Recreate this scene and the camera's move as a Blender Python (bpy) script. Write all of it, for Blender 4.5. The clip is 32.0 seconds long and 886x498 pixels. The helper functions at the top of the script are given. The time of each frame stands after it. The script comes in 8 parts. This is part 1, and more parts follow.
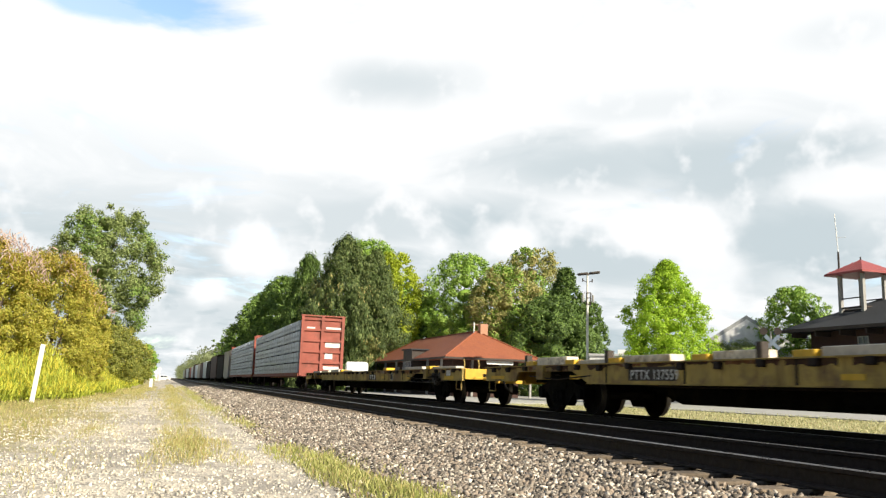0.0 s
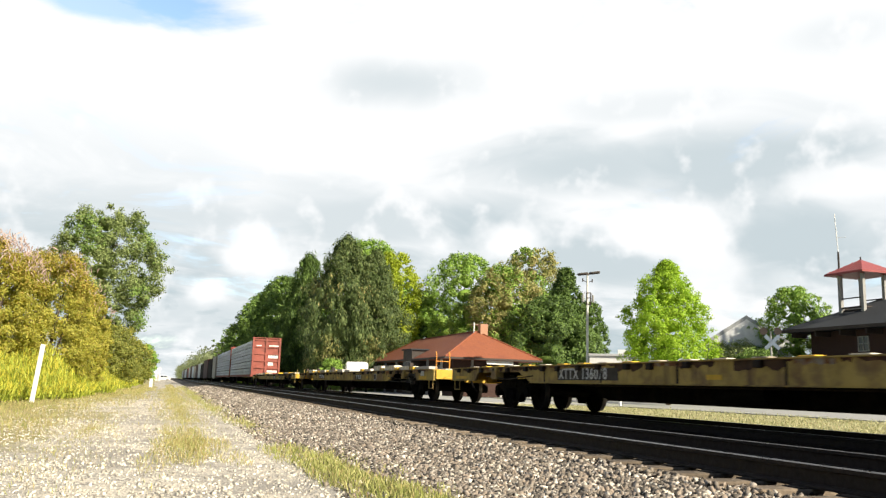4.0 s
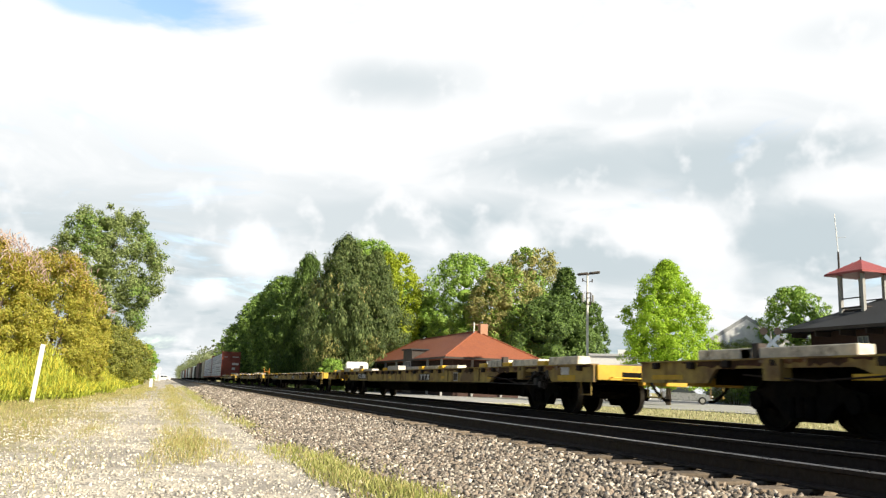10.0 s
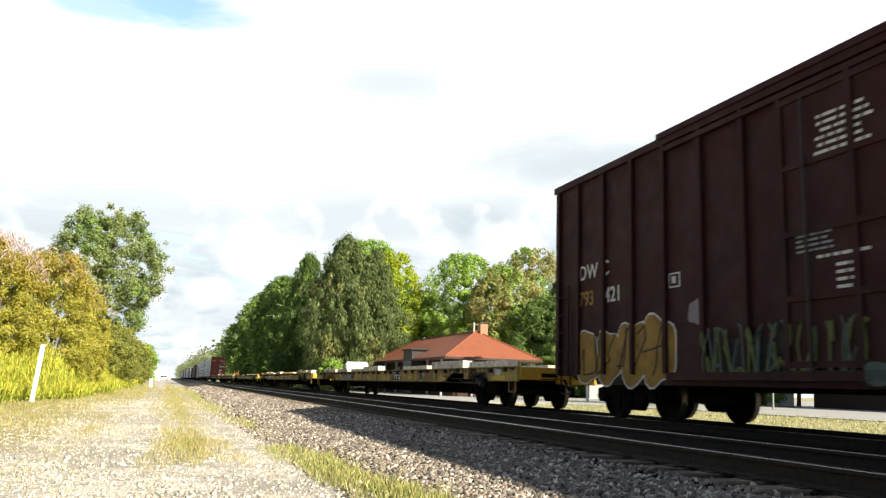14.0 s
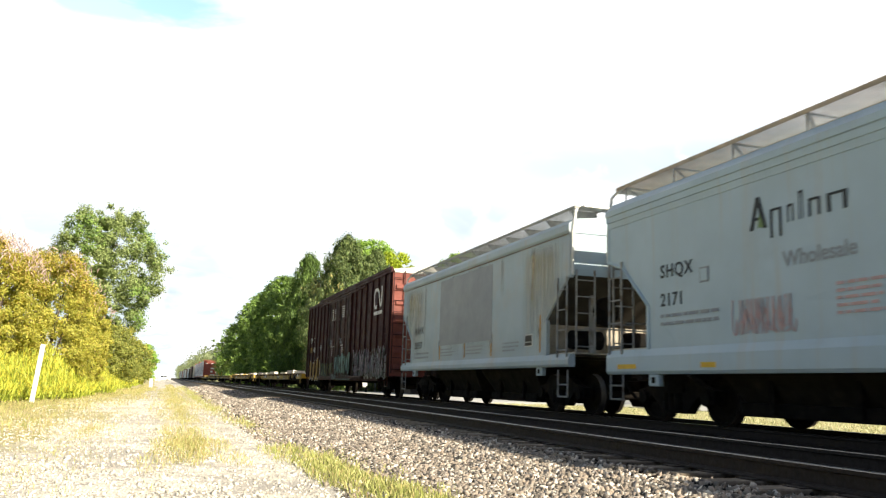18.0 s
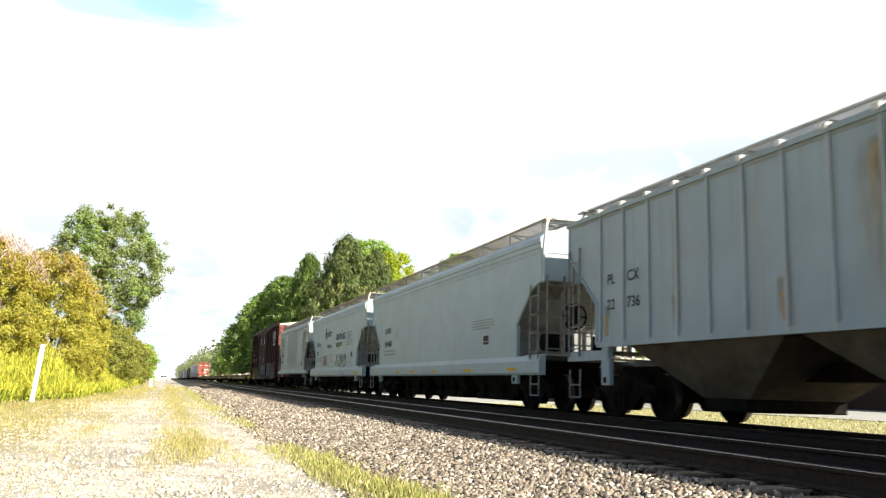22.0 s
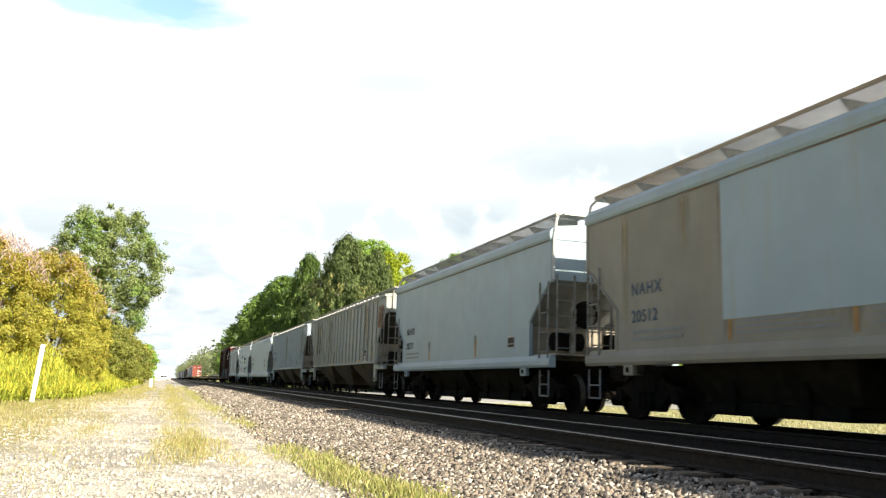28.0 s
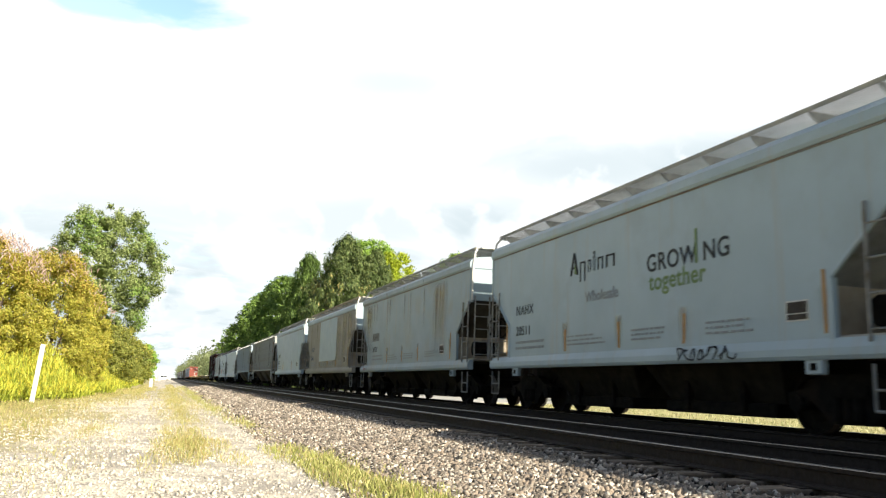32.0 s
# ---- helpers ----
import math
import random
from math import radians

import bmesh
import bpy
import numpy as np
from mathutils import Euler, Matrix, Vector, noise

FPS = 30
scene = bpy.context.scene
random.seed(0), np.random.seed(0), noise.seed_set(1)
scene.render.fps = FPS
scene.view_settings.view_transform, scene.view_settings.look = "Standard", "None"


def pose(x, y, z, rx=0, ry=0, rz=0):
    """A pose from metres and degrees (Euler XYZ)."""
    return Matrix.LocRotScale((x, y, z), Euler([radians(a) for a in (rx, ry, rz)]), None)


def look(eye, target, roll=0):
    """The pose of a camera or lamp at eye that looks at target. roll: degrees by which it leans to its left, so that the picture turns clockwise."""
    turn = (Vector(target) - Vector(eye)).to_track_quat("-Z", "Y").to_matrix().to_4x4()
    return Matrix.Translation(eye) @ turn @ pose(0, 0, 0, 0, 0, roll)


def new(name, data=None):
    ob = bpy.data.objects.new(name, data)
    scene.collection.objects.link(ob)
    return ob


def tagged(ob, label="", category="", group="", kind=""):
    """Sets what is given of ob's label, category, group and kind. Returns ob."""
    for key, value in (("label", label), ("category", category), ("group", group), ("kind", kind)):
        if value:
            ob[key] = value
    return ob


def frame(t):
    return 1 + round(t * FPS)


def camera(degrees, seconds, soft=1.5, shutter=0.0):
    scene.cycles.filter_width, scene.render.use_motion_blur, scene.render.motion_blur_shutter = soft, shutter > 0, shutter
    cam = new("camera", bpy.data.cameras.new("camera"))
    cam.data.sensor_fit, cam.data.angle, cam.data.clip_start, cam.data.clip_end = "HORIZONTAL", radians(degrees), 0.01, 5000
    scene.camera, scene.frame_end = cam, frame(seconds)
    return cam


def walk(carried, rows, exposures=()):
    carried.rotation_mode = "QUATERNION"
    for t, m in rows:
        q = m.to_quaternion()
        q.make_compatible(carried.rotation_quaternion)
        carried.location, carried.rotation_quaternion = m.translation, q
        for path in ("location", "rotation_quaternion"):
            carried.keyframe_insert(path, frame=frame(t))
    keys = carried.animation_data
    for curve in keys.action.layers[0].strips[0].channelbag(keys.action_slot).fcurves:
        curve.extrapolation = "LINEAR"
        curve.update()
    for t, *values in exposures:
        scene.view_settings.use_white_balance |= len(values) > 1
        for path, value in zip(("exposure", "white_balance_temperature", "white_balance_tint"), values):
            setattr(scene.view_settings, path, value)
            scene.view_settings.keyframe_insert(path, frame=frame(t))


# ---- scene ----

# The rails' tops lie at z = 0. The tracks run along y; the train rolls away along +y.
CLIP = 32.0
EYE = Vector((0.0, 0.0, 0.49))
YAW, TILT, ROLL = radians(18.33), radians(9.60), 1.82
AIM = Vector((math.sin(YAW) * math.cos(TILT), math.cos(YAW) * math.cos(TILT), math.sin(TILT)))
cam = camera(57.26, CLIP, soft=1.28, shutter=0.25)
HOLD = look(EYE, EYE + AIM, ROLL)
walk(cam, [(0.0, HOLD), (CLIP, HOLD)],
     exposures=[(0.0, 0.76), (12.6, 0.76), (13.6, 0.9), (14.6, 1.15), (15.8, 1.5), (17.0, 1.58), (18.0, 1.24), (25.5, 1.2), (28.0, 1.1), (32.0, 1.08)])

NEAR, FAR = 5.42, 9.20          # track centres
GAUGE = 1.505                   # between rail centres


def rolled(t):
    """How far the train has rolled after t seconds."""
    return 7.627 * t + 0.014517 * t * t - 0.0000396 * t ** 3


# ---------------------------------------------------------------- light
world = bpy.data.worlds.new("world")
scene.world = world
world.use_nodes = True
SUN_WAY = Vector((4.25, -7.2, 4.82)).normalized()
SUN_UP = math.asin(SUN_WAY.z)


def build_world():
    nt = world.node_tree
    nt.nodes.clear()
    N, L = nt.nodes.new, nt.links.new

    def maths(op, a, b=None, c=None, clamp=False):
        n = N("ShaderNodeMath")
        n.operation, n.use_clamp = op, clamp
        for k, v in enumerate((a, b, c)):
            if v is None:
                continue
            if isinstance(v, (int, float)):
                n.inputs[k].default_value = v
            else:
                L(v, n.inputs[k])
        return n.outputs[0]

    def ramp(fac, lo, hi):
        n = N("ShaderNodeMapRange")
        n.interpolation_type = "SMOOTHSTEP"
        L(fac, n.inputs[0])
        n.inputs[1].default_value, n.inputs[2].default_value = lo, hi
        return n.outputs[0]

    def mix(fac, a, b):
        n = N("ShaderNodeMix")
        n.data_type = "RGBA"
        if isinstance(fac, (int, float)):
            n.inputs[0].default_value = fac
        else:
            L(fac, n.inputs[0])
        for k, v in ((6, a), (7, b)):
            if isinstance(v, tuple):
                n.inputs[k].default_value = (*v, 1)
            else:
                L(v, n.inputs[k])
        return n.outputs[2]

    tc = N("ShaderNodeTexCoord")
    way = tc.outputs["Generated"]
    xyz = N("ShaderNodeSeparateXYZ")
    L(way, xyz.inputs[0])
    up = xyz.outputs[2]
    # clouds lie on a flat layer overhead
    high = maths("MAXIMUM", maths("ADD", up, 0.16), 0.06)
    flat = N("ShaderNodeCombineXYZ")
    L(maths("DIVIDE", xyz.outputs[0], high), flat.inputs[0])
    L(maths("DIVIDE", xyz.outputs[1], high), flat.inputs[1])

    def clouds(scale, detail, rough, seed, warp=0.6):
        n = N("ShaderNodeTexNoise")
        n.inputs["Scale"].default_value, n.inputs["Detail"].default_value = scale, detail
        n.inputs["Roughness"].default_value, n.inputs["Distortion"].default_value = rough, warp
        m = N("ShaderNodeMapping")
        m.inputs["Location"].default_value = (seed, seed * 0.7, seed * 0.3)
        L(flat.outputs[0], m.inputs[0])
        L(m.outputs[0], n.inputs[0])
        return n.outputs[0]

    def spot(p, size, tall):
        """A soft patch of the sky round the direction p, size and tall in radians."""
        p = Vector(p).normalized()
        side = Vector((p.y, -p.x, 0)).normalized()
        top = side.cross(p)
        out = None
        for axis, r in ((side, size), (top, tall)):
            n = N("ShaderNodeVectorMath")
            n.operation = "DOT_PRODUCT"
            L(way, n.inputs[0])
            n.inputs[1].default_value = axis
            q = maths("POWER", maths("DIVIDE", n.outputs["Value"], r), 2.0)
            out = q if out is None else maths("ADD", out, q)
        return maths("SUBTRACT", 1.0, maths("SQRT", out), clamp=True)

    sky = N("ShaderNodeTexSky")
    sky.sky_type, sky.sun_disc = "NISHITA", False
    sky.sun_elevation = SUN_UP
    sky.sun_rotation = math.atan2(SUN_WAY.x, SUN_WAY.y)
    dim = N("ShaderNodeVectorMath")
    dim.operation = "SCALE"
    L(sky.outputs[0], dim.inputs[0])
    dim.inputs["Scale"].default_value = 0.085
    blue = dim.outputs[0]

    broad, fine = clouds(0.55, 5, 0.55, 3.0), clouds(1.7, 7, 0.6, 7.0)
    wisps = clouds(2.2, 4, 0.5, 1.0, 0.8)
    puffs_n = N("ShaderNodeTexNoise")
    puffs_n.inputs["Scale"].default_value, puffs_n.inputs["Detail"].default_value, puffs_n.inputs["Roughness"].default_value = 24, 3.5, 0.5
    L(way, puffs_n.inputs[0])
    puffs = puffs_n.outputs[0]
    # greys on the undersides towards the horizon, white above
    low = ramp(up, 0.34, 0.06)
    thick = maths("MULTIPLY", ramp(maths("ADD", maths("MULTIPLY", broad, 0.55), maths("MULTIPLY", fine, 0.45)), 0.42, 0.62),
                  maths("MULTIPLY_ADD", low, 0.9, 0.06))
    dirn = SKY_SPOTS
    for p, size, tall, k in dirn["grey"]:
        s_ = maths("MULTIPLY", ramp(maths("ADD", spot(p, size * 1.3, tall * 1.5), maths("MULTIPLY_ADD", wisps, 1.0, -0.52)), 0.0, 0.85), k)
        thick = maths("MAXIMUM", thick, s_)
    for p, size, tall, k in dirn["white"]:
        s_ = maths("MULTIPLY", ramp(maths("ADD", spot(p, size * 1.2, tall * 1.2), maths("MULTIPLY_ADD", puffs, 0.9, -0.47)), 0.0, 0.62), k)
        thick = maths("MULTIPLY", thick, maths("SUBTRACT", 1.0, s_))
    cloud = mix(thick, (1.17, 1.175, 1.18), (0.535, 0.65, 0.70))
    hole = None
    for p, size, tall, k in dirn["blue"]:
        s_ = maths("MULTIPLY", ramp(maths("ADD", spot(p, size, tall), maths("MULTIPLY_ADD", fine, 2.2, -1.15)), 0.1, 0.7), k)
        hole = s_ if hole is None else maths("MAXIMUM", hole, s_)
    # behind the camera, where the sun stands, the sky is clear
    ahead = N("ShaderNodeVectorMath")
    ahead.operation = "DOT_PRODUCT"
    L(way, ahead.inputs[0])
    ahead.inputs[1].default_value = (0.40, 0.91, 0.0)
    clear = ramp(maths("ADD", ahead.outputs["Value"], maths("MULTIPLY_ADD", fine, 0.5, -0.25)), 0.66, 0.36)
    colour = mix(clear, cloud, blue)
    # a gap in the cloud ahead, bright with thin haze
    haze = N("ShaderNodeVectorMath")
    haze.operation = "SCALE"
    L(sky.outputs[0], haze.inputs[0])
    haze.inputs["Scale"].default_value = 0.32
    colour = mix(hole, colour, haze.outputs[0])
    bg = N("ShaderNodeBackground")
    L(colour, bg.inputs[0])
    bg.inputs[1].default_value = 0.54
    out = N("ShaderNodeOutputWorld")
    L(bg.outputs[0], out.inputs[0])


SKY_SPOTS = {
    "grey": [((0.236, 0.903, 0.358), 0.115, 0.034, 0.55), ((0.443, 0.857, 0.264), 0.19, 0.045, 0.7), ((0.615, 0.743, 0.263), 0.2, 0.07, 0.75), ((0.529, 0.781, 0.331), 0.14, 0.025, 0.3),
             ((-0.012, 0.982, 0.191), 0.2, 0.028, 0.55), ((0.198, 0.961, 0.193), 0.2, 0.05, 0.6), ((0.679, 0.714, 0.171), 0.24, 0.07, 0.8), ((0.37, 0.907, 0.2), 0.12, 0.05, 0.85), ((0.496, 0.854, 0.157), 0.2, 0.05, 0.75),
             ((0.654, 0.649, 0.388), 0.1, 0.03, 0.3), ((0.074, 0.994, 0.075), 0.25, 0.04, 0.6), ((-0.176, 0.965, 0.196), 0.06, 0.015, 0.5)],
    "white": [((0.091, 0.985, 0.15), 0.055, 0.035, 0.85), ((0.036, 0.994, 0.103), 0.035, 0.022, 0.9), ((0.388, 0.904, 0.18), 0.055, 0.03, 0.9), ((0.567, 0.801, 0.189), 0.075, 0.045, 0.95), ((0.521, 0.832, 0.19), 0.05, 0.03, 0.8),
              ((0.692, 0.682, 0.237), 0.1, 0.02, 0.7), ((0.594, 0.791, 0.143), 0.05, 0.05, 0.7)],
    "blue": [((-0.025, 0.909, 0.416), 0.11, 0.04, 1.0), ((-0.106, 0.911, 0.399), 0.10, 0.022, 0.8)],
}
build_world()

sun = new("sun", bpy.data.lights.new("sun", "SUN"))
sun.data.energy, sun.data.angle, sun.data.color = 5.0, radians(0.6), (1.0, 0.90, 0.72)
sun.matrix_world = look(SUN_WAY * 60, (0, 0, 0))


# ---------------------------------------------------------------- materials
def material(name, colour, rough=0.7, metal=0.0, scale=6.0, vary=0.25, spots=None, spot_size=1.2, spot_amount=0.45,
             bump=0.15, bump_scale=40.0, per_object=0.0, per_island=0.0, streak=None, translucent=0.0, spec=0.4, tints=None):
    """Paint, stone, leaf and so on: a base colour that varies at two scales, patches of a second colour (spots), streaks that run
    down the surface, and fine relief."""
    m = bpy.data.materials.new(name)
    m.use_nodes = True
    nt = m.node_tree
    N, L = nt.nodes.new, nt.links.new
    shader = nt.nodes["Principled BSDF"]
    tc = N("ShaderNodeTexCoord")
    where = tc.outputs["Object"]

    def tex(size, detail=4.0, stretch=None, rough_=0.6):
        n = N("ShaderNodeTexNoise")
        n.inputs["Scale"].default_value, n.inputs["Detail"].default_value, n.inputs["Roughness"].default_value = size, detail, rough_
        if stretch:
            mp = N("ShaderNodeMapping")
            mp.inputs["Scale"].default_value = stretch
            L(where, mp.inputs[0])
            L(mp.outputs[0], n.inputs[0])
        else:
            L(where, n.inputs[0])
        return n.outputs[0]

    def span(v, a, b, lo, hi):
        n = N("ShaderNodeMapRange")
        L(v, n.inputs[0])
        for k, x in enumerate((a, b, lo, hi)):
            n.inputs[k + 1].default_value = x
        return n.outputs[0]

    def blend(fac, a, b, kind="MIX"):
        n = N("ShaderNodeMix")
        n.data_type, n.blend_type = "RGBA", kind
        if isinstance(fac, (int, float)):
            n.inputs[0].default_value = fac
        else:
            L(fac, n.inputs[0])
        for k, v in ((6, a), (7, b)):
            if isinstance(v, tuple):
                n.inputs[k].default_value = (*v, 1)
            else:
                L(v, n.inputs[k])
        return n.outputs[2]

    col = blend(span(tex(scale), 0.3, 0.7, 0, 1), tuple(c * (1 - vary) for c in colour), tuple(min(1, c * (1 + vary)) for c in colour))
    if spots:
        col = blend(span(tex(spot_size, 6, None, 0.65), 1 - spot_amount - 0.06, 1 - spot_amount + 0.08, 0, 0.85), col, spots)
    if streak:
        col = blend(span(tex(1.0, 5, (1, 5.0, 0.22), 0.6), 0.56, 0.72, 0, 0.75), col, streak)
    chance = None
    if per_object:
        chance, amount = N("ShaderNodeObjectInfo").outputs["Random"], per_object
    if per_island:
        chance, amount = N("ShaderNodeNewGeometry").outputs["Random Per Island"], per_island
    if chance is not None:
        if tints:
            r = N("ShaderNodeValToRGB")
            r.color_ramp.elements[0].color, r.color_ramp.elements[1].color = (*tints[0], 1), (*tints[-1], 1)
            for k in range(1, len(tints) - 1):
                r.color_ramp.elements.new(k / (len(tints) - 1)).color = (*tints[k], 1)
            L(chance, r.inputs[0])
            col = blend(0.75, col, r.outputs[0])
        v = span(chance, 0, 1, 1 - amount, 1 + amount)
        hsv = N("ShaderNodeHueSaturation")
        L(v, hsv.inputs["Value"])
        L(col, hsv.inputs["Color"])
        col = hsv.outputs[0]
    L(col, shader.inputs["Base Color"])
    shader.inputs["Metallic"].default_value = metal
    shader.inputs["Specular IOR Level"].default_value = spec
    L(span(tex(scale * 2.3), 0.3, 0.7, max(0.05, rough - 0.12), min(1, rough + 0.12)), shader.inputs["Roughness"])
    if bump:
        b = N("ShaderNodeBump")
        b.inputs["Strength"].default_value, b.inputs["Distance"].default_value = bump, 0.02
        L(tex(bump_scale, 5), b.inputs["Height"])
        L(b.outputs[0], shader.inputs["Normal"])
    if translucent:
        t = N("ShaderNodeBsdfTranslucent")
        L(col, t.inputs[0])
        mx = N("ShaderNodeMixShader")
        mx.inputs[0].default_value = translucent
        L(shader.outputs[0], mx.inputs[1])
        L(t.outputs[0], mx.inputs[2])
        L(mx.outputs[0], nt.nodes["Material Output"].inputs[0])
    return m


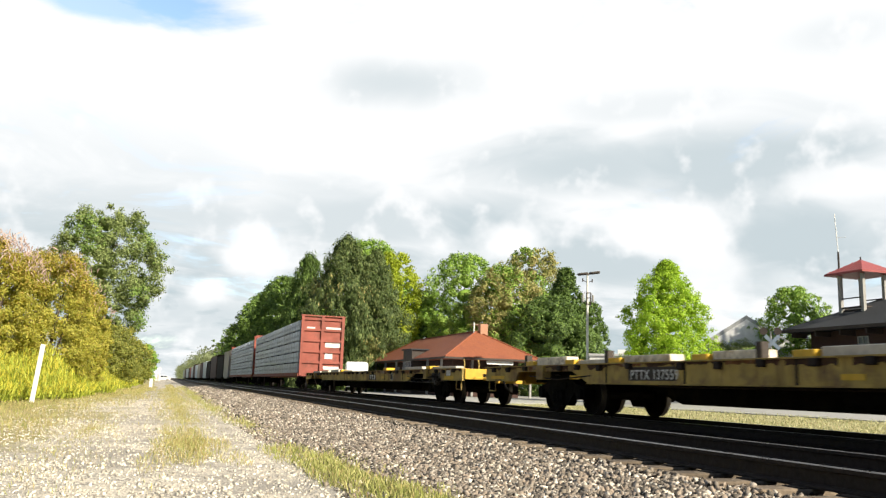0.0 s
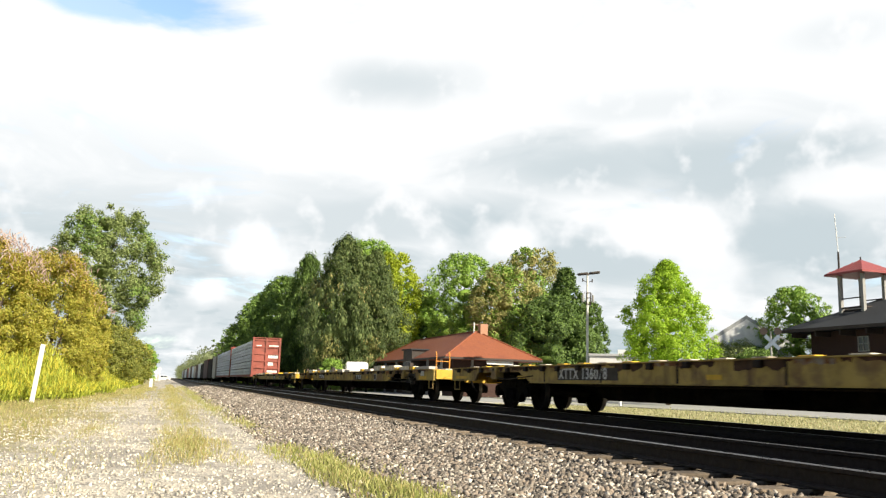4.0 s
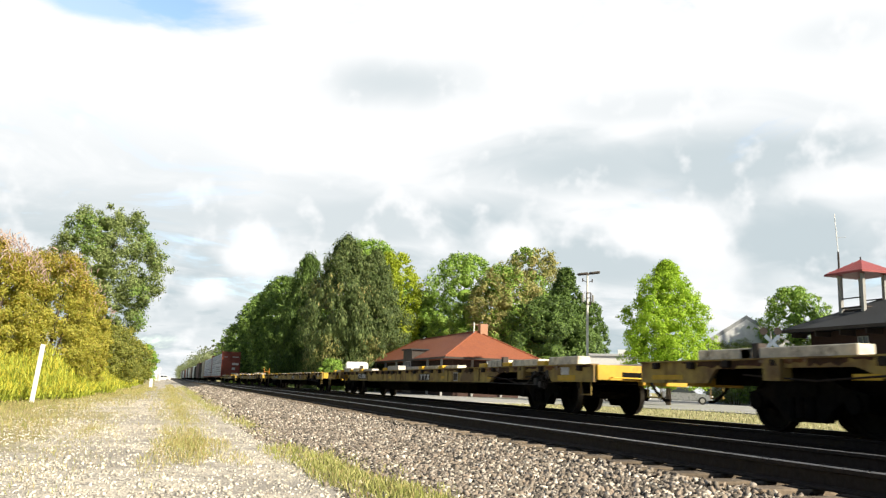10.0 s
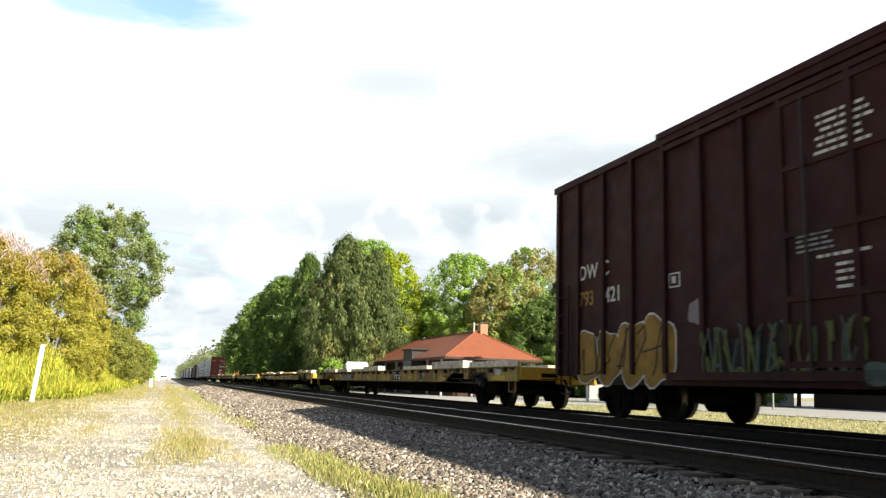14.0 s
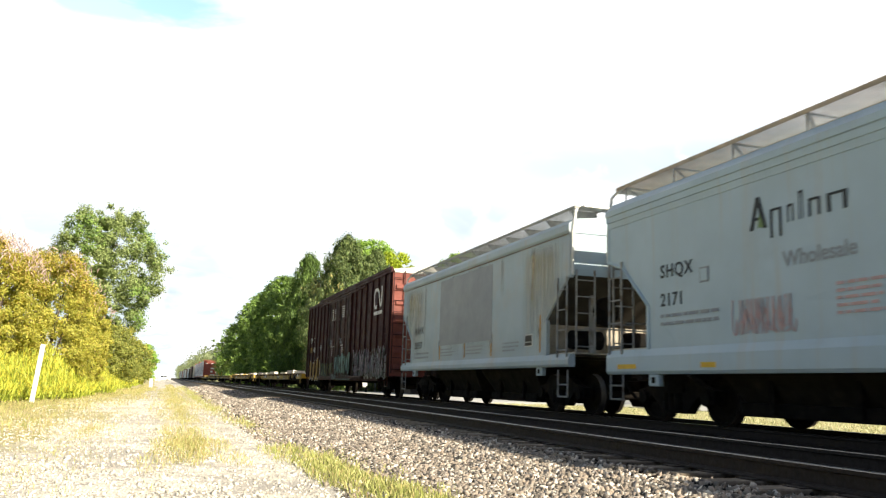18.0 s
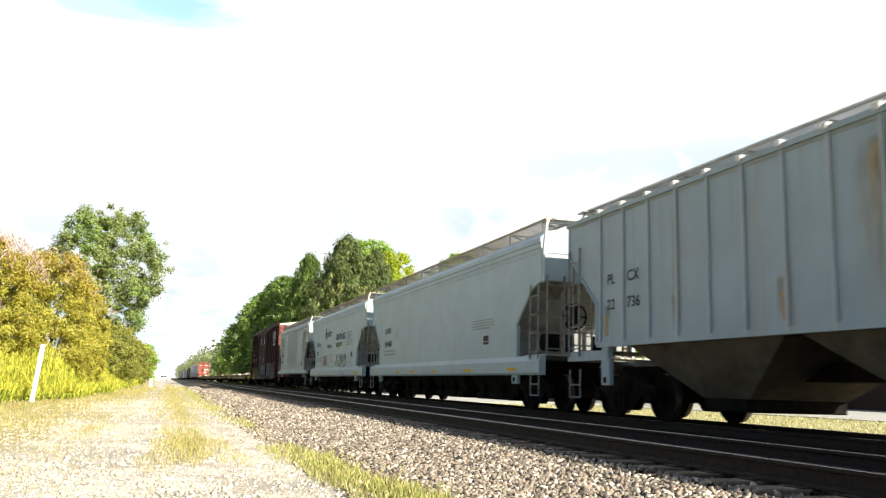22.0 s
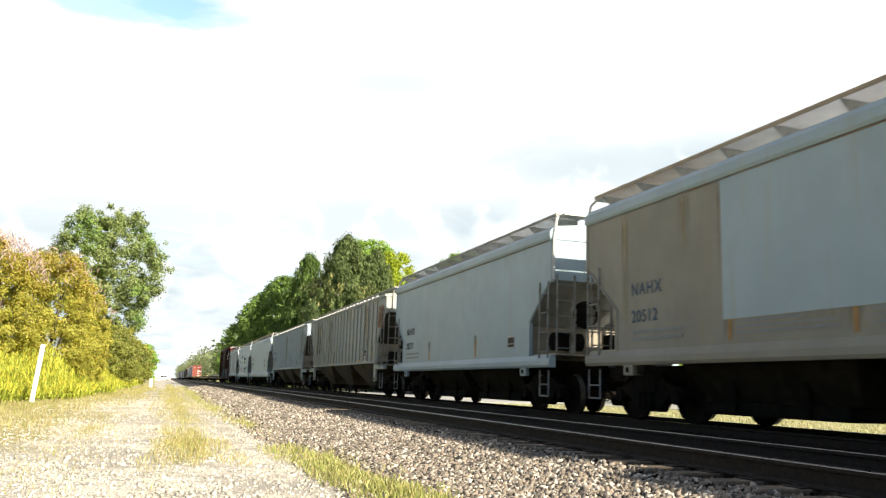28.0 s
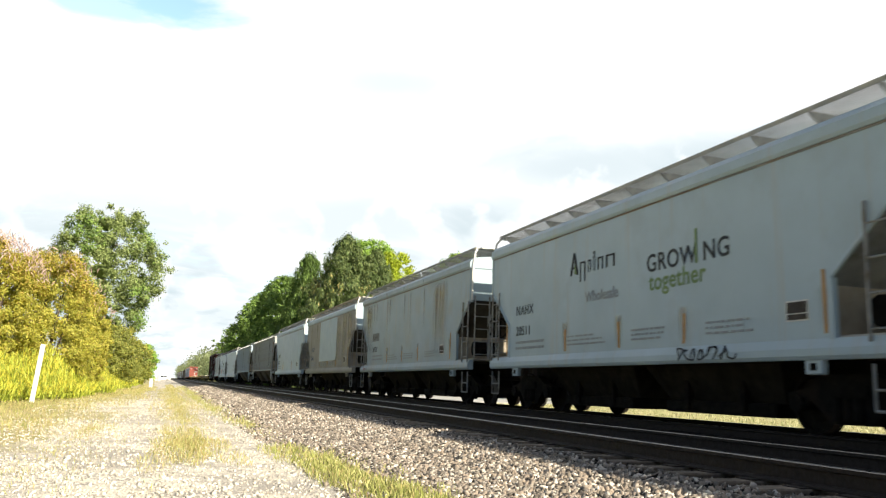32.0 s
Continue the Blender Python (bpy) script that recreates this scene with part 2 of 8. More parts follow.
RUST = (0.16, 0.062, 0.028)
M = {
    "ballast": material("ballast", (0.27, 0.24, 0.215), 0.9, per_island=0.55, scale=14, vary=0.2,
                        tints=[(0.05, 0.044, 0.036), (0.32, 0.275, 0.215), (0.42, 0.33, 0.25), (0.15, 0.13, 0.105), (0.30, 0.26, 0.215), (0.62, 0.57, 0.48)]),
    "bed": material("bed", (0.025, 0.022, 0.019), 0.95, scale=22, vary=0.6, bump=0.9, bump_scale=26, spots=(0.13, 0.12, 0.105), spot_size=16, spot_amount=0.42),
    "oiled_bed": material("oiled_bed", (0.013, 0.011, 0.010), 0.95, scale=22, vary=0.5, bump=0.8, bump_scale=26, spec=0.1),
    "rail_side": material("rail_side", (0.022, 0.014, 0.010), 0.85, scale=12, vary=0.35, bump=0.3),
    "rail_top": material("rail_top", (0.18, 0.175, 0.17), 0.32, 1.0, scale=3, vary=0.1, bump=0.0),
    "tie": material("tie", (0.16, 0.125, 0.09), 0.92, scale=9, vary=0.5, bump=0.7, bump_scale=30, per_object=0.35),
    "yellow": material("yellow", (0.44, 0.315, 0.09), 0.75, scale=2.0, vary=0.25, spots=(0.19, 0.115, 0.06), spot_size=1.6, spot_amount=0.48,
                       streak=(0.10, 0.055, 0.03), bump=0.12),
    "bright_yellow": material("bright_yellow", (0.68, 0.42, 0.03), 0.55, scale=4, vary=0.15, bump=0.05),
    "end_yellow": material("end_yellow", (0.58, 0.35, 0.035), 0.6, scale=3, vary=0.2, spots=(0.25, 0.12, 0.04), spot_size=3, spot_amount=0.36, bump=0.08),
    "orange": material("orange", (0.65, 0.26, 0.03), 0.6, scale=4, vary=0.2, spots=(0.3, 0.12, 0.04), spot_size=3, spot_amount=0.4, bump=0.05),
    "black_steel": material("black_steel", (0.008, 0.0075, 0.007), 0.85, scale=5, vary=0.4, spots=(0.018, 0.013, 0.010), spot_size=2.5, spot_amount=0.45, bump=0.2, spec=0.08),
    "wheel": material("wheel", (0.012, 0.010, 0.008), 0.9, 0.0, scale=7, vary=0.4, bump=0.2, spec=0.08),
    "tread": material("tread", (0.16, 0.15, 0.14), 0.5, 0.8, scale=7, vary=0.15, bump=0.0),
    "plank": material("plank", (0.66, 0.60, 0.50), 0.85, scale=5, vary=0.3, bump=0.3, per_object=0.3, spots=(0.2, 0.15, 0.1), spot_size=3.5, spot_amount=0.42),
    "white": material("white", (0.72, 0.72, 0.70), 0.5, scale=3, vary=0.06, bump=0.04),
    "lettering": material("lettering", (0.66, 0.66, 0.64), 0.7, scale=9, vary=0.15, bump=0.0),
    "dark_letter": material("dark_letter", (0.03, 0.036, 0.042), 0.7, scale=9, vary=0.15, bump=0.0),
    "green_letter": material("green_letter", (0.17, 0.26, 0.11), 0.7, scale=9, vary=0.15, bump=0.0),
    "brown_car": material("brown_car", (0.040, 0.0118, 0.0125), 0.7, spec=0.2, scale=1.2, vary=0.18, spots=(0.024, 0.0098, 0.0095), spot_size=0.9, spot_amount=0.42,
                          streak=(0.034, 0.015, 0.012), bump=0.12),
    "red_car": material("red_car", (0.27, 0.075, 0.055), 0.7, scale=1.5, vary=0.2, spots=(0.17, 0.06, 0.045), spot_size=1.2, spot_amount=0.4, bump=0.1),
    "grey_car": material("grey_car", (0.355, 0.445, 0.505), 0.55, scale=1.0, vary=0.06, spots=(0.38, 0.41, 0.42), spot_size=0.8, spot_amount=0.4,
                         streak=(0.41, 0.39, 0.35), bump=0.05),
    "white_car": material("white_car", (0.385, 0.495, 0.57), 0.5, scale=1.0, vary=0.05, spots=(0.365, 0.455, 0.515), spot_size=0.9, spot_amount=0.4,
                          streak=(0.41, 0.43, 0.43), bump=0.05),
    "rusty_white_car": material("rusty_white_car", (0.325, 0.415, 0.475), 0.55, scale=1.0, vary=0.06, spots=(0.35, 0.38, 0.38), spot_size=0.6, spot_amount=0.42,
                                streak=(0.37, 0.34, 0.29), bump=0.05),
    "tan_car": material("tan_car", (0.31, 0.30, 0.26), 0.65, scale=1.0, vary=0.1, spots=(0.35, 0.335, 0.30), spot_size=0.6, spot_amount=0.42,
                        streak=(0.35, 0.30, 0.22), bump=0.05),
    "blue_grey_car": material("blue_grey_car", (0.335, 0.425, 0.50), 0.55, scale=1.2, vary=0.08, spots=(0.34, 0.38, 0.40), spot_size=0.8, spot_amount=0.38,
                              streak=(0.33, 0.32, 0.30), bump=0.05),
    "beige_car": material("beige_car", (0.375, 0.405, 0.405), 0.6, scale=1.2, vary=0.08, spots=(0.36, 0.375, 0.36), spot_size=0.8, spot_amount=0.4,
                          streak=(0.36, 0.32, 0.25), bump=0.05),
    "patch_grey": material("patch_grey", (0.27, 0.295, 0.325), 0.6, scale=1.5, vary=0.08, bump=0.03),
    "rust_patch": material("rust_patch", (0.42, 0.23, 0.07), 0.7, scale=6, vary=0.25, bump=0.03),
    "galvanised": material("galvanised", (0.42, 0.41, 0.38), 0.55, 0.6, scale=5, vary=0.2, bump=0.05, spots=(0.25, 0.18, 0.1), spot_size=2, spot_amount=0.36),
    "wrap": material("wrap", (0.50, 0.56, 0.66), 0.45, scale=3, vary=0.1, bump=0.3, bump_scale=6, per_object=0.12),
    "wrap_print": material("wrap_print", (0.27, 0.31, 0.40), 0.55, scale=3, vary=0.2, bump=0.1),
    "red_roof": material("red_roof", (0.265, 0.085, 0.04), 0.8, scale=7, vary=0.18, bump=0.5, bump_scale=20, spots=(0.22, 0.07, 0.04), spot_size=0.7, spot_amount=0.42),
    "dark_roof": material("dark_roof", (0.034, 0.038, 0.044), 0.85, scale=8, vary=0.25, bump=0.4, bump_scale=24),
    "red_metal": material("red_metal", (0.27, 0.055, 0.055), 0.5, scale=3, vary=0.15, bump=0.05),
    "brick": material("brick", (0.055, 0.030, 0.024), 0.9, scale=10, vary=0.3, bump=0.4, bump_scale=18),
    "stucco": material("stucco", (0.30, 0.22, 0.16), 0.9, scale=5, vary=0.15, bump=0.2),
    "dark_trim": material("dark_trim", (0.045, 0.035, 0.03), 0.7, scale=6, vary=0.25, bump=0.1),
    "grey_trim": material("grey_trim", (0.30, 0.30, 0.29), 0.7, scale=6, vary=0.15, bump=0.1),
    "siding": material("siding", (0.80, 0.81, 0.82), 0.6, scale=4, vary=0.08, bump=0.1),
    "asphalt": material("asphalt", (0.36, 0.36, 0.345), 0.9, scale=8, vary=0.15, bump=0.3, bump_scale=60, spots=(0.30, 0.30, 0.29), spot_size=0.3, spot_amount=0.45),
    "tyre": material("tyre", (0.02, 0.02, 0.02), 0.8, scale=9, vary=0.2),
    "bark": material("bark", (0.10, 0.075, 0.055), 0.95, scale=8, vary=0.4, bump=0.9, bump_scale=14),
    "wood_pole": material("wood_pole", (0.52, 0.50, 0.46), 0.9, scale=6, vary=0.25, bump=0.3),
    "car_paint": material("car_paint", (0.30, 0.31, 0.32), 0.3, 0.3, scale=2, vary=0.05, bump=0.0),
    "leaf_dark": material("leaf_dark", (0.085, 0.14, 0.03), 0.65, scale=0.25, vary=0.25, per_island=0.15, translucent=0.22, bump=0,
        tints=[(0.09, 0.16, 0.038), (0.18, 0.30, 0.06), (0.28, 0.41, 0.085)]),
    "leaf_deep": material("leaf_deep", (0.085, 0.14, 0.03), 0.65, scale=0.25, vary=0.25, per_island=0.15, translucent=0.22, bump=0,
        tints=[(0.06, 0.108, 0.028), (0.115, 0.20, 0.042), (0.18, 0.27, 0.055)]),
    "leaf_mid": material("leaf_mid", (0.15, 0.25, 0.04), 0.65, scale=0.25, vary=0.25, per_island=0.15, translucent=0.22, bump=0,
        tints=[(0.162, 0.289, 0.045), (0.289, 0.469, 0.072), (0.415, 0.559, 0.108)]),
    "leaf_bright": material("leaf_bright", (0.26, 0.44, 0.045), 0.65, scale=0.25, vary=0.25, per_island=0.15, translucent=0.35, bump=0,
        tints=[(0.25, 0.41, 0.022), (0.37, 0.55, 0.03), (0.46, 0.60, 0.04)]),
    "leaf_yellow": material("leaf_yellow", (0.42, 0.46, 0.04), 0.65, scale=0.25, vary=0.25, per_island=0.15, translucent=0.35, bump=0,
        tints=[(0.27, 0.41, 0.03), (0.42, 0.52, 0.035), (0.50, 0.55, 0.045)]),
    "leaf_spruce": material("leaf_spruce", (0.09, 0.125, 0.045), 0.65, scale=0.25, vary=0.25, per_island=0.15, translucent=0.22, bump=0,
        tints=[(0.05, 0.082, 0.028), (0.11, 0.172, 0.045), (0.20, 0.235, 0.08)]),
    "leaf_brown": material("leaf_brown", (0.22, 0.2, 0.07), 0.65, scale=0.25, vary=0.25, per_island=0.15, translucent=0.22, bump=0,
        tints=[(0.196, 0.276, 0.069), (0.368, 0.368, 0.115), (0.460, 0.391, 0.161)]),
    "leaf_rust": material("leaf_rust", (0.36, 0.33, 0.06), 0.65, scale=0.25, vary=0.25, per_island=0.25, translucent=0.5, bump=0,
        tints=[(0.36, 0.42, 0.06), (0.49, 0.50, 0.075), (0.53, 0.46, 0.10), (0.53, 0.52, 0.085)]),
    "leaf_willow": material("leaf_willow", (0.25, 0.31, 0.11), 0.65, scale=0.25, vary=0.25, per_island=0.25, translucent=0.45, bump=0,
        tints=[(0.12, 0.17, 0.05), (0.24, 0.31, 0.095), (0.38, 0.43, 0.19)]),
    "goldenrod": material("goldenrod", (0.62, 0.56, 0.06), 0.65, scale=0.25, vary=0.25, per_island=0.25, translucent=0.45, bump=0,
        tints=[(0.46, 0.5, 0.05), (0.64, 0.58, 0.06), (0.72, 0.62, 0.1), (0.54, 0.54, 0.07)]),
    "grass": material("grass", (0.36, 0.38, 0.09), 0.65, scale=0.25, vary=0.25, per_island=0.3, translucent=0.35, bump=0,
        tints=[(0.24, 0.30, 0.07), (0.38, 0.40, 0.13), (0.50, 0.46, 0.22)]),
    "dry_grass": material("dry_grass", (0.5, 0.42, 0.17), 0.65, scale=0.25, vary=0.25, per_island=0.3, translucent=0.35, bump=0,
        tints=[(0.50, 0.39, 0.17), (0.38, 0.33, 0.12), (0.56, 0.46, 0.25)]),
}


def ground_material():
    """Pale limestone gravel on the track-side path, thin grass beside it, dry turf and grey soil further off."""
    m = bpy.data.materials.new("ground")
    m.use_nodes = True
    nt = m.node_tree
    N, L = nt.nodes.new, nt.links.new
    shader = nt.nodes["Principled BSDF"]
    shader.inputs["Roughness"].default_value = 0.95
    where = N("ShaderNodeTexCoord").outputs["Object"]

    def tex(size, detail=5.0, rough=0.62):
        n = N("ShaderNodeTexNoise")
        n.inputs["Scale"].default_value, n.inputs["Detail"].default_value, n.inputs["Roughness"].default_value = size, detail, rough
        L(where, n.inputs[0])
        return n.outputs[0]

    def maths(op, a, b=None):
        n = N("ShaderNodeMath")
        n.operation = op
        for k, v in enumerate((a, b)):
            if isinstance(v, (int, float)):
                n.inputs[k].default_value = v
            elif v is not None:
                L(v, n.inputs[k])
        return n.outputs[0]

    def span(v, a, b, lo=0.0, hi=1.0):
        n = N("ShaderNodeMapRange")
        n.interpolation_type = "SMOOTHSTEP"
        L(v, n.inputs[0])
        for k, x in enumerate((a, b, lo, hi)):
            n.inputs[k + 1].default_value = x
        return n.outputs[0]

    def blend(fac, a, b):
        n = N("ShaderNodeMix")
        n.data_type = "RGBA"
        L(fac, n.inputs[0])
        for k, v in ((6, a), (7, b)):
            if isinstance(v, tuple):
                n.inputs[k].default_value = (*v, 1)
            else:
                L(v, n.inputs[k])
        return n.outputs[2]

    xyz = N("ShaderNodeSeparateXYZ")
    L(where, xyz.inputs[0])
    x = maths("ADD", xyz.outputs[0], span(tex(0.5), 0.2, 0.8, -1.0, 1.0))
    v = N("ShaderNodeTexVoronoi")
    v.inputs["Scale"].default_value = 34
    L(where, v.inputs[0])
    pebble = blend(span(v.outputs["Color"], 0.2, 0.9), (0.30, 0.27, 0.225), (0.79, 0.74, 0.64))
    dust = blend(span(tex(3.0), 0.42, 0.62), pebble, (0.65, 0.59, 0.49))
    worn = blend(span(tex(0.35), 0.42, 0.62), dust, (0.36, 0.335, 0.295))
    worn = blend(span(tex(1.4, 6.0, 0.7), 0.52, 0.68), worn, (0.34, 0.315, 0.275))
    turf = blend(span(tex(2.2), 0.35, 0.65), (0.23, 0.22, 0.075), (0.40, 0.33, 0.16))
    turf = blend(span(tex(14), 0.4, 0.7), turf, (0.30, 0.28, 0.10))
    field = blend(span(tex(0.25), 0.4, 0.6), turf, (0.40, 0.35, 0.17))
    near_path = maths("MULTIPLY", span(x, -2.4, -1.3), span(x, 3.9, 2.9))
    col = blend(near_path, field, worn)
    L(col, shader.inputs["Base Color"])
    b = N("ShaderNodeBump")
    b.inputs["Strength"].default_value, b.inputs["Distance"].default_value = 0.8, 0.03
    L(v.outputs["Distance"], b.inputs["Height"])
    L(b.outputs[0], shader.inputs["Normal"])
    return m


M["ground"] = ground_material()


# ---------------------------------------------------------------- mesh helpers
def mesh_of(bm, name, mat, smooth=False):
    me = bpy.data.meshes.new(name)
    bm.to_mesh(me)
    bm.free()
    for m in (mat if isinstance(mat, (list, tuple)) else [mat]):
        me.materials.append(m)
    if smooth:
        me.polygons.foreach_set("use_smooth", [True] * len(me.polygons))
    return me


def part(name, bm, mat, parent=None, label="", smooth=False, at=None):
    ob = new(name, mesh_of(bm, name, mat, smooth))
    if parent is not None:
        ob.parent = parent
    if at is not None:
        ob.matrix_basis = at
    if label:
        ob["label"] = label
    return ob


def again(name, source, parent, at):
    """One more part on the same mesh."""
    ob = new(name, source.data)
    ob.parent, ob.matrix_basis = parent, at
    return ob


def empty(name, at=None):
    ob = new(name)
    ob.empty_display_size = 0.3
    if at is not None:
        ob.matrix_basis = at
    return ob


def box(bm, x0, x1, y0, y1, z0, z1, slot=0):
    v = [bm.verts.new((x, y, z)) for x in (x0, x1) for y in (y0, y1) for z in (z0, z1)]
    for f in ((0, 1, 3, 2), (4, 6, 7, 5), (0, 4, 5, 1), (2, 3, 7, 6), (0, 2, 6, 4), (1, 5, 7, 3)):
        bm.faces.new([v[k] for k in f]).material_index = slot
    return v


def boxed(*sizes):
    bm = bmesh.new()
    for s in sizes:
        box(bm, *s)
    return bm


def prism(bm, outline, axis, a, b, slot=0):
    """Extrude an outline. axis x: outline in (y, z); axis y: outline in (x, z); axis z: outline in (x, y)."""
    put = {"x": lambda p, d: (d, p[0], p[1]), "y": lambda p, d: (p[0], d, p[1]), "z": lambda p, d: (p[0], p[1], d)}[axis]
    lo = [bm.verts.new(put(p, a)) for p in outline]
    hi = [bm.verts.new(put(p, b)) for p in outline]
    n = len(outline)
    made = [bm.faces.new(lo[::-1]), bm.faces.new(hi)]
    for k in range(n):
        made.append(bm.faces.new((lo[k], lo[(k + 1) % n], hi[(k + 1) % n], hi[k])))
    for f in made:
        f.material_index = slot
    bmesh.ops.recalc_face_normals(bm, faces=made)
    return made


def rod(bm, p, q, r0, r1=None, sides=8, slot=0):
    p, q = Vector(p), Vector(q)
    r1 = r0 if r1 is None else r1
    turn = (q - p).to_track_quat("Z", "Y").to_matrix()
    rings = []
    for c, r in ((p, r0), (q, r1)):
        rings.append([bm.verts.new(c + turn @ Vector((r * math.cos(a), r * math.sin(a), 0))) for a in (2 * math.pi * k / sides for k in range(sides))])
    for k in range(sides):
        bm.faces.new((rings[0][k], rings[0][(k + 1) % sides], rings[1][(k + 1) % sides], rings[1][k])).material_index = slot
    bm.faces.new(rings[0][::-1]).material_index = slot
    bm.faces.new(rings[1]).material_index = slot


def pipe(bm, points, r, sides=6):
    for p, q in zip(points, points[1:]):
        rod(bm, p, q, r, r, sides)


def soften(bm, width=0.01, segments=1):
    bmesh.ops.bevel(bm, geom=bm.edges[:], offset=width, segments=segments, profile=0.7, affect="EDGES", clamp_overlap=True)
    return bm


def lettering(text, name, size, mat, parent, at, spread=1.0):
    c = bpy.data.curves.new(name, "FONT")
    c.body, c.size, c.extrude, c.space_character, c.offset = text, size, 0.002, spread, size * 0.014
    t = bpy.data.objects.new(name, c)
    scene.collection.objects.link(t)
    bpy.context.view_layer.update()
    me = bpy.data.meshes.new_from_object(t.evaluated_get(bpy.context.evaluated_depsgraph_get()))
    me.materials.clear()
    me.materials.append(mat)
    bpy.data.objects.remove(t)
    ob = new(name, me)
    ob.parent, ob.matrix_basis = parent, at
    return ob


def many(name, shapes, where, mat, rng, label="", category="", kind="stuff"):
    """One mesh of many small loose pieces. shapes: (verts, faces) pairs; where: rows of (place, size xyz, turn matrix) arrays."""
    P, S, R = where
    n = len(P)
    pick = rng.integers(0, len(shapes), n)
    all_v, all_f, sizes, base = [], [], [], 0
    for k, (sv, sf) in enumerate(shapes):
        idx = np.nonzero(pick == k)[0]
        if not len(idx):
            continue
        sv, sf = np.asarray(sv, float), np.asarray(sf, int)
        v = np.einsum("nij,nkj->nki", R[idx], sv[None] * S[idx][:, None, :]) + P[idx][:, None, :]
        f = sf[None] + (base + np.arange(len(idx)) * len(sv))[:, None, None]
        all_v.append(v.reshape(-1, 3))
        all_f.append(f.reshape(-1, sf.shape[1]))
        base += len(idx) * len(sv)
    v, f = np.concatenate(all_v), np.concatenate(all_f)
    me = bpy.data.meshes.new(name)
    me.vertices.add(len(v))
    me.vertices.foreach_set("co", v.ravel())
    me.loops.add(f.size)
    me.loops.foreach_set("vertex_index", f.ravel())
    me.polygons.add(len(f))
    me.polygons.foreach_set("loop_start", np.arange(0, f.size, f.shape[1]))
    me.polygons.foreach_set("loop_total", np.full(len(f), f.shape[1]))
    me.update(calc_edges=True)
    me.materials.append(mat)
    ob = new(name, me)
    return tagged(ob, label, category, "", kind) if label else ob


def turns(rng, n, lean=math.pi):
    """Random turns: any heading, leaning by up to lean."""
    a, b, c = rng.uniform(0, 2 * math.pi, n), rng.uniform(-lean, lean, n), rng.uniform(-lean, lean, n)
    ca, sa, cb, sb, cc, sc = np.cos(a), np.sin(a), np.cos(b), np.sin(b), np.cos(c), np.sin(c)
    z, o = np.zeros(n), np.ones(n)
    rz = np.stack([ca, -sa, z, sa, ca, z, z, z, o], 1).reshape(-1, 3, 3)
    rx = np.stack([o, z, z, z, cb, -sb, z, sb, cb], 1).reshape(-1, 3, 3)
    ry = np.stack([cc, z, sc, z, o, z, -sc, z, cc], 1).reshape(-1, 3, 3)
    return rz @ rx @ ry


LEAF = [([(0, -0.5, 0), (0.36, 0.02, 0.05), (0, 0.5, -0.04), (-0.36, 0.0, 0.06)], [(0, 1, 2, 3)]),
        ([(0, -0.5, 0.05), (0.28, -0.1, -0.05), (0.02, 0.5, 0.07), (-0.42, 0.08, 0)], [(0, 1, 2, 3)])]
BLADE = [([(-0.5, 0, 0), (0.5, 0, 0), (0.15, 0.25, 0.7), (0.1, 0.7, 1.0)], [(0, 1, 2, 3)]),
         ([(-0.5, 0, 0), (0.5, 0, 0), (0.25, -0.1, 0.6), (-0.2, -0.4, 1.0)], [(0, 1, 2, 3)])]


def rough_stones(rng, kinds=5):
    out = []
    for _ in range(kinds):
        v = np.array([(x, y, z) for x in (-1, 1) for y in (-1, 1) for z in (-1, 1)], float) * 0.5
        v = v * rng.uniform(0.25, 1.25, (8, 3)) + rng.uniform(-0.2, 0.2, (8, 3))
        out.append((v, [(0, 1, 3, 2), (4, 6, 7, 5), (0, 4, 5, 1), (2, 3, 7, 6), (0, 2, 6, 4), (1, 5, 7, 3)]))
    return out


# ---------------------------------------------------------------- ground and tracks
def lie(x, y=0.0):
    """Height of the ground at x (and y)."""
    knots = [(-400, -0.2), (-60, -0.3), (-12, -0.35), (-3.0, -0.42), (-1.4, -0.47), (0.5, -0.45), (2.2, -0.5), (2.9, -0.45), (4.0, -0.3), (4.25, -0.29),
             (10.6, -0.29), (11.6, -0.42), (13.5, -0.52), (18, -0.45), (30, -0.38), (400, -0.3)]
    for (xa, za), (xb, zb) in zip(knots, knots[1:]):
        if x <= xb:
            return za + (zb - za) * (x - xa) / (xb - xa)
    return knots[-1][1]


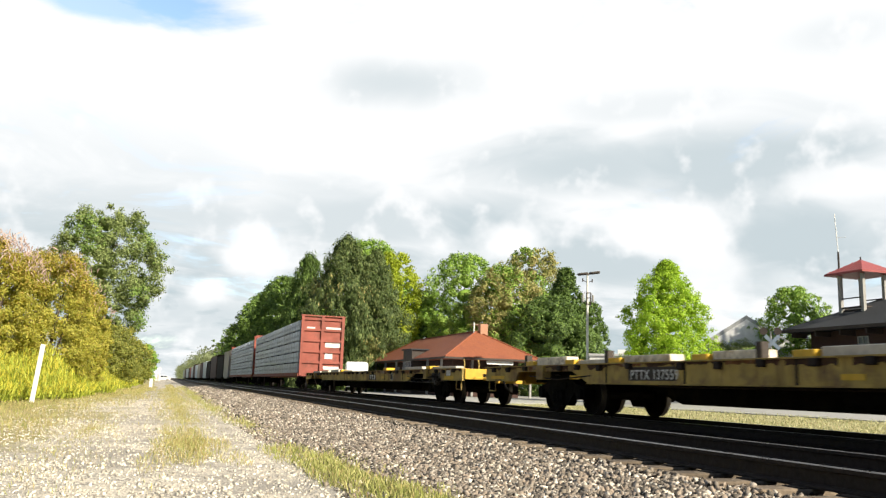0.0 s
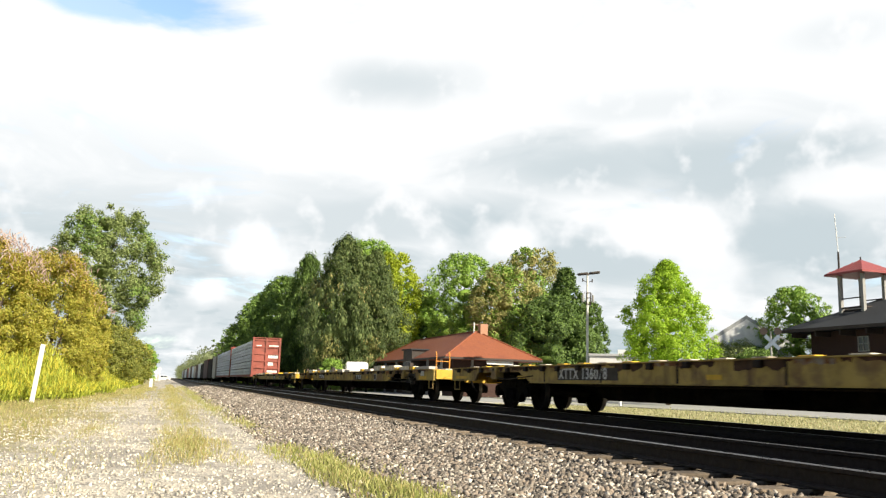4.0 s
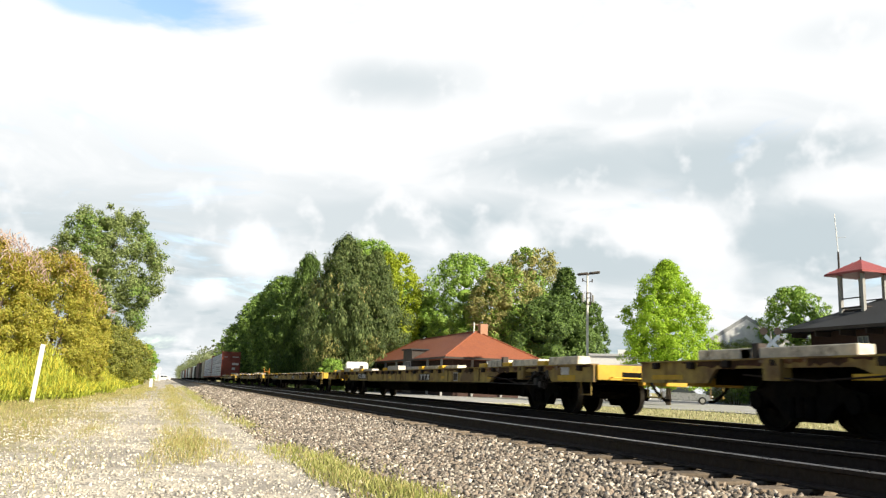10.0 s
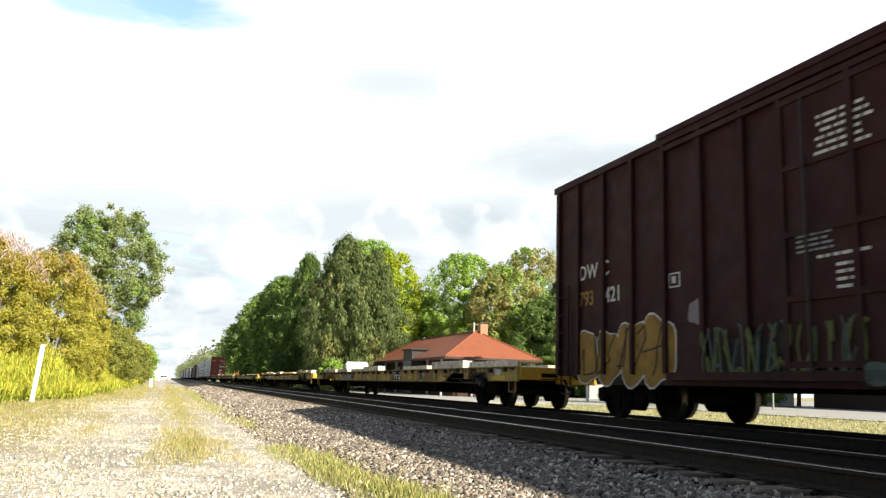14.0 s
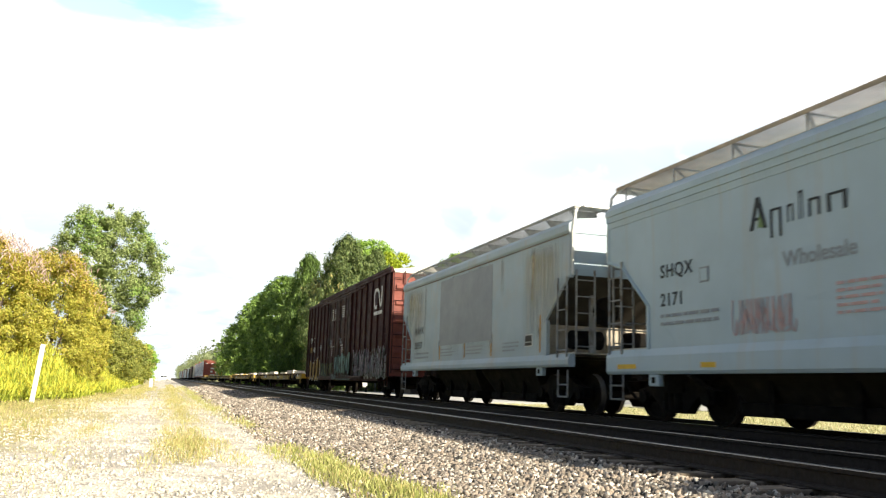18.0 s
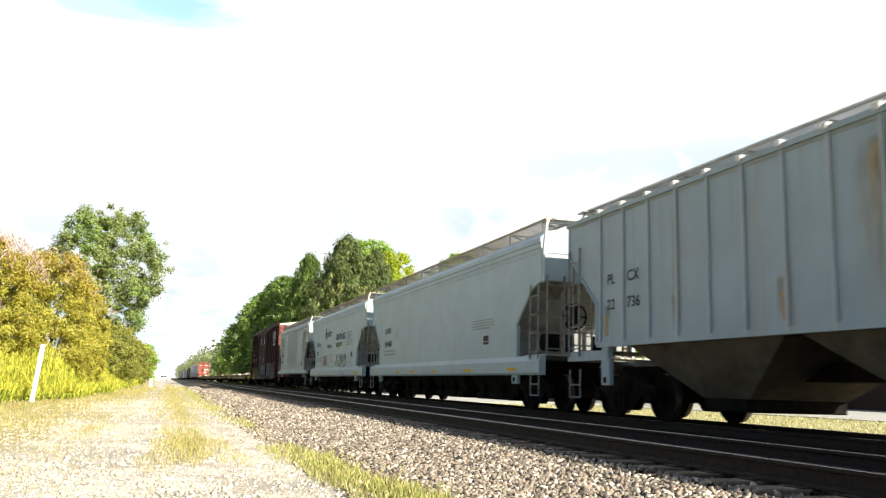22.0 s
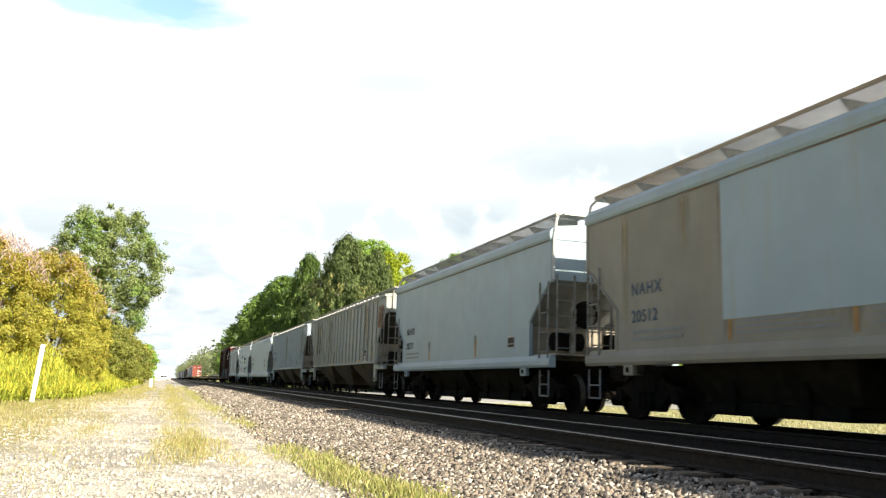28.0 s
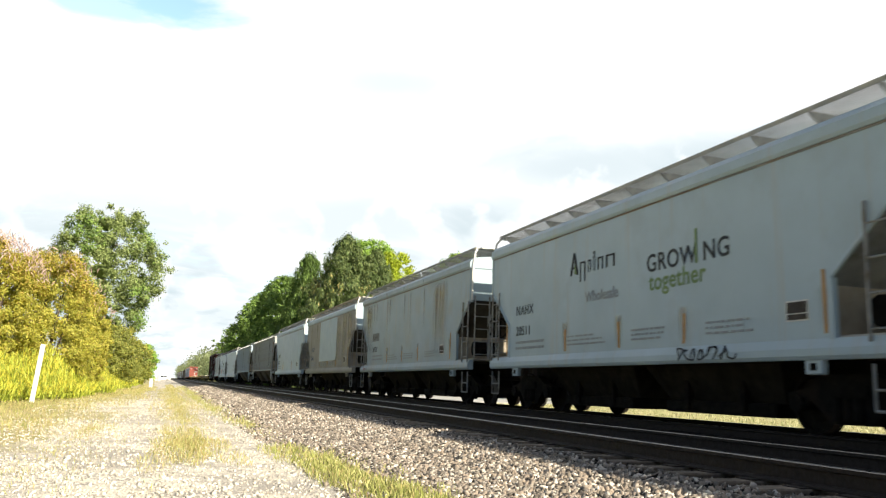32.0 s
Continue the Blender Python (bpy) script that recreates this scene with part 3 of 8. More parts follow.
def build_ground():
    xs = [-2500, -900, -400, -150, -60, -25, -12] + [-8 + 0.5 * k for k in range(60)] + [24, 30, 40, 60, 100, 200, 500, 1200, 2500]
    ys = [-2500, -600, -150, -40, -12] + [-6 + 0.6 * k for k in range(90)] + [52, 60, 75, 95, 120, 160, 220, 320, 500, 900, 1800, 3500]
    bm = bmesh.new()
    rows = []
    for y in ys:
        row = []
        for x in xs:
            z = lie(x)
            if -9 < x < 3.2 and -5 < y < 60:
                z += 0.022 * noise.noise(Vector((x * 0.55, y * 0.3, 0))) + 0.008 * noise.noise(Vector((x * 1.7, y * 1.1, 3)))
            row.append(bm.verts.new((x, y, z)))
        rows.append(row)
    for a, b in zip(rows, rows[1:]):
        for k in range(len(xs) - 1):
            bm.faces.new((a[k], a[k + 1], b[k + 1], b[k]))
    ob = part("ground", bm, M["ground"], None, smooth=True)
    tagged(ob, "pale gravel path and dry grassy flat land beside the tracks", "ground", kind="structure")
    # the crushed-stone bed of both tracks
    bm = bmesh.new()
    prof = [(2.1, -0.52), (2.9, -0.385), (3.85, -0.255), (4.1, -0.225), (10.5, -0.225), (11.5, -0.35), (12.6, -0.5), (12.6, -0.7), (2.1, -0.7)]
    prism(bm, prof, "y", -60, 1500)
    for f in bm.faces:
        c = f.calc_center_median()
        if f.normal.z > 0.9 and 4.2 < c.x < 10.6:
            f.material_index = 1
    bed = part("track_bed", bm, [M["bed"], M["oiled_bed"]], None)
    tagged(bed, "bed of grey crushed stone under two railway tracks", "track bed", kind="structure")


def build_ballast():
    rng = np.random.default_rng(5)
    parts = []
    for n, x0, x1, y0, y1, s0, s1 in ((16000, 2.0, 4.3, -9.0, 4.2, 0.04, 0.075), (34000, 2.0, 4.3, 4.2, 17, 0.028, 0.062), (14000, 2.0, 4.3, 17, 40, 0.045, 0.085), (4000, 2.0, 4.3, 40, 90, 0.08, 0.13)):
        x, y = rng.uniform(x0 - 0.5, x1, n), rng.uniform(y0, y1, n)
        edge = 2.25 + 0.25 * np.sin(y * 0.7) + 0.2 * np.sin(y * 0.23 + 1)
        keep = ((x > edge) | (rng.uniform(0, 1, n) < 0.8 * np.exp(-(edge - x) / 0.22))) & ((x < 3.98) | (rng.uniform(0, 1, n) < 0.12))
        x, y = x[keep], y[keep]
        n = len(x)
        z = np.interp(x, [1.5, 2.1, 2.9, 3.85, 4.1, 5], [-0.475, -0.455, -0.385, -0.255, -0.225, -0.225])
        s = rng.uniform(s0, s1, n)
        parts.append((np.stack([x, y, z + s * 0.15], 1), np.stack([s, s * rng.uniform(0.6, 1, n), s * rng.uniform(0.5, 0.8, n)], 1), turns(rng, n)))
    # stones pushed up round the tie ends
    n = 3800
    x, y = rng.normal(3.98, 0.13, n), 3 + 40 * rng.uniform(0, 1, n) ** 1.5
    s = rng.uniform(0.03, 0.065, n)
    z = np.interp(x, [3.5, 3.85, 4.1, 4.6], [-0.29, -0.25, -0.2, -0.19])
    parts.append((np.stack([x, y, z], 1), np.stack([s, s * rng.uniform(0.6, 1, n), s * rng.uniform(0.5, 0.8, n)], 1), turns(rng, n)))
    where = tuple(np.concatenate([p[k] for p in parts]) for k in range(3))
    many("ballast", rough_stones(rng), where, M["ballast"], rng, "loose grey and pinkish crushed stones of the ballast shoulder", "ballast")
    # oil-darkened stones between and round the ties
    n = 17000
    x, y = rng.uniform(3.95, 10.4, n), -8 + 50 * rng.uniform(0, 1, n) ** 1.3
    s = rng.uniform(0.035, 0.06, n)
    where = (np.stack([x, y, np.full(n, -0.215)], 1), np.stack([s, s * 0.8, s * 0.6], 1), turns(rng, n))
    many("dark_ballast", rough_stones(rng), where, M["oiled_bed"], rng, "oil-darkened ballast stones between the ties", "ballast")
    # small pale stones on the path
    n = 22000
    x, y = rng.uniform(-3.2, 2.6, n), 5.5 + 30 * rng.uniform(0, 1, n) ** 2.0
    s = 0.01 + 0.034 * rng.uniform(0, 1, n) ** 1.7
    z = np.array([lie(a) for a in x]) + 0.004
    where = (np.stack([x, y, z], 1), np.stack([s, s * 0.8, s * 0.5], 1), turns(rng, n))
    m = material("limestone", (0.62, 0.57, 0.48), 0.95, per_island=0.45, scale=20, vary=0.1, bump=0)
    many("path_gravel", rough_stones(rng), where, m, rng, "pale limestone gravel strewn over the path", "gravel")


def build_track(cx, label):
    track = empty("railway_track", pose(cx, 0, 0))
    tagged(track, label, "railway track", "tracks", "structure")
    prof = [(-0.075, -0.17), (0.075, -0.17), (0.075, -0.155), (0.012, -0.135), (0.01, -0.045), (0.036, -0.035), (0.036, -0.004), (0.031, 0.0),
            (-0.031, 0.0), (-0.036, -0.004), (-0.036, -0.035), (-0.01, -0.045), (-0.012, -0.135), (-0.075, -0.155)]
    for side in (-1, 1):
        bm = bmesh.new()
        for f in prism(bm, [(x + side * GAUGE / 2, z) for x, z in prof], "y", -60, 1500):
            c = f.calc_center_median()
            if c.z > -0.003 and abs(f.normal.z) > 0.7:
                f.material_index = 1
        part("rail", bm, [M["rail_side"], M["rail_top"]], track, "rusty steel rail with a polished top")
    rng = random.Random(int(cx * 10))
    bm = soften(boxed((-1.3, 1.3, -0.115, 0.115, -0.36, -0.175)), 0.012)
    first = part("tie", bm, M["tie"], track, at=pose(0, 3, 0))
    for k in range(1, 24):
        again("tie", first, track, pose(rng.uniform(-0.05, 0.05), 3 - 0.53 * k, rng.uniform(-0.008, 0.008), 0, 0, rng.uniform(-1.2, 1.2)))
    for k in range(1, 130):
        again("tie", first, track, pose(rng.uniform(-0.05, 0.05), 3 + 0.53 * k, rng.uniform(-0.008, 0.008), 0, 0, rng.uniform(-1.2, 1.2)))
    # the rest of the ties, far along the line, joined
    bm = bmesh.new()
    for k in range(130, 420):
        y = 3 + 0.53 * k
        box(bm, -1.3, 1.3, y - 0.115, y + 0.115, -0.36, -0.175)
    tagged(part("far_ties", bm, M["tie"], track), kind="stuff")
    bm = bmesh.new()
    for k in range(0, 60):
        for side in (-1, 1):
            box(bm, side * GAUGE / 2 - 0.17, side * GAUGE / 2 + 0.17, 3 + 0.53 * k - 0.09, 3 + 0.53 * k + 0.09, -0.176, -0.166)
    tagged(part("tie_plates", bm, M["rail_side"], track), kind="stuff")


build_ground()
build_track(NEAR, "empty near track with rusty rails on dark ties")
build_track(FAR, "track under the train with rusty rails on dark ties")
build_ballast()

# ---------------------------------------------------------------- the train
# Car space: x across (the side towards the path is -x), y along the train (+y leads), z above the rails; origin in the car's middle.
WHEEL_R = 0.42
CARS, AXLES = [], []
SHARED = {}


def shared(name, build, mat, smooth=False):
    if name not in SHARED:
        SHARED[name] = mesh_of(build(), name, mat, smooth)
    return SHARED[name]


def put(name, mesh, parent, at, label=""):
    ob = new(name, mesh)
    ob.parent, ob.matrix_basis = parent, at
    if label:
        ob["label"] = label
    return ob


def wheel_set_shape():
    bm = bmesh.new()
    prof = [(0.84, 0.001), (0.84, 0.11), (0.78, 0.13), (0.745, 0.25), (0.76, 0.35), (0.815, 0.365), (0.815, 0.415), (0.70, 0.42), (0.695, 0.446), (0.67, 0.446),
            (0.665, 0.36), (0.69, 0.34), (0.68, 0.13), (0.62, 0.11), (0.62, 0.001)]
    n = 28
    for side in (-1, 1):
        rings = [[bm.verts.new((side * x, r * math.cos(2 * math.pi * k / n), r * math.sin(2 * math.pi * k / n))) for k in range(n)] for x, r in prof]
        made = []
        for j, (a, b) in enumerate(zip(rings, rings[1:])):
            for k in range(n):
                f = bm.faces.new((a[k], a[(k + 1) % n], b[(k + 1) % n], b[k]))
                f.material_index = 1 if j == 6 else 0
                made.append(f)
        bmesh.ops.recalc_face_normals(bm, faces=made)
    rod(bm, (-1.12, 0, 0), (1.12, 0, 0), 0.085, sides=12)
    for side in (-1, 1):
        for k in range(3):
            a = 2 * math.pi * k / 3
            rod(bm, (side * 1.12, 0.05 * math.cos(a), 0.05 * math.sin(a)), (side * 1.14, 0.05 * math.cos(a), 0.05 * math.sin(a)), 0.018, sides=6)
    return bm


def side_frame_shape():
    bm = bmesh.new()
    prism(bm, [(-1.06, 0.34), (-1.08, 0.55), (-0.72, 0.62), (-0.36, 0.80), (0.36, 0.80), (0.72, 0.62), (1.08, 0.55), (1.06, 0.34), (0.76, 0.34), (0.68, 0.47),
               (0.46, 0.30), (0.34, 0.17), (-0.34, 0.17), (-0.46, 0.30), (-0.68, 0.47), (-0.76, 0.34)], "x", -0.09, 0.09)
    for y in (-0.16, 0, 0.16):
        rod(bm, (-0.12, y, 0.22), (-0.12, y, 0.50), 0.065, sides=8)
    for y in (-0.89, 0.89):
        rod(bm, (-0.14, y, 0.42), (0.02, y, 0.42), 0.12, sides=10)
    box(bm, -0.13, 0.0, -0.3, 0.3, 0.52, 0.66)
    return bm


def add_truck(car, y, mat):
    for side in (-1, 1):
        put("truck_side_frame", shared("truck_side_frame", side_frame_shape, M["black_steel"]), car, pose(side * 1.0, y, 0, 0, 0, 0 if side < 0 else 180))
    put("truck_bolster", shared("truck_bolster", lambda: soften(boxed((-1.05, 1.05, -0.2, 0.2, 0.5, 0.74)), 0.03), M["black_steel"]), car, pose(0, y, 0))
    for dy in (-0.89, 0.89):
        axle = put("wheel_set", shared("wheel_set", wheel_set_shape, [M["wheel"], M["tread"]]), car, pose(0, y + dy, WHEEL_R))
        AXLES.append((axle, y + dy))


def coupler_shape():
    bm = boxed((-0.14, 0.14, -0.5, 0.25, 0.78, 1.0))
    prism(bm, [(-0.13, 0.25), (-0.2, 0.45), (-0.15, 0.62), (0.02, 0.6), (0.05, 0.5), (0.2, 0.5), (0.2, 0.3), (0.13, 0.25)], "z", 0.73, 1.05)
    return soften(bm, 0.015)


def hose_shape():
    bm = bmesh.new()
    pipe(bm, [(0.38, -0.1, 0.75), (0.38, 0.15, 0.7), (0.36, 0.32, 0.5), (0.3, 0.5, 0.36), (0.28, 0.62, 0.36)], 0.028)
    return bm


def add_ends(car, half, mat):
    for s in (-1, 1):
        turn = 0 if s > 0 else 180
        put("coupler", shared("coupler", coupler_shape, M["rail_side"]), car, pose(0, s * half, 0, 0, 0, turn))
        put("air_hose", shared("air_hose", hose_shape, M["black_steel"]), car, pose(0, s * half, 0, 0, 0, turn))


def ladder(car, name, y, x, z0, z1, wide, mat, rungs=None, across=True):
    """A ladder whose rungs run along the car (across=True) or across it."""
    bm = bmesh.new()
    a, b = ((0, -wide / 2), (0, wide / 2)) if across else ((-wide / 2, 0), (wide / 2, 0))
    for p in (a, b):
        box(bm, p[0] - 0.016, p[0] + 0.016, p[1] - 0.016, p[1] + 0.016, z0, z1)
    n = rungs or max(2, int((z1 - z0) / 0.42))
    for k in range(n):
        z = z0 + (z1 - z0) * (k + 0.35) / n
        rod(bm, (a[0], a[1], z), (b[0], b[1], z), 0.014, sides=5)
    return part(name, bm, mat, car, at=pose(x, y, 0))


def text_pose(x, y, z):
    """Upright writing on the -x side, read from the path: its lines run towards -y."""
    return Matrix.Translation((x, y, z)) @ Euler((radians(90), 0, radians(-90))).to_matrix().to_4x4()


def panel(car, name, y0, y1, z0, z1, mat, x=-1.56, thick=0.006, label=""):
    return part(name, boxed((x - thick, x, min(y0, y1), max(y0, y1), z0, z1)), mat, car, label)


def bars(car, name, y0, y1, z0, z1, rows, mat, x=-1.56, seed=0, fill=0.4, label=""):
    """Small print that cannot be read: rows of plain bars."""
    rng = random.Random(seed)
    bm = bmesh.new()
    hi, lo = max(y0, y1), min(y0, y1)
    step = (z1 - z0) / rows
    for r in range(rows):
        z = z1 - step * (r + 1)
        end = lo + (hi - lo) * rng.uniform(0, 0.3)
        box(bm, x - 0.005, x, end, hi - (hi - lo) * rng.uniform(0, 0.12), z, z + step * fill)
    return part(name, bm, mat, car, label)


def begin(name, start, label, group, category="railway car"):
    car = empty(name, pose(FAR, start, 0))
    tagged(car, label, category, group)
    CARS.append((car, start))
    return car


# --- yellow piggyback flatcars
def flat_side_shape(half):
    """Side sill, shallow over the trucks and deep between them."""
    out = [(-half, 1.0), (half, 1.0), (half, 0.66), (half - 1.8, 0.66), (half - 2.0, 0.87), (half - 4.6, 0.87), (half - 5.3, 0.63),
           (-half + 5.3, 0.63), (-half + 4.6, 0.87), (-half + 2.0, 0.87), (-half + 1.8, 0.66), (-half, 0.66)]
    return out


def flatcar(lead, trail, seed, label, mark="", riser="", stakes="", mark_at=(6.7, 8.2), mark_h=0.2):
    rng = random.Random(seed)
    half, mid = (lead - trail) / 2, (lead + trail) / 2
    car = begin("flatcar", mid, label, "flatcars of the train")
    for s in (-1, 1):
        bm = bmesh.new()
        prism(bm, flat_side_shape(half), "x", s * 1.5 - 0.03, s * 1.5 + 0.03)
        box(bm, s * 1.5 - 0.09, s * 1.5 + 0.09, -half, half, 0.985, 1.004)
        if s < 0:
            box(bm, s * 1.5 - 0.08, s * 1.5 + 0.08, -half + 5.3, half - 5.3, 0.622, 0.64)
        part("side_sill", bm, M["yellow"], car, "worn yellow side sill streaked with rust")
    part("deck", boxed((-1.42, 1.42, -half + 0.02, half - 0.02, 0.955, 0.993)), M["plank"], car, "worn steel and plank deck")
    bm = bmesh.new()
    prism(bm, [(-half + 0.4, 0.95), (half - 0.4, 0.95), (half - 0.4, 0.66), (half - 5.4, 0.62), (half - 6.6, 0.30), (-half + 6.6, 0.30), (-half + 5.4, 0.62), (-half + 0.4, 0.66)],
          "x", -0.33, 0.33)
    part("centre_sill", bm, M["black_steel"], car, "deep dark fishbelly centre sill")
    for s in (-1, 1):
        bm = boxed((-1.47, 1.47, s * half - 0.06, s * half + 0.06, 0.70, 0.99), (-0.5, 0.5, s * half - 0.08, s * half + 0.10, 0.62, 0.985))
        part("end_sill", soften(bm, 0.01), M["end_yellow"], car, "brighter yellow end sill")
        y0, y1 = sorted((s * (half + 0.062), s * (half + 0.068)))
        part("draft_pocket", boxed((-0.95, -0.53, y0, y1, 0.715, 0.86)), M["black_steel"], car)
        part("end_placard", boxed((0.75, 1.1, y0, y1, 0.715, 0.95)), M["lettering"], car)
        for side in (-1, 1):
            bm = boxed((side * 1.5 - 0.1, side * 1.5 + 0.1, s * (half - 3.25) - 0.16, s * (half - 3.25) + 0.16, 0.70, 0.985))
            rod(bm, (side * 1.61, s * (half - 3.25), 0.80), (side * 1.59, s * (half - 3.25), 0.80), 0.04, sides=10)
            part("jacking_pad", bm, M["yellow"], car)
            bm = bmesh.new()
            y = s * (half - 0.35)
            pipe(bm, [(side * 1.5, y - 0.2, 0.68), (side * 1.5, y - 0.2, 0.42), (side * 1.5, y + 0.2, 0.42), (side * 1.5, y + 0.2, 0.68)], 0.016)
            part("step", bm, M["yellow"], car)
    # cross-bearers and stake pockets hang under the deck's edge
    pocket = shared("stake_pocket", lambda: soften(boxed((-0.05, 0.03, -0.075, 0.075, 0.865, 0.972)), 0.012), M["rail_side"])
    n = int(2 * half / 0.86)
    for k in range(n):
        y = -half + 0.6 + k * (2 * half - 1.2) / (n - 1)
        for side in (-1, 1):
            if rng.random() < 0.8:
                put("stake_pocket", pocket, car, pose(side * 1.55, y + rng.uniform(-0.12, 0.12), 0.015 + rng.uniform(-0.02, 0.01)))
        if k % 2 and abs(y) < half - 5:
            put("cross_bearer", shared("cross_bearer", lambda: boxed((-1.45, 1.45, -0.05, 0.05, 0.7, 0.95)), M["black_steel"]), car, pose(0, y, 0))
    # gear under the floor
    bm = bmesh.new()
    rod(bm, (-0.75, 1.2, 0.52), (-0.75, 2.3, 0.52), 0.17, sides=12)
    part("brake_cylinder", bm, M["black_steel"], car)
    bm = bmesh.new()
    pipe(bm, [(-1.2, half - 5, 0.72), (-1.2, 6, 0.6), (-1.2, -6, 0.6), (-1.2, -half + 5, 0.72), (-1.45, -half + 3.8, 0.62), (-1.45, -half + 1.4, 0.66)], 0.022)
    part("brake_pipe", bm, M["rail_side"], car)
    for y in (-half + 6.4, -half + 7.3):
        part("hanger", boxed((-1.1, -0.7, y, y + 0.06, 0.35, 0.75)), M["black_steel"], car)
    seam = shared("side_seam", lambda: boxed((-0.012, 0.0, -0.018, 0.018, 0.645, 0.98)), M["rail_side"])
    for k in range(7):
        put("side_seam", seam, car, pose(-1.53, (k - 3) * (2 * half - 11) / 6.4, 0))
    for k in range(20):
        y = -half + 1.2 + (2 * half - 2.4) * (k + rng.uniform(0.15, 0.85)) / 20
        w, h_ = rng.uniform(0.4, 1.1), rng.uniform(0.05, 0.16)
        if abs(y - (half - 16.15)) < 1.1 or abs(y - (half - 7.5)) < 1.5:
            h_ = 0.05
        bm = bmesh.new()
        n_ = 9
        low_ = [(y - w / 2 + w * j / n_, 0.972 - h_ * rng.uniform(0.3, 1.0)) for j in range(n_ + 1)]
        prism(bm, [(y + w / 2, 0.982), (y - w / 2, 0.982)] + low_, "x", -1.5345, -1.529)
        part("rust_scab", bm, M["rust_dark"] if k % 3 else M["rust_brown"], car)
    for y in (half - 4.0, -half + 4.0):
        bm = bmesh.new()
        pipe(bm, [(-1.53, y - 1.4, 0.78), (-1.56, y, 0.70), (-1.53, y + 1.4, 0.78)], 0.014)
        part("uncoupling_rod", bm, M["rail_side"], car)
    # brake gear hung on the side behind the trailing truck
    gear = empty("brake_gear", pose(-1.5, -half + 2.35, 0))
    gear.parent = car
    for k, size in enumerate(((-0.05, 0.08, -0.2, 0.08, 0.64, 0.80), (-0.06, 0.05, 0.14, 0.28, 0.58, 0.74), (-0.05, 0.05, -0.42, -0.28, 0.72, 0.9))):
        part("valve_block", soften(boxed(size), 0.02), M["dusty_steel"] if k else M["black_steel"], gear)
    for y, z, r in ((-0.05, 0.6, 0.07), (0.22, 0.84, 0.05)):
        bm = bmesh.new()
        rod(bm, (-0.07, y, z), (0.06, y, z), r, sides=10)
        part("valve_cap", bm, M["dusty_steel"], gear)
    for path, r in (([(-0.05, -0.35, 0.8), (-0.07, -0.1, 0.88), (-0.06, 0.3, 0.8), (-0.05, 0.6, 0.62), (-0.04, 0.9, 0.6)], 0.011), ([(-0.06, 0.1, 0.59), (-0.07, 1.6, 0.60), (-0.06, 3.0, 0.62)], 0.01)):
        bm = bmesh.new()
        pipe(bm, path, r)
        part("gear_pipe", bm, M["dusty_steel"], gear)
    bm = bmesh.new()
    for q in range(14):
        a, b = 2 * math.pi * q / 14, 2 * math.pi * (q + 1) / 14
        rod(bm, (-0.12, -0.42 + 0.15 * math.cos(a), 0.66 + 0.15 * math.sin(a)), (-0.12, -0.42 + 0.15 * math.cos(b), 0.66 + 0.15 * math.sin(b)), 0.011, sides=5)
    for a in (0.4, 2.5, 4.6):
        rod(bm, (-0.12, -0.42, 0.66), (-0.12, -0.42 + 0.15 * math.cos(a), 0.66 + 0.15 * math.sin(a)), 0.01, sides=5)
    part("hand_wheel", bm, M["rail_side"], gear)
    panel(car, "side_placard", -half + 1.35, -half + 1.0, 0.80, 0.95, M["lettering"], x=-1.532)
    panel(car, "side_stripe", -half + 1.5, -half + 0.75, 0.68, 0.79, M["bright_yellow"], x=-1.532)
    # boards and risers laid along the deck's edges
    if riser:
        y = -half + 0.8
        long_ = {"white": 1.3, "wood": 2.6, "low": 1.9}[riser]
        tall = {"white": 0.17, "wood": 0.21, "low": 0.12}[riser]
        while y < half - 2.6:
            L_ = long_ * rng.uniform(0.8, 1.15)
            for side in (-1, 1):
                if rng.random() < 0.9:
                    t_ = tall * rng.uniform(0.55, 1.15)
                    bm = soften(boxed((side * 1.3 - 0.14, side * 1.3 + 0.14, y, y + L_, 0.995, 0.995 + t_)), 0.012)
                    part("riser_board", bm, M["plank"] if riser == "wood" else (M["wood_pole"] if rng.random() < 0.35 else M["plank"]), car)
            if riser != "wood" and rng.random() < (0.75 if riser == "white" else 0.2):
                part("yellow_block", soften(boxed((-1.52, -1.2, y + L_ + 0.02, y + L_ + 0.42, 0.995, 1.10)), 0.01), M["bright_yellow"], car)
            y += L_ + (rng.choice((0.12, 0.5, 0.5, 0.9)) if riser == "wood" else rng.choice((0.5, 0.55, 0.7, 1.1)))
            if riser == "white" and rng.random() < 0.3:
                part("deck_stanchion", soften(boxed((-1.5, -1.36, y - 0.08, y + 0.04, 0.995, 1.24)), 0.01), M["dark_trim"], car)
    else:
        y = -half + 0.7
        while y < half - 1:
            part("deck_cleat", soften(boxed((-1.5, -1.34, y, y + 0.32, 0.995, 1.03)), 0.008), M["plank"] if rng.random() < 0.6 else M["bright_yellow"], car)
            y += 0.86
    if riser == "wood":
        part("riser_board", soften(boxed((-1.44, -1.14, half - 2.68, half - 1.45, 0.995, 1.16)), 0.015), M["plank"], car)
        part("riser_stop", soften(boxed((-1.46, -1.3, half - 2.84, half - 2.7, 0.995, 1.22)), 0.01), M["dark_trim"], car)
    # rust eaten into the deck's edge: ragged flakes of uneven length
    bm = bmesh.new()
    y = -half + 0.1
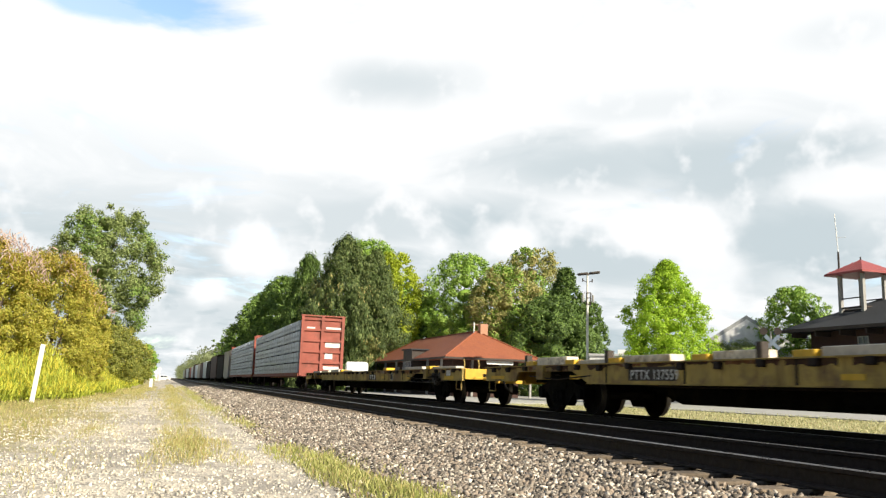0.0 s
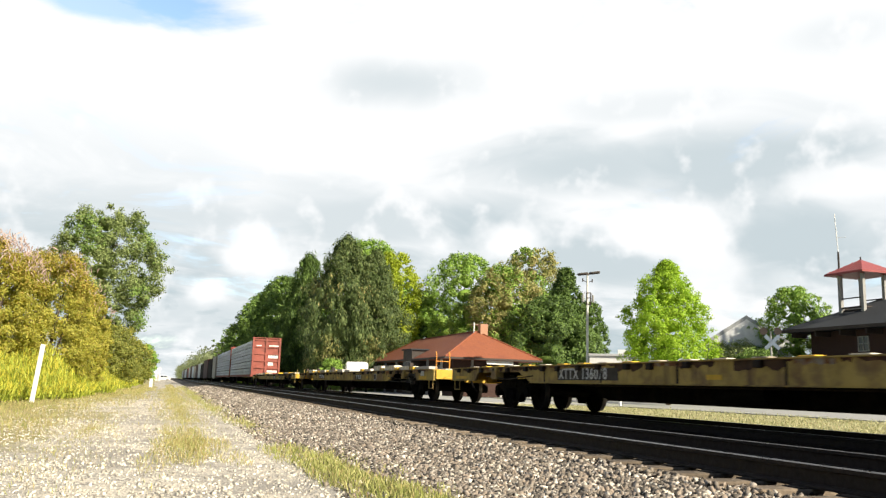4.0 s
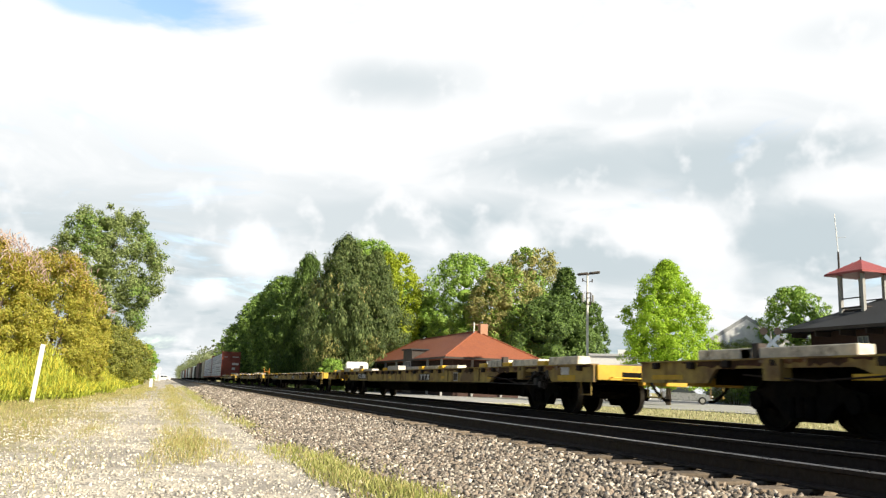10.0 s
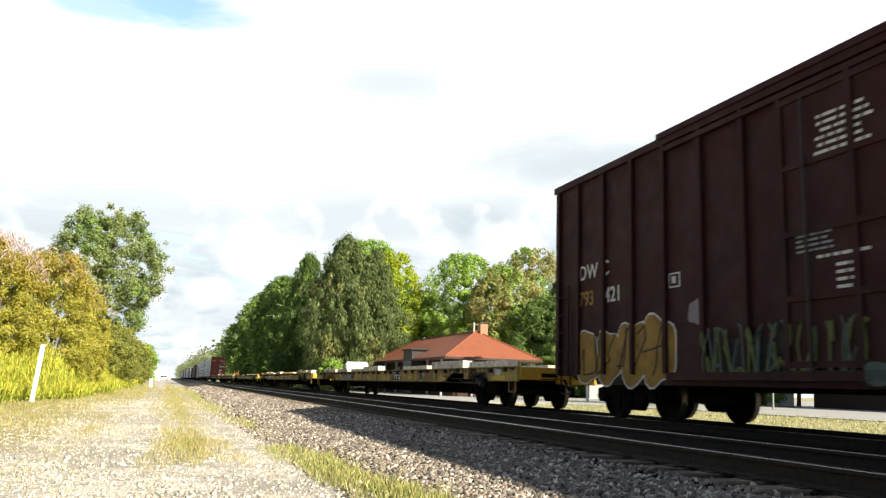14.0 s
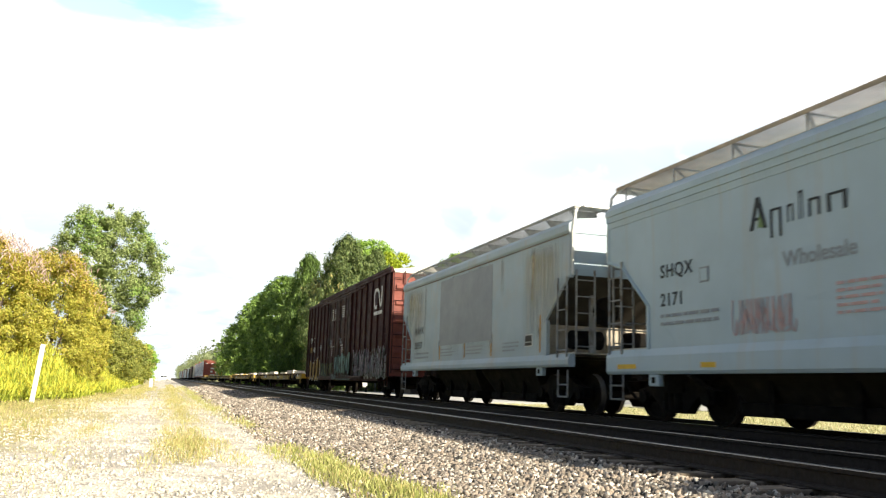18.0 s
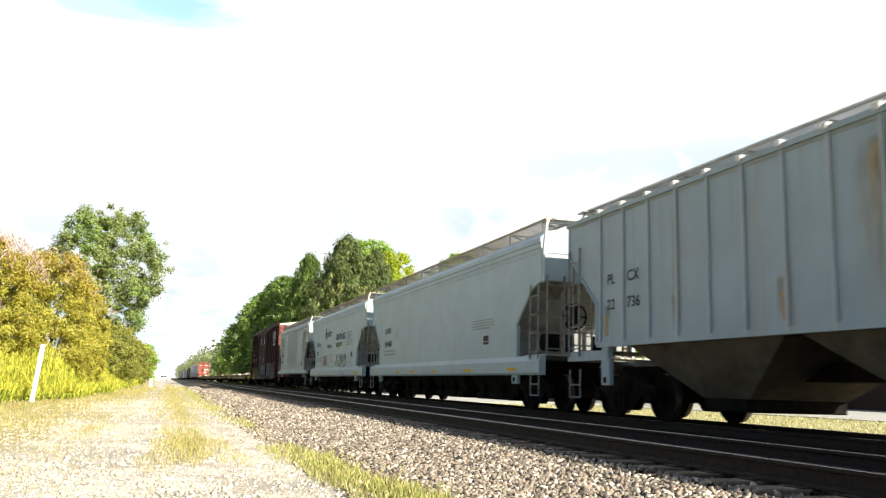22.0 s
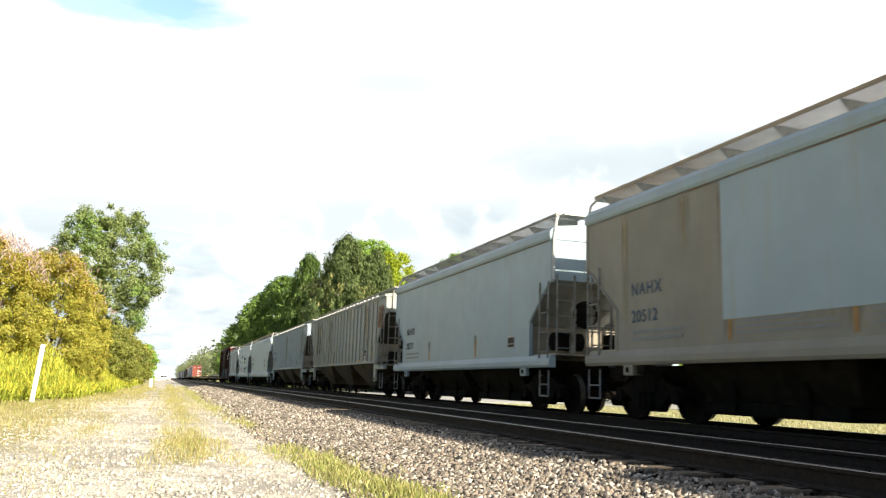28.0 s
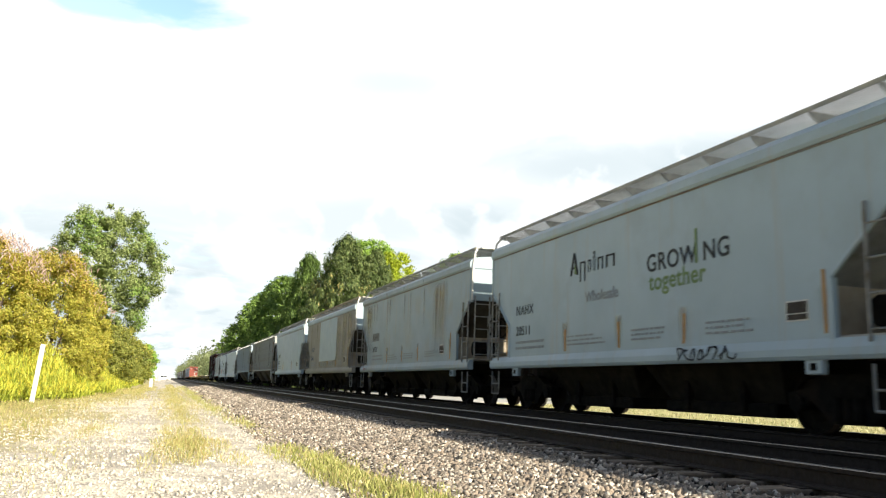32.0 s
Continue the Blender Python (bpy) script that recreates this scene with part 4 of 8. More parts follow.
    while y < half - 0.5:
        w, h_ = rng.uniform(0.12, 0.7), rng.uniform(0.025, 0.11)
        cut = [rng.uniform(0.3, 1.0) for _ in range(3)]
        prism(bm, [(y, 0.982), (y + w * 0.1, 0.982 - h_ * cut[0]), (y + w * 0.4, 0.982 - h_ * cut[1]), (y + w * 0.75, 0.982 - h_ * cut[2]), (y + w, 0.982)], "x", -1.5335, -1.5295)
        y += w + rng.choice((0.0, 0.05, 0.3, 0.8))
    tagged(part("edge_rust", bm, M["edge_rust"], car, "dark red rust along the deck's edge"), kind="stuff")
    # painted patches, plates and stencils
    for y, w in ((half - 0.75, 1.4), (half - 4.76, 0.7), (-half + 1.0, 0.9), (-half + 5.3, 0.4), (1.5, 0.6), (-4.5, 0.5)):
        panel(car, "reflector_patch", y - w * 0.3, y + w * 0.3, 0.71, 0.785, M["bright_yellow"], x=-1.531)
    if mark:
        a, b = half - mark_at[0], half - mark_at[1]
        panel(car, "number_board", a, b, 0.69, 0.92, M["dark_trim"], x=-1.531, label="black board with stencilled car number")
        lettering(mark, "car_number", mark_h, M["lettering"], car, text_pose(-1.539, a - 0.07, 0.715), 1.12)
    panel(car, "logo_board", half - 15.6, half - 16.7, 0.655, 0.865, M["dark_trim"], x=-1.531)
    bm = bmesh.new()
    for k in range(2):
        y = half - 15.72 - k * 0.33
        box(bm, -1.541, -1.537, y - 0.26, y, 0.80, 0.842)
        box(bm, -1.541, -1.537, y - 0.165, y - 0.095, 0.68, 0.80)
    y = half - 16.4
    for a, b in ((y, y - 0.18), (y - 0.18, y)):
        prism(bm, [(a, 0.68), (a - 0.085, 0.68), (b - 0.085, 0.842), (b, 0.842)], "x", -1.541 - 0.001 * (a > b), -1.537)
    part("logo", bm, M["lettering"], car)
    panel(car, "stencil_plate", half - 18.9, half - 19.25, 0.65, 0.88, M["lettering"], x=-1.531)
    panel(car, "stencil_field", half - 18.925, half - 19.225, 0.67, 0.86, M["dark_trim"], x=-1.538)
    if stakes:
        bm_mat = M["orange"] if stakes == "orange" else M["yellow"]
        tall_ = 1.55 if stakes == "orange" else 1.25
        for x in (-1.35, -0.92):
            bm = bmesh.new()
            pipe(bm, [(x, -half + 0.35, 0.99), (x, -half + 0.33, tall_ - 0.13), (x, -half + 0.40, tall_)], 0.019)
            part("end_stake", bm, bm_mat, car)
        bm = bmesh.new()
        rod(bm, (-1.35, -half + 0.34, tall_ - 0.3), (-0.92, -half + 0.34, tall_ - 0.3), 0.014)
        part("stake_bar", bm, bm_mat, car)
    bm = bmesh.new()
    pipe(bm, [(-1.2, -half - 0.08, 0.75), (-1.2, -half - 0.16, 0.75), (-0.6, -half - 0.16, 0.75), (-0.6, -half - 0.08, 0.75)], 0.015)
    part("grab_iron", bm, M["bright_yellow"], car)
    for s in (-1, 1):
        add_truck(car, s * (half - 3.25), None)
    add_ends(car, half, None)
    return car


# --- covered hopper cars
def hopper(lead, trail, label, coat, kind="smooth", body_label="", roof_mat=None, eave="plain", mesh="grating"):
    """eave: plain (rolled edge straight on the side), or stepped (a folded band under it, thin walkway stays)."""
    half, mid = (lead - trail) / 2, (lead + trail) / 2
    car = begin("covered_hopper_car", mid, label, "hopper cars of the train")
    smooth = kind == "smooth"
    stepped = eave == "stepped"
    top, low = (3.5 if stepped else 3.72, 1.2) if smooth else (3.82, 1.35)
    W = 1.55
    # (distance from the end, height) down the end of the side: upright, then the slope sheet
    end = [(0, 2.82), (0.25, 2.66), (1.1, 1.96), (2.1, low)] if smooth else [(0, 3.2), (0.15, 3.08), (1.15, 2.12), (2.3, low)]
    if stepped:
        end = [(0, 2.86), (0.5, 2.70), (1.32, 1.95), (2.2, low)]
    side = [(-half, top), (half, top)] + [(half - a, z) for a, z in end] + [(-half + a, z) for a, z in end[::-1]]
    bm = bmesh.new()
    # faces that look down get a darker colour: dirt plus painted-in shade
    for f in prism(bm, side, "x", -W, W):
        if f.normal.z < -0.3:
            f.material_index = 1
    part("body", bm, [M[coat], M["pale_shade_grime"] if coat == "white_car" else M["shade_grime"]], car, body_label)
    for s in (-1, 1):
        for e in (-1, 1):
            bm = bmesh.new()
            a, b = end[2], end[3]
            prism(bm, [(e * (half - a[0]), a[1]), (e * (half - b[0]), b[1]), (e * (half - a[0] - 0.06), low)], "x", s * (W - 0.02), s * (W + 0.003))
            part("corner_plate", bm, M[coat], car)
            bm = bmesh.new()
            y = e * (half - a[0])
            box(bm, min(s * (W - 0.06), s * (W + 0.02)), max(s * (W - 0.06), s * (W + 0.02)), y - 0.04, y + 0.04, low, a[1])
            pipe(bm, [(s * (W + 0.005), e * half, end[0][1]), (s * (W + 0.005), e * (half - end[1][0]), end[1][1]), (s * (W + 0.005), y, a[1])], 0.03)
            part("corner_post", bm, M[coat], car)
    # upright plate that closes the hopper below the slope sheet, and the rolled corners of the end sheet
    for e in (-1, 1):
        y = e * (half - end[2][0] - 0.1)
        # the plate's colour is dulled for the shade under the slope sheet
        part("end_bulkhead", boxed((-W + 0.05, W - 0.05, min(y, y - e * 0.04), max(y, y - e * 0.04), low + 0.02, end[2][1] + 0.05)), M["pale_shade_grime"] if stepped else M["end_plate"], car, "dusty plate under the slope sheet, shade in its colour")
        for x in (-W + 0.03, W - 0.03):
            bm = bmesh.new()
            rod(bm, (x, e * (half - 0.02), end[0][1] - 0.05), (x, e * (half - 0.02), top), 0.055, sides=10)
            part("end_corner", bm, M[coat], car)
        if coat == "tan_car":
            y0, y1 = sorted((e * half, e * (half + 0.012)))
            part("end_sheet", boxed((-W + 0.02, W - 0.02, y0, y1, end[0][1] + 0.01, top)), M["white_car"], car, "white end sheet")
        for x in (-0.62, 0.62):
            part("end_rib", boxed((x - 0.04, x + 0.04, min(e * half, e * (half + 0.05)), max(e * half, e * (half + 0.05)), end[0][1], top - 0.05)), M[coat], car)
    bm = bmesh.new()
    if smooth and stepped:
        half_arc = [(W + 0.012, top - 0.02), (W + 0.02, top + 0.085), (W + 0.038, top + 0.095), (W + 0.038, top + 0.195), (W + 0.06, top + 0.21), (W + 0.055, top + 0.31),
                    (1.44, top + 0.47), (0.8, top + 0.56)]
        arc = [(-x, z) for x, z in half_arc] + half_arc[::-1]
    elif smooth:
        arc = [(-W - 0.03, top - 0.02), (-W - 0.055, top + 0.03), (-W - 0.05, top + 0.16), (-W + 0.06, top + 0.27), (-0.8, top + 0.35), (0.8, top + 0.35), (W - 0.06, top + 0.27),
               (W + 0.05, top + 0.16), (W + 0.055, top + 0.03), (W + 0.03, top - 0.02)]
    else:
        arc = [(-W - 0.06, top - 0.03), (-W - 0.06, top + 0.05), (-0.6, top + 0.2), (0.6, top + 0.2), (W + 0.06, top + 0.05), (W + 0.06, top - 0.03)]
    prism(bm, arc, "y", -half - 0.02, half + 0.02)
    part("roof", bm, roof_mat or M[coat], car)
    for s in (-1, 1):
        x_in, x_out = sorted((s * (W - 0.03), s * (W + 0.012)))
        if stepped:
            continue
        if smooth:
            # a strip coloured darker for the shade below the roof, with brown dirt
            part("eave_crease", boxed((x_in, x_out, -half, half, top - 0.05, top - 0.022)), M["crease"], car, "grey-brown line of dirt and painted shade under the roof's edge")
        else:
            part("eave_band", boxed((x_in, x_out, -half, half, top - 0.08, top - 0.02)), M["eave_band"], car, "grey rust-streaked band under the roof's edge")
    ridge = top + ((0.56 if stepped else 0.35) if smooth else 0.2)
    walk_z = ridge + (0.19 if smooth else 0.12)
    hatch = SHARED.get("hatch_" + coat) or SHARED.setdefault("hatch_" + coat, mesh_of(soften(boxed((-0.36, 0.36, -0.8, 0.8, 0, 0.13)), 0.03), "roof_hatch", M[coat]))
    k = -half + 1.9
    while k < half - 1.5:
        put("roof_hatch", hatch, car, pose(0, k, ridge))
        k += 1.95
    x0 = 0.80 if smooth else 0.62
    for s in (-1, 1):
        board = empty("running_board")
        board.parent = car
        bm = boxed((s * (x0 + 0.285) - 0.32, s * (x0 + 0.285) + 0.32, -half + 0.05, half - 0.05, walk_z, walk_z + 0.025))
        for x in (x0 - 0.05, x0 + 0.62):
            box(bm, s * x - 0.012, s * x + 0.012, -half + 0.05, half - 0.05, walk_z - 0.025, walk_z + 0.04)
        part("grating", bm, M[mesh], board, "steel grating walkway")
        key = "roof_bracket_" + kind + eave
        br = SHARED.get(key) or SHARED.setdefault(key, mesh_of(roof_bracket(x0, ridge, walk_z, smooth, stepped), "roof_bracket", M["bracket_steel"]))
        m_ = 9 if stepped else 11
        for j in range(m_):
            put("roof_bracket", br, board, pose(0, -half + 0.35 + j * (2 * half - 0.7) / (m_ - 1), 0, 0, 0, 0 if s < 0 else 180))
    for s in (-1, 1):
        part("end_walkway", boxed((-1.3, 1.3, s * (half - 0.05) - 0.17, s * (half - 0.05) + 0.17, walk_z - 0.015, walk_z + 0.02)), M["galvanised"], car)
        for x in (-1, 1):
            bm = bmesh.new()
            if not smooth:
                pipe(bm, [(x * 1.3, s * (half + 0.04), end[0][1]), (x * 1.3, s * (half + 0.04), top + 0.1), (x * 1.22, s * (half - 0.1), walk_z)], 0.02)
                part("end_handrail", bm, M["galvanised"], car)
                continue
            pipe(bm, [(x * 1.53, s * (half + 0.05), end[0][1]), (x * 1.53, s * (half + 0.05), top - 0.05), (x * 1.46, s * (half + 0.03), walk_z - 0.14), (x * 1.38, s * (half - 0.06), walk_z - 0.03),
                      (x * 1.36, s * (half - 0.3), walk_z + 0.03), (x * 1.36, s * (half - 0.75), walk_z + 0.03)], 0.028, 8)
            part("end_handrail", bm, M["rail_white"], car)
    # side sills and end platforms
    for s in (-1, 1):
        if smooth:
            bm = bmesh.new()
            deep_ = 0.80 if stepped else 0.96
            prism(bm, [(s * 1.44, deep_), (s * 1.57, deep_), (s * 1.60, deep_ + 0.05), (s * 1.60, 1.10), (s * 1.555, 1.22), (s * 1.44, 1.22)], "y", -half, half)
            part("side_sill", bm, M[coat], car)
        else:
            bm = bmesh.new()
            prism(bm, [(s * 1.48, low - 0.05), (s * 1.59, low - 0.05), (s * 1.59, low + 0.05), (s * 1.48, low + 0.05)], "y", -half + 1.2, half - 1.2)
            part("side_sill", bm, M[coat], car)
            for e in (-1, 1):
                y0, y1 = sorted((e * half, e * (half - 1.55)))
                bm = boxed((s * 1.5 - 0.06, s * 1.5 + 0.06, y0, y1, 1.06, 1.24), (s * 1.5 - 0.05, s * 1.5 + 0.05, e * (half - 1.45) - 0.12, e * (half - 1.45) + 0.12, 0.85, 1.4))
                part("end_side_sill", bm, M[coat], car)
    part("centre_sill", boxed((-0.3, 0.3, -half, half, 0.72, 1.0)), M["black_steel"], car)
    for s in (-1, 1):
        for e in (-1, 1):
            y = e * (half - 1.45)
            pad = part("jacking_pad", soften(boxed((s * 1.5 - 0.05, s * 1.5 + 0.05, y - 0.15, y + 0.15, 0.6 if stepped or not smooth else 0.78, (0.8 if stepped else 0.97) if smooth else 1.1)), 0.015), M[coat], car)
            part("pad_hole", boxed((s * 1.555 - 0.004, s * 1.555 + 0.004, y - 0.05, y + 0.05, 0.65 if stepped or not smooth else 0.83, 0.75 if stepped or not smooth else 0.92)), M["black_steel"], pad)
    bays = 3 if (not smooth or half > 7) else 2
    span_ = (2 * half - (4.6 if smooth else 4.0)) / bays
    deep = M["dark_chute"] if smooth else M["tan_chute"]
    for b in range(bays):
        c = (b - (bays - 1) / 2) * span_
        bay = empty("hopper_bay")
        bay.parent = car
        bm = bmesh.new()
        h_ = span_ / 2 - 0.05
        wide = 1.3 if smooth else 1.5
        foot, gate = (h_ - 0.45, 0.19) if smooth else (0.55, 0.24)
        lo_w = [(c - h_, low + 0.02), (c + h_, low + 0.02), (c + foot, gate + 0.2), (c - foot, gate + 0.2)]
        prism(bm, lo_w, "x", -wide, wide)
        for v in bm.verts:
            if v.co.z < 0.6:
                v.co.x *= 0.62
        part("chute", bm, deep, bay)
        part("outlet_gate", soften(boxed((-0.95, 0.95, c - foot + 0.04, c + foot - 0.04, gate, gate + 0.2)), 0.02), M["black_steel"], bay)
        if smooth:
            for e in (-1, 1):
                part("gate_brace", boxed((-1.0, -0.9, c + e * foot * 0.5 - 0.05, c + e * foot * 0.5 + 0.05, gate + 0.05, 1.1)), M["black_steel"], bay)
    if not smooth:
        rib = SHARED.get("rib_" + coat) or SHARED.setdefault("rib_" + coat, mesh_of(soften(boxed((-0.045, 0.0, -0.03, 0.03, low - 0.05, top + 0.02)), 0.012), "rib", M["rusty_rib"] if coat == "beige_car" else M["pale_rib"]))
        n = 21 if coat == "beige_car" else 18
        for j in range(n):
            y = -half + 1.32 + j * (2 * half - 2.64) / (n - 1)
            put("rib", rib, car, pose(-W, y, 0))
            put("rib_cap", shared("rib_cap", lambda: soften(boxed((-0.09, 0.02, -0.05, 0.05, top + 0.0, top + 0.1)), 0.01), M["lettering"]), car, pose(-W, y, 0))
            put("rib", rib, car, pose(W, y, 0, 0, 0, 180))
    rail_mat = M["ladder_steel"]
    for s in (-1, 1):
        z = 1.22
        y0, y1 = sorted((s * half, s * (half - 1.1)))
        part("end_platform", boxed((-1.45, 1.45, y0, y1, z, z + 0.035)), M["galvanised"], car)
        for side in (-1, 1):
            ladder(car, "side_ladder", s * (half - 0.3), side * 1.585, 1.15, 2.8 if smooth else 3.3, 0.42, rail_mat, 4 if smooth else 5)
            ladder(car, "end_ladder", s * (half + 0.03), side * 1.22, 1.25, end[0][1] + 0.12, 0.42, rail_mat, 5, across=False)
            bm = bmesh.new()
            y = s * (half - 0.3)
            pipe(bm, [(side * 1.56, y - 0.21, 0.9), (side * 1.56, y - 0.21, 0.36), (side * 1.56, y + 0.21, 0.36), (side * 1.56, y + 0.21, 0.9)], 0.02)
            rod(bm, (side * 1.56, y - 0.21, 0.6), (side * 1.56, y + 0.21, 0.6), 0.016)
            part("stirrup_step", bm, rail_mat, car)
            bm = boxed((side * 0.8 - 0.035, side * 0.8 + 0.035, s * (half - 0.5) - 0.045, s * (half - 0.5) + 0.045, 1.2, end[0][1] - 0.1))
            part("end_post", bm, M["ladder_steel"], car)
        bm = bmesh.new()
        pipe(bm, [(-1.2, s * (half - 0.05), 1.75), (1.2, s * (half - 0.05), 1.75)], 0.018)
        part("end_rail", bm, rail_mat, car)
    bm = bmesh.new()
    for q in range(16):
        a, b = 2 * math.pi * q / 16, 2 * math.pi * (q + 1) / 16
        rod(bm, (-0.75 + 0.28 * math.cos(a), -half - 0.02, 2.1 + 0.28 * math.sin(a)), (-0.75 + 0.28 * math.cos(b), -half - 0.02, 2.1 + 0.28 * math.sin(b)), 0.022, sides=5)
        if q % 4 == 0:
            rod(bm, (-0.75, -half + 0.03, 2.1), (-0.75 + 0.27 * math.cos(a), -half - 0.02, 2.1 + 0.27 * math.sin(a)), 0.016, sides=5)
    box(bm, -0.86, -0.64, -half, -half + 0.16, 1.85, 2.35)
    part("brake_wheel", bm, M["black_steel"], car)
    bm = bmesh.new()
    rod(bm, (-1.15, -half + 0.75, 1.55), (-0.45, -half + 0.75, 1.55), 0.2, sides=14)
    part("air_tank", bm, M["black_steel"], car)
    part("brake_valve", soften(boxed((0.15, 0.6, -half + 0.5, -half + 0.85, 1.25, 1.75)), 0.03), M["black_steel"], car)
    for s in (-1, 1):
        add_truck(car, s * (half - (1.35 if smooth else 1.3)), None)
    add_ends(car, half, None)
    return car, half


def roof_bracket(x0, ridge, walk_z, smooth, thin=False):
    """A bent plate, or a thin strut with a diagonal, that carries the walkway above the roof."""
    bm = bmesh.new()
    foot = ridge - (0.12 if smooth else 0.14)
    if thin:
        rod(bm, (-x0 - 0.6, 0, walk_z - 0.01), (-x0 + 0.05, 0, walk_z - 0.01), 0.018, sides=6)
        rod(bm, (-x0 - 0.58, 0, walk_z), (-x0 - 0.58, 0, foot - 0.12), 0.016, sides=6)
        rod(bm, (-x0 + 0.05, 0, walk_z), (-x0 + 0.05, 0, ridge - 0.03), 0.016, sides=6)
        rod(bm, (-x0 - 0.56, 0, walk_z - 0.02), (-x0 + 0.03, 0.5, walk_z - 0.02), 0.02, sides=6)
        return bm
    prism(bm, [(-x0 - 0.62, walk_z - 0.01), (-x0 + 0.05, walk_z - 0.01), (-x0 + 0.05, ridge - 0.02), (-x0 - 0.2, ridge - 0.05), (-x0 - 0.3, foot)], "y", -0.012, 0.012)
    prism(bm, [(-x0 - 0.2, ridge - 0.05), (-x0 + 0.05, ridge - 0.02), (-x0 + 0.05, ridge + 0.01), (-x0 - 0.2, ridge)], "y", -0.012, 0.25)
    return bm


# --- boxcars
def boxcar(lead, trail, label, coat, top=4.55, detail=True, group="boxcars of the train", roof=None, end_coat=""):
    half, mid = (lead - trail) / 2, (lead + trail) / 2
    car = begin("boxcar", mid, label, group)
    W = 1.5
    bm = bmesh.new()
    prism(bm, [(-half, top), (half, top), (half, 0.78), (half - 1.6, 0.78), (half - 1.7, 0.62), (-half + 1.7, 0.62), (-half + 1.6, 0.78), (-half, 0.78)], "x", -W, W)
    part("body", bm, M[coat], car)
    bm = bmesh.new()
    over = -0.03 if roof else 0.07
    prism(bm, [(-W - over, top - 0.06), (-W - over, top + 0.06), (0, top + 0.27), (W + over, top + 0.06), (W + over, top - 0.06)], "y", -half - 0.03, half + 0.03)
    part("roof", bm, roof or M[coat], car)
    if roof:
        for side in (-1, 1):
            x0, x1 = sorted((side * (W - 0.03), side * (W + 0.07)))
            part("eave", boxed((x0, x1, -half - 0.03, half + 0.03, top - 0.06, top + 0.075)), M[coat], car)
    if detail:
        post = SHARED.get("post_" + coat) or SHARED.setdefault("post_" + coat, mesh_of(soften(boxed((-0.07, 0, -0.055, 0.055, 0.80, top - 0.05)), 0.012), "post", M[coat]))
        for s in (-1, 1):
            y = 0.15
            while y < half - 2.4 - 0.2:
                put("post", post, car, pose(-W, s * (half - y), 0))
                put("post", post, car, pose(W, s * (half - y), 0, 0, 0, 180))
                y += 1.0 if y > 0.5 else 0.85
                if half - y < 2.7:
                    break
        for s in (-1, 1):
            for side in (-1, 1):
                d = empty("door")
                d.parent = car
                bm = bmesh.new()
                y0, y1 = (0.02, 2.55) if s > 0 else (-2.55, -0.02)
                X = side * (W + 0.03)
                box(bm, X - 0.03, X + 0.03, y0, y1, 0.85, top - 0.2)
                part("door_panel", bm, M[coat], d)
                bm = bmesh.new()
                e = side * (W + 0.075)
                for y in (y0 + 0.06, y1 - 0.06, (y0 + y1) / 2):
                    box(bm, e - 0.02, e + 0.02, y - 0.05, y + 0.05, 0.85, top - 0.2)
                for z in (0.9, 1.75, 2.6, 3.5, top - 0.28):
                    box(bm, e - 0.016, e + 0.016, y0, y1, z - 0.04, z + 0.04)
                part("door_frame", bm, M[coat], d)
                bm = bmesh.new()
                e = side * (W + 0.11)
                for y in (y0 + 0.5, y1 - 0.5):
                    rod(bm, (e, y, 0.8), (e, y, top - 0.3), 0.022, sides=6)
                part("lock_rod", bm, M["dark_trim"], d)
        for side in (-1, 1):
            bm = boxed((side * (W + 0.06) - 0.05, side * (W + 0.06) + 0.05, -5.2, 5.2, 0.70, 0.82), (side * (W + 0.06) - 0.04, side * (W + 0.06) + 0.04, -5.2, 5.2, top - 0.2, top - 0.12))
            part("door_track", bm, M[coat], car)
        for side in (-1, 1):
            part("roof_rail", boxed((side * (W + 0.05) - 0.05, side * (W + 0.05) + 0.05, -half, half - 3.9, top + 0.05, top + 0.15)), M[coat], car)
        for s in (-1, 1):
            bm = bmesh.new()
            for k in range(6):
                z = 1.1 + k * (top - 1.4) / 5.5
                prism(bm, [(s * half, z - 0.14), (s * (half + 0.07), z - 0.05), (s * (half + 0.07), z + 0.05), (s * half, z + 0.14)], "x", -1.35, 1.35)
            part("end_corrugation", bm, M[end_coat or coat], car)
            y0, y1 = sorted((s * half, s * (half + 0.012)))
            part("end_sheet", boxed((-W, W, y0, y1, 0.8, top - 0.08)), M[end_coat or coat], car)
            for side in (-1, 1):
                ladder(car, "side_ladder", s * (half - 0.42), side * 1.56, 0.8, 2.6, 0.42, M[coat], 5)
                ladder(car, "end_ladder", s * (half + 0.09), side * 1.25, 0.9, top, 0.42, M[coat], across=False)
                bm = bmesh.new()
                y = s * (half - 0.42)
                pipe(bm, [(side * 1.5, y - 0.2, 0.8), (side * 1.5, y - 0.2, 0.42), (side * 1.5, y + 0.2, 0.42), (side * 1.5, y + 0.2, 0.8)], 0.02)
                part("stirrup_step", bm, M[coat], car)
    part("centre_sill", boxed((-0.4, 0.4, -half, half, 0.55, 0.9)), M["black_steel"], car)
    for s in (-1, 1):
        add_truck(car, s * (half - 2.1), None)
    add_ends(car, half, None)
    return car, half


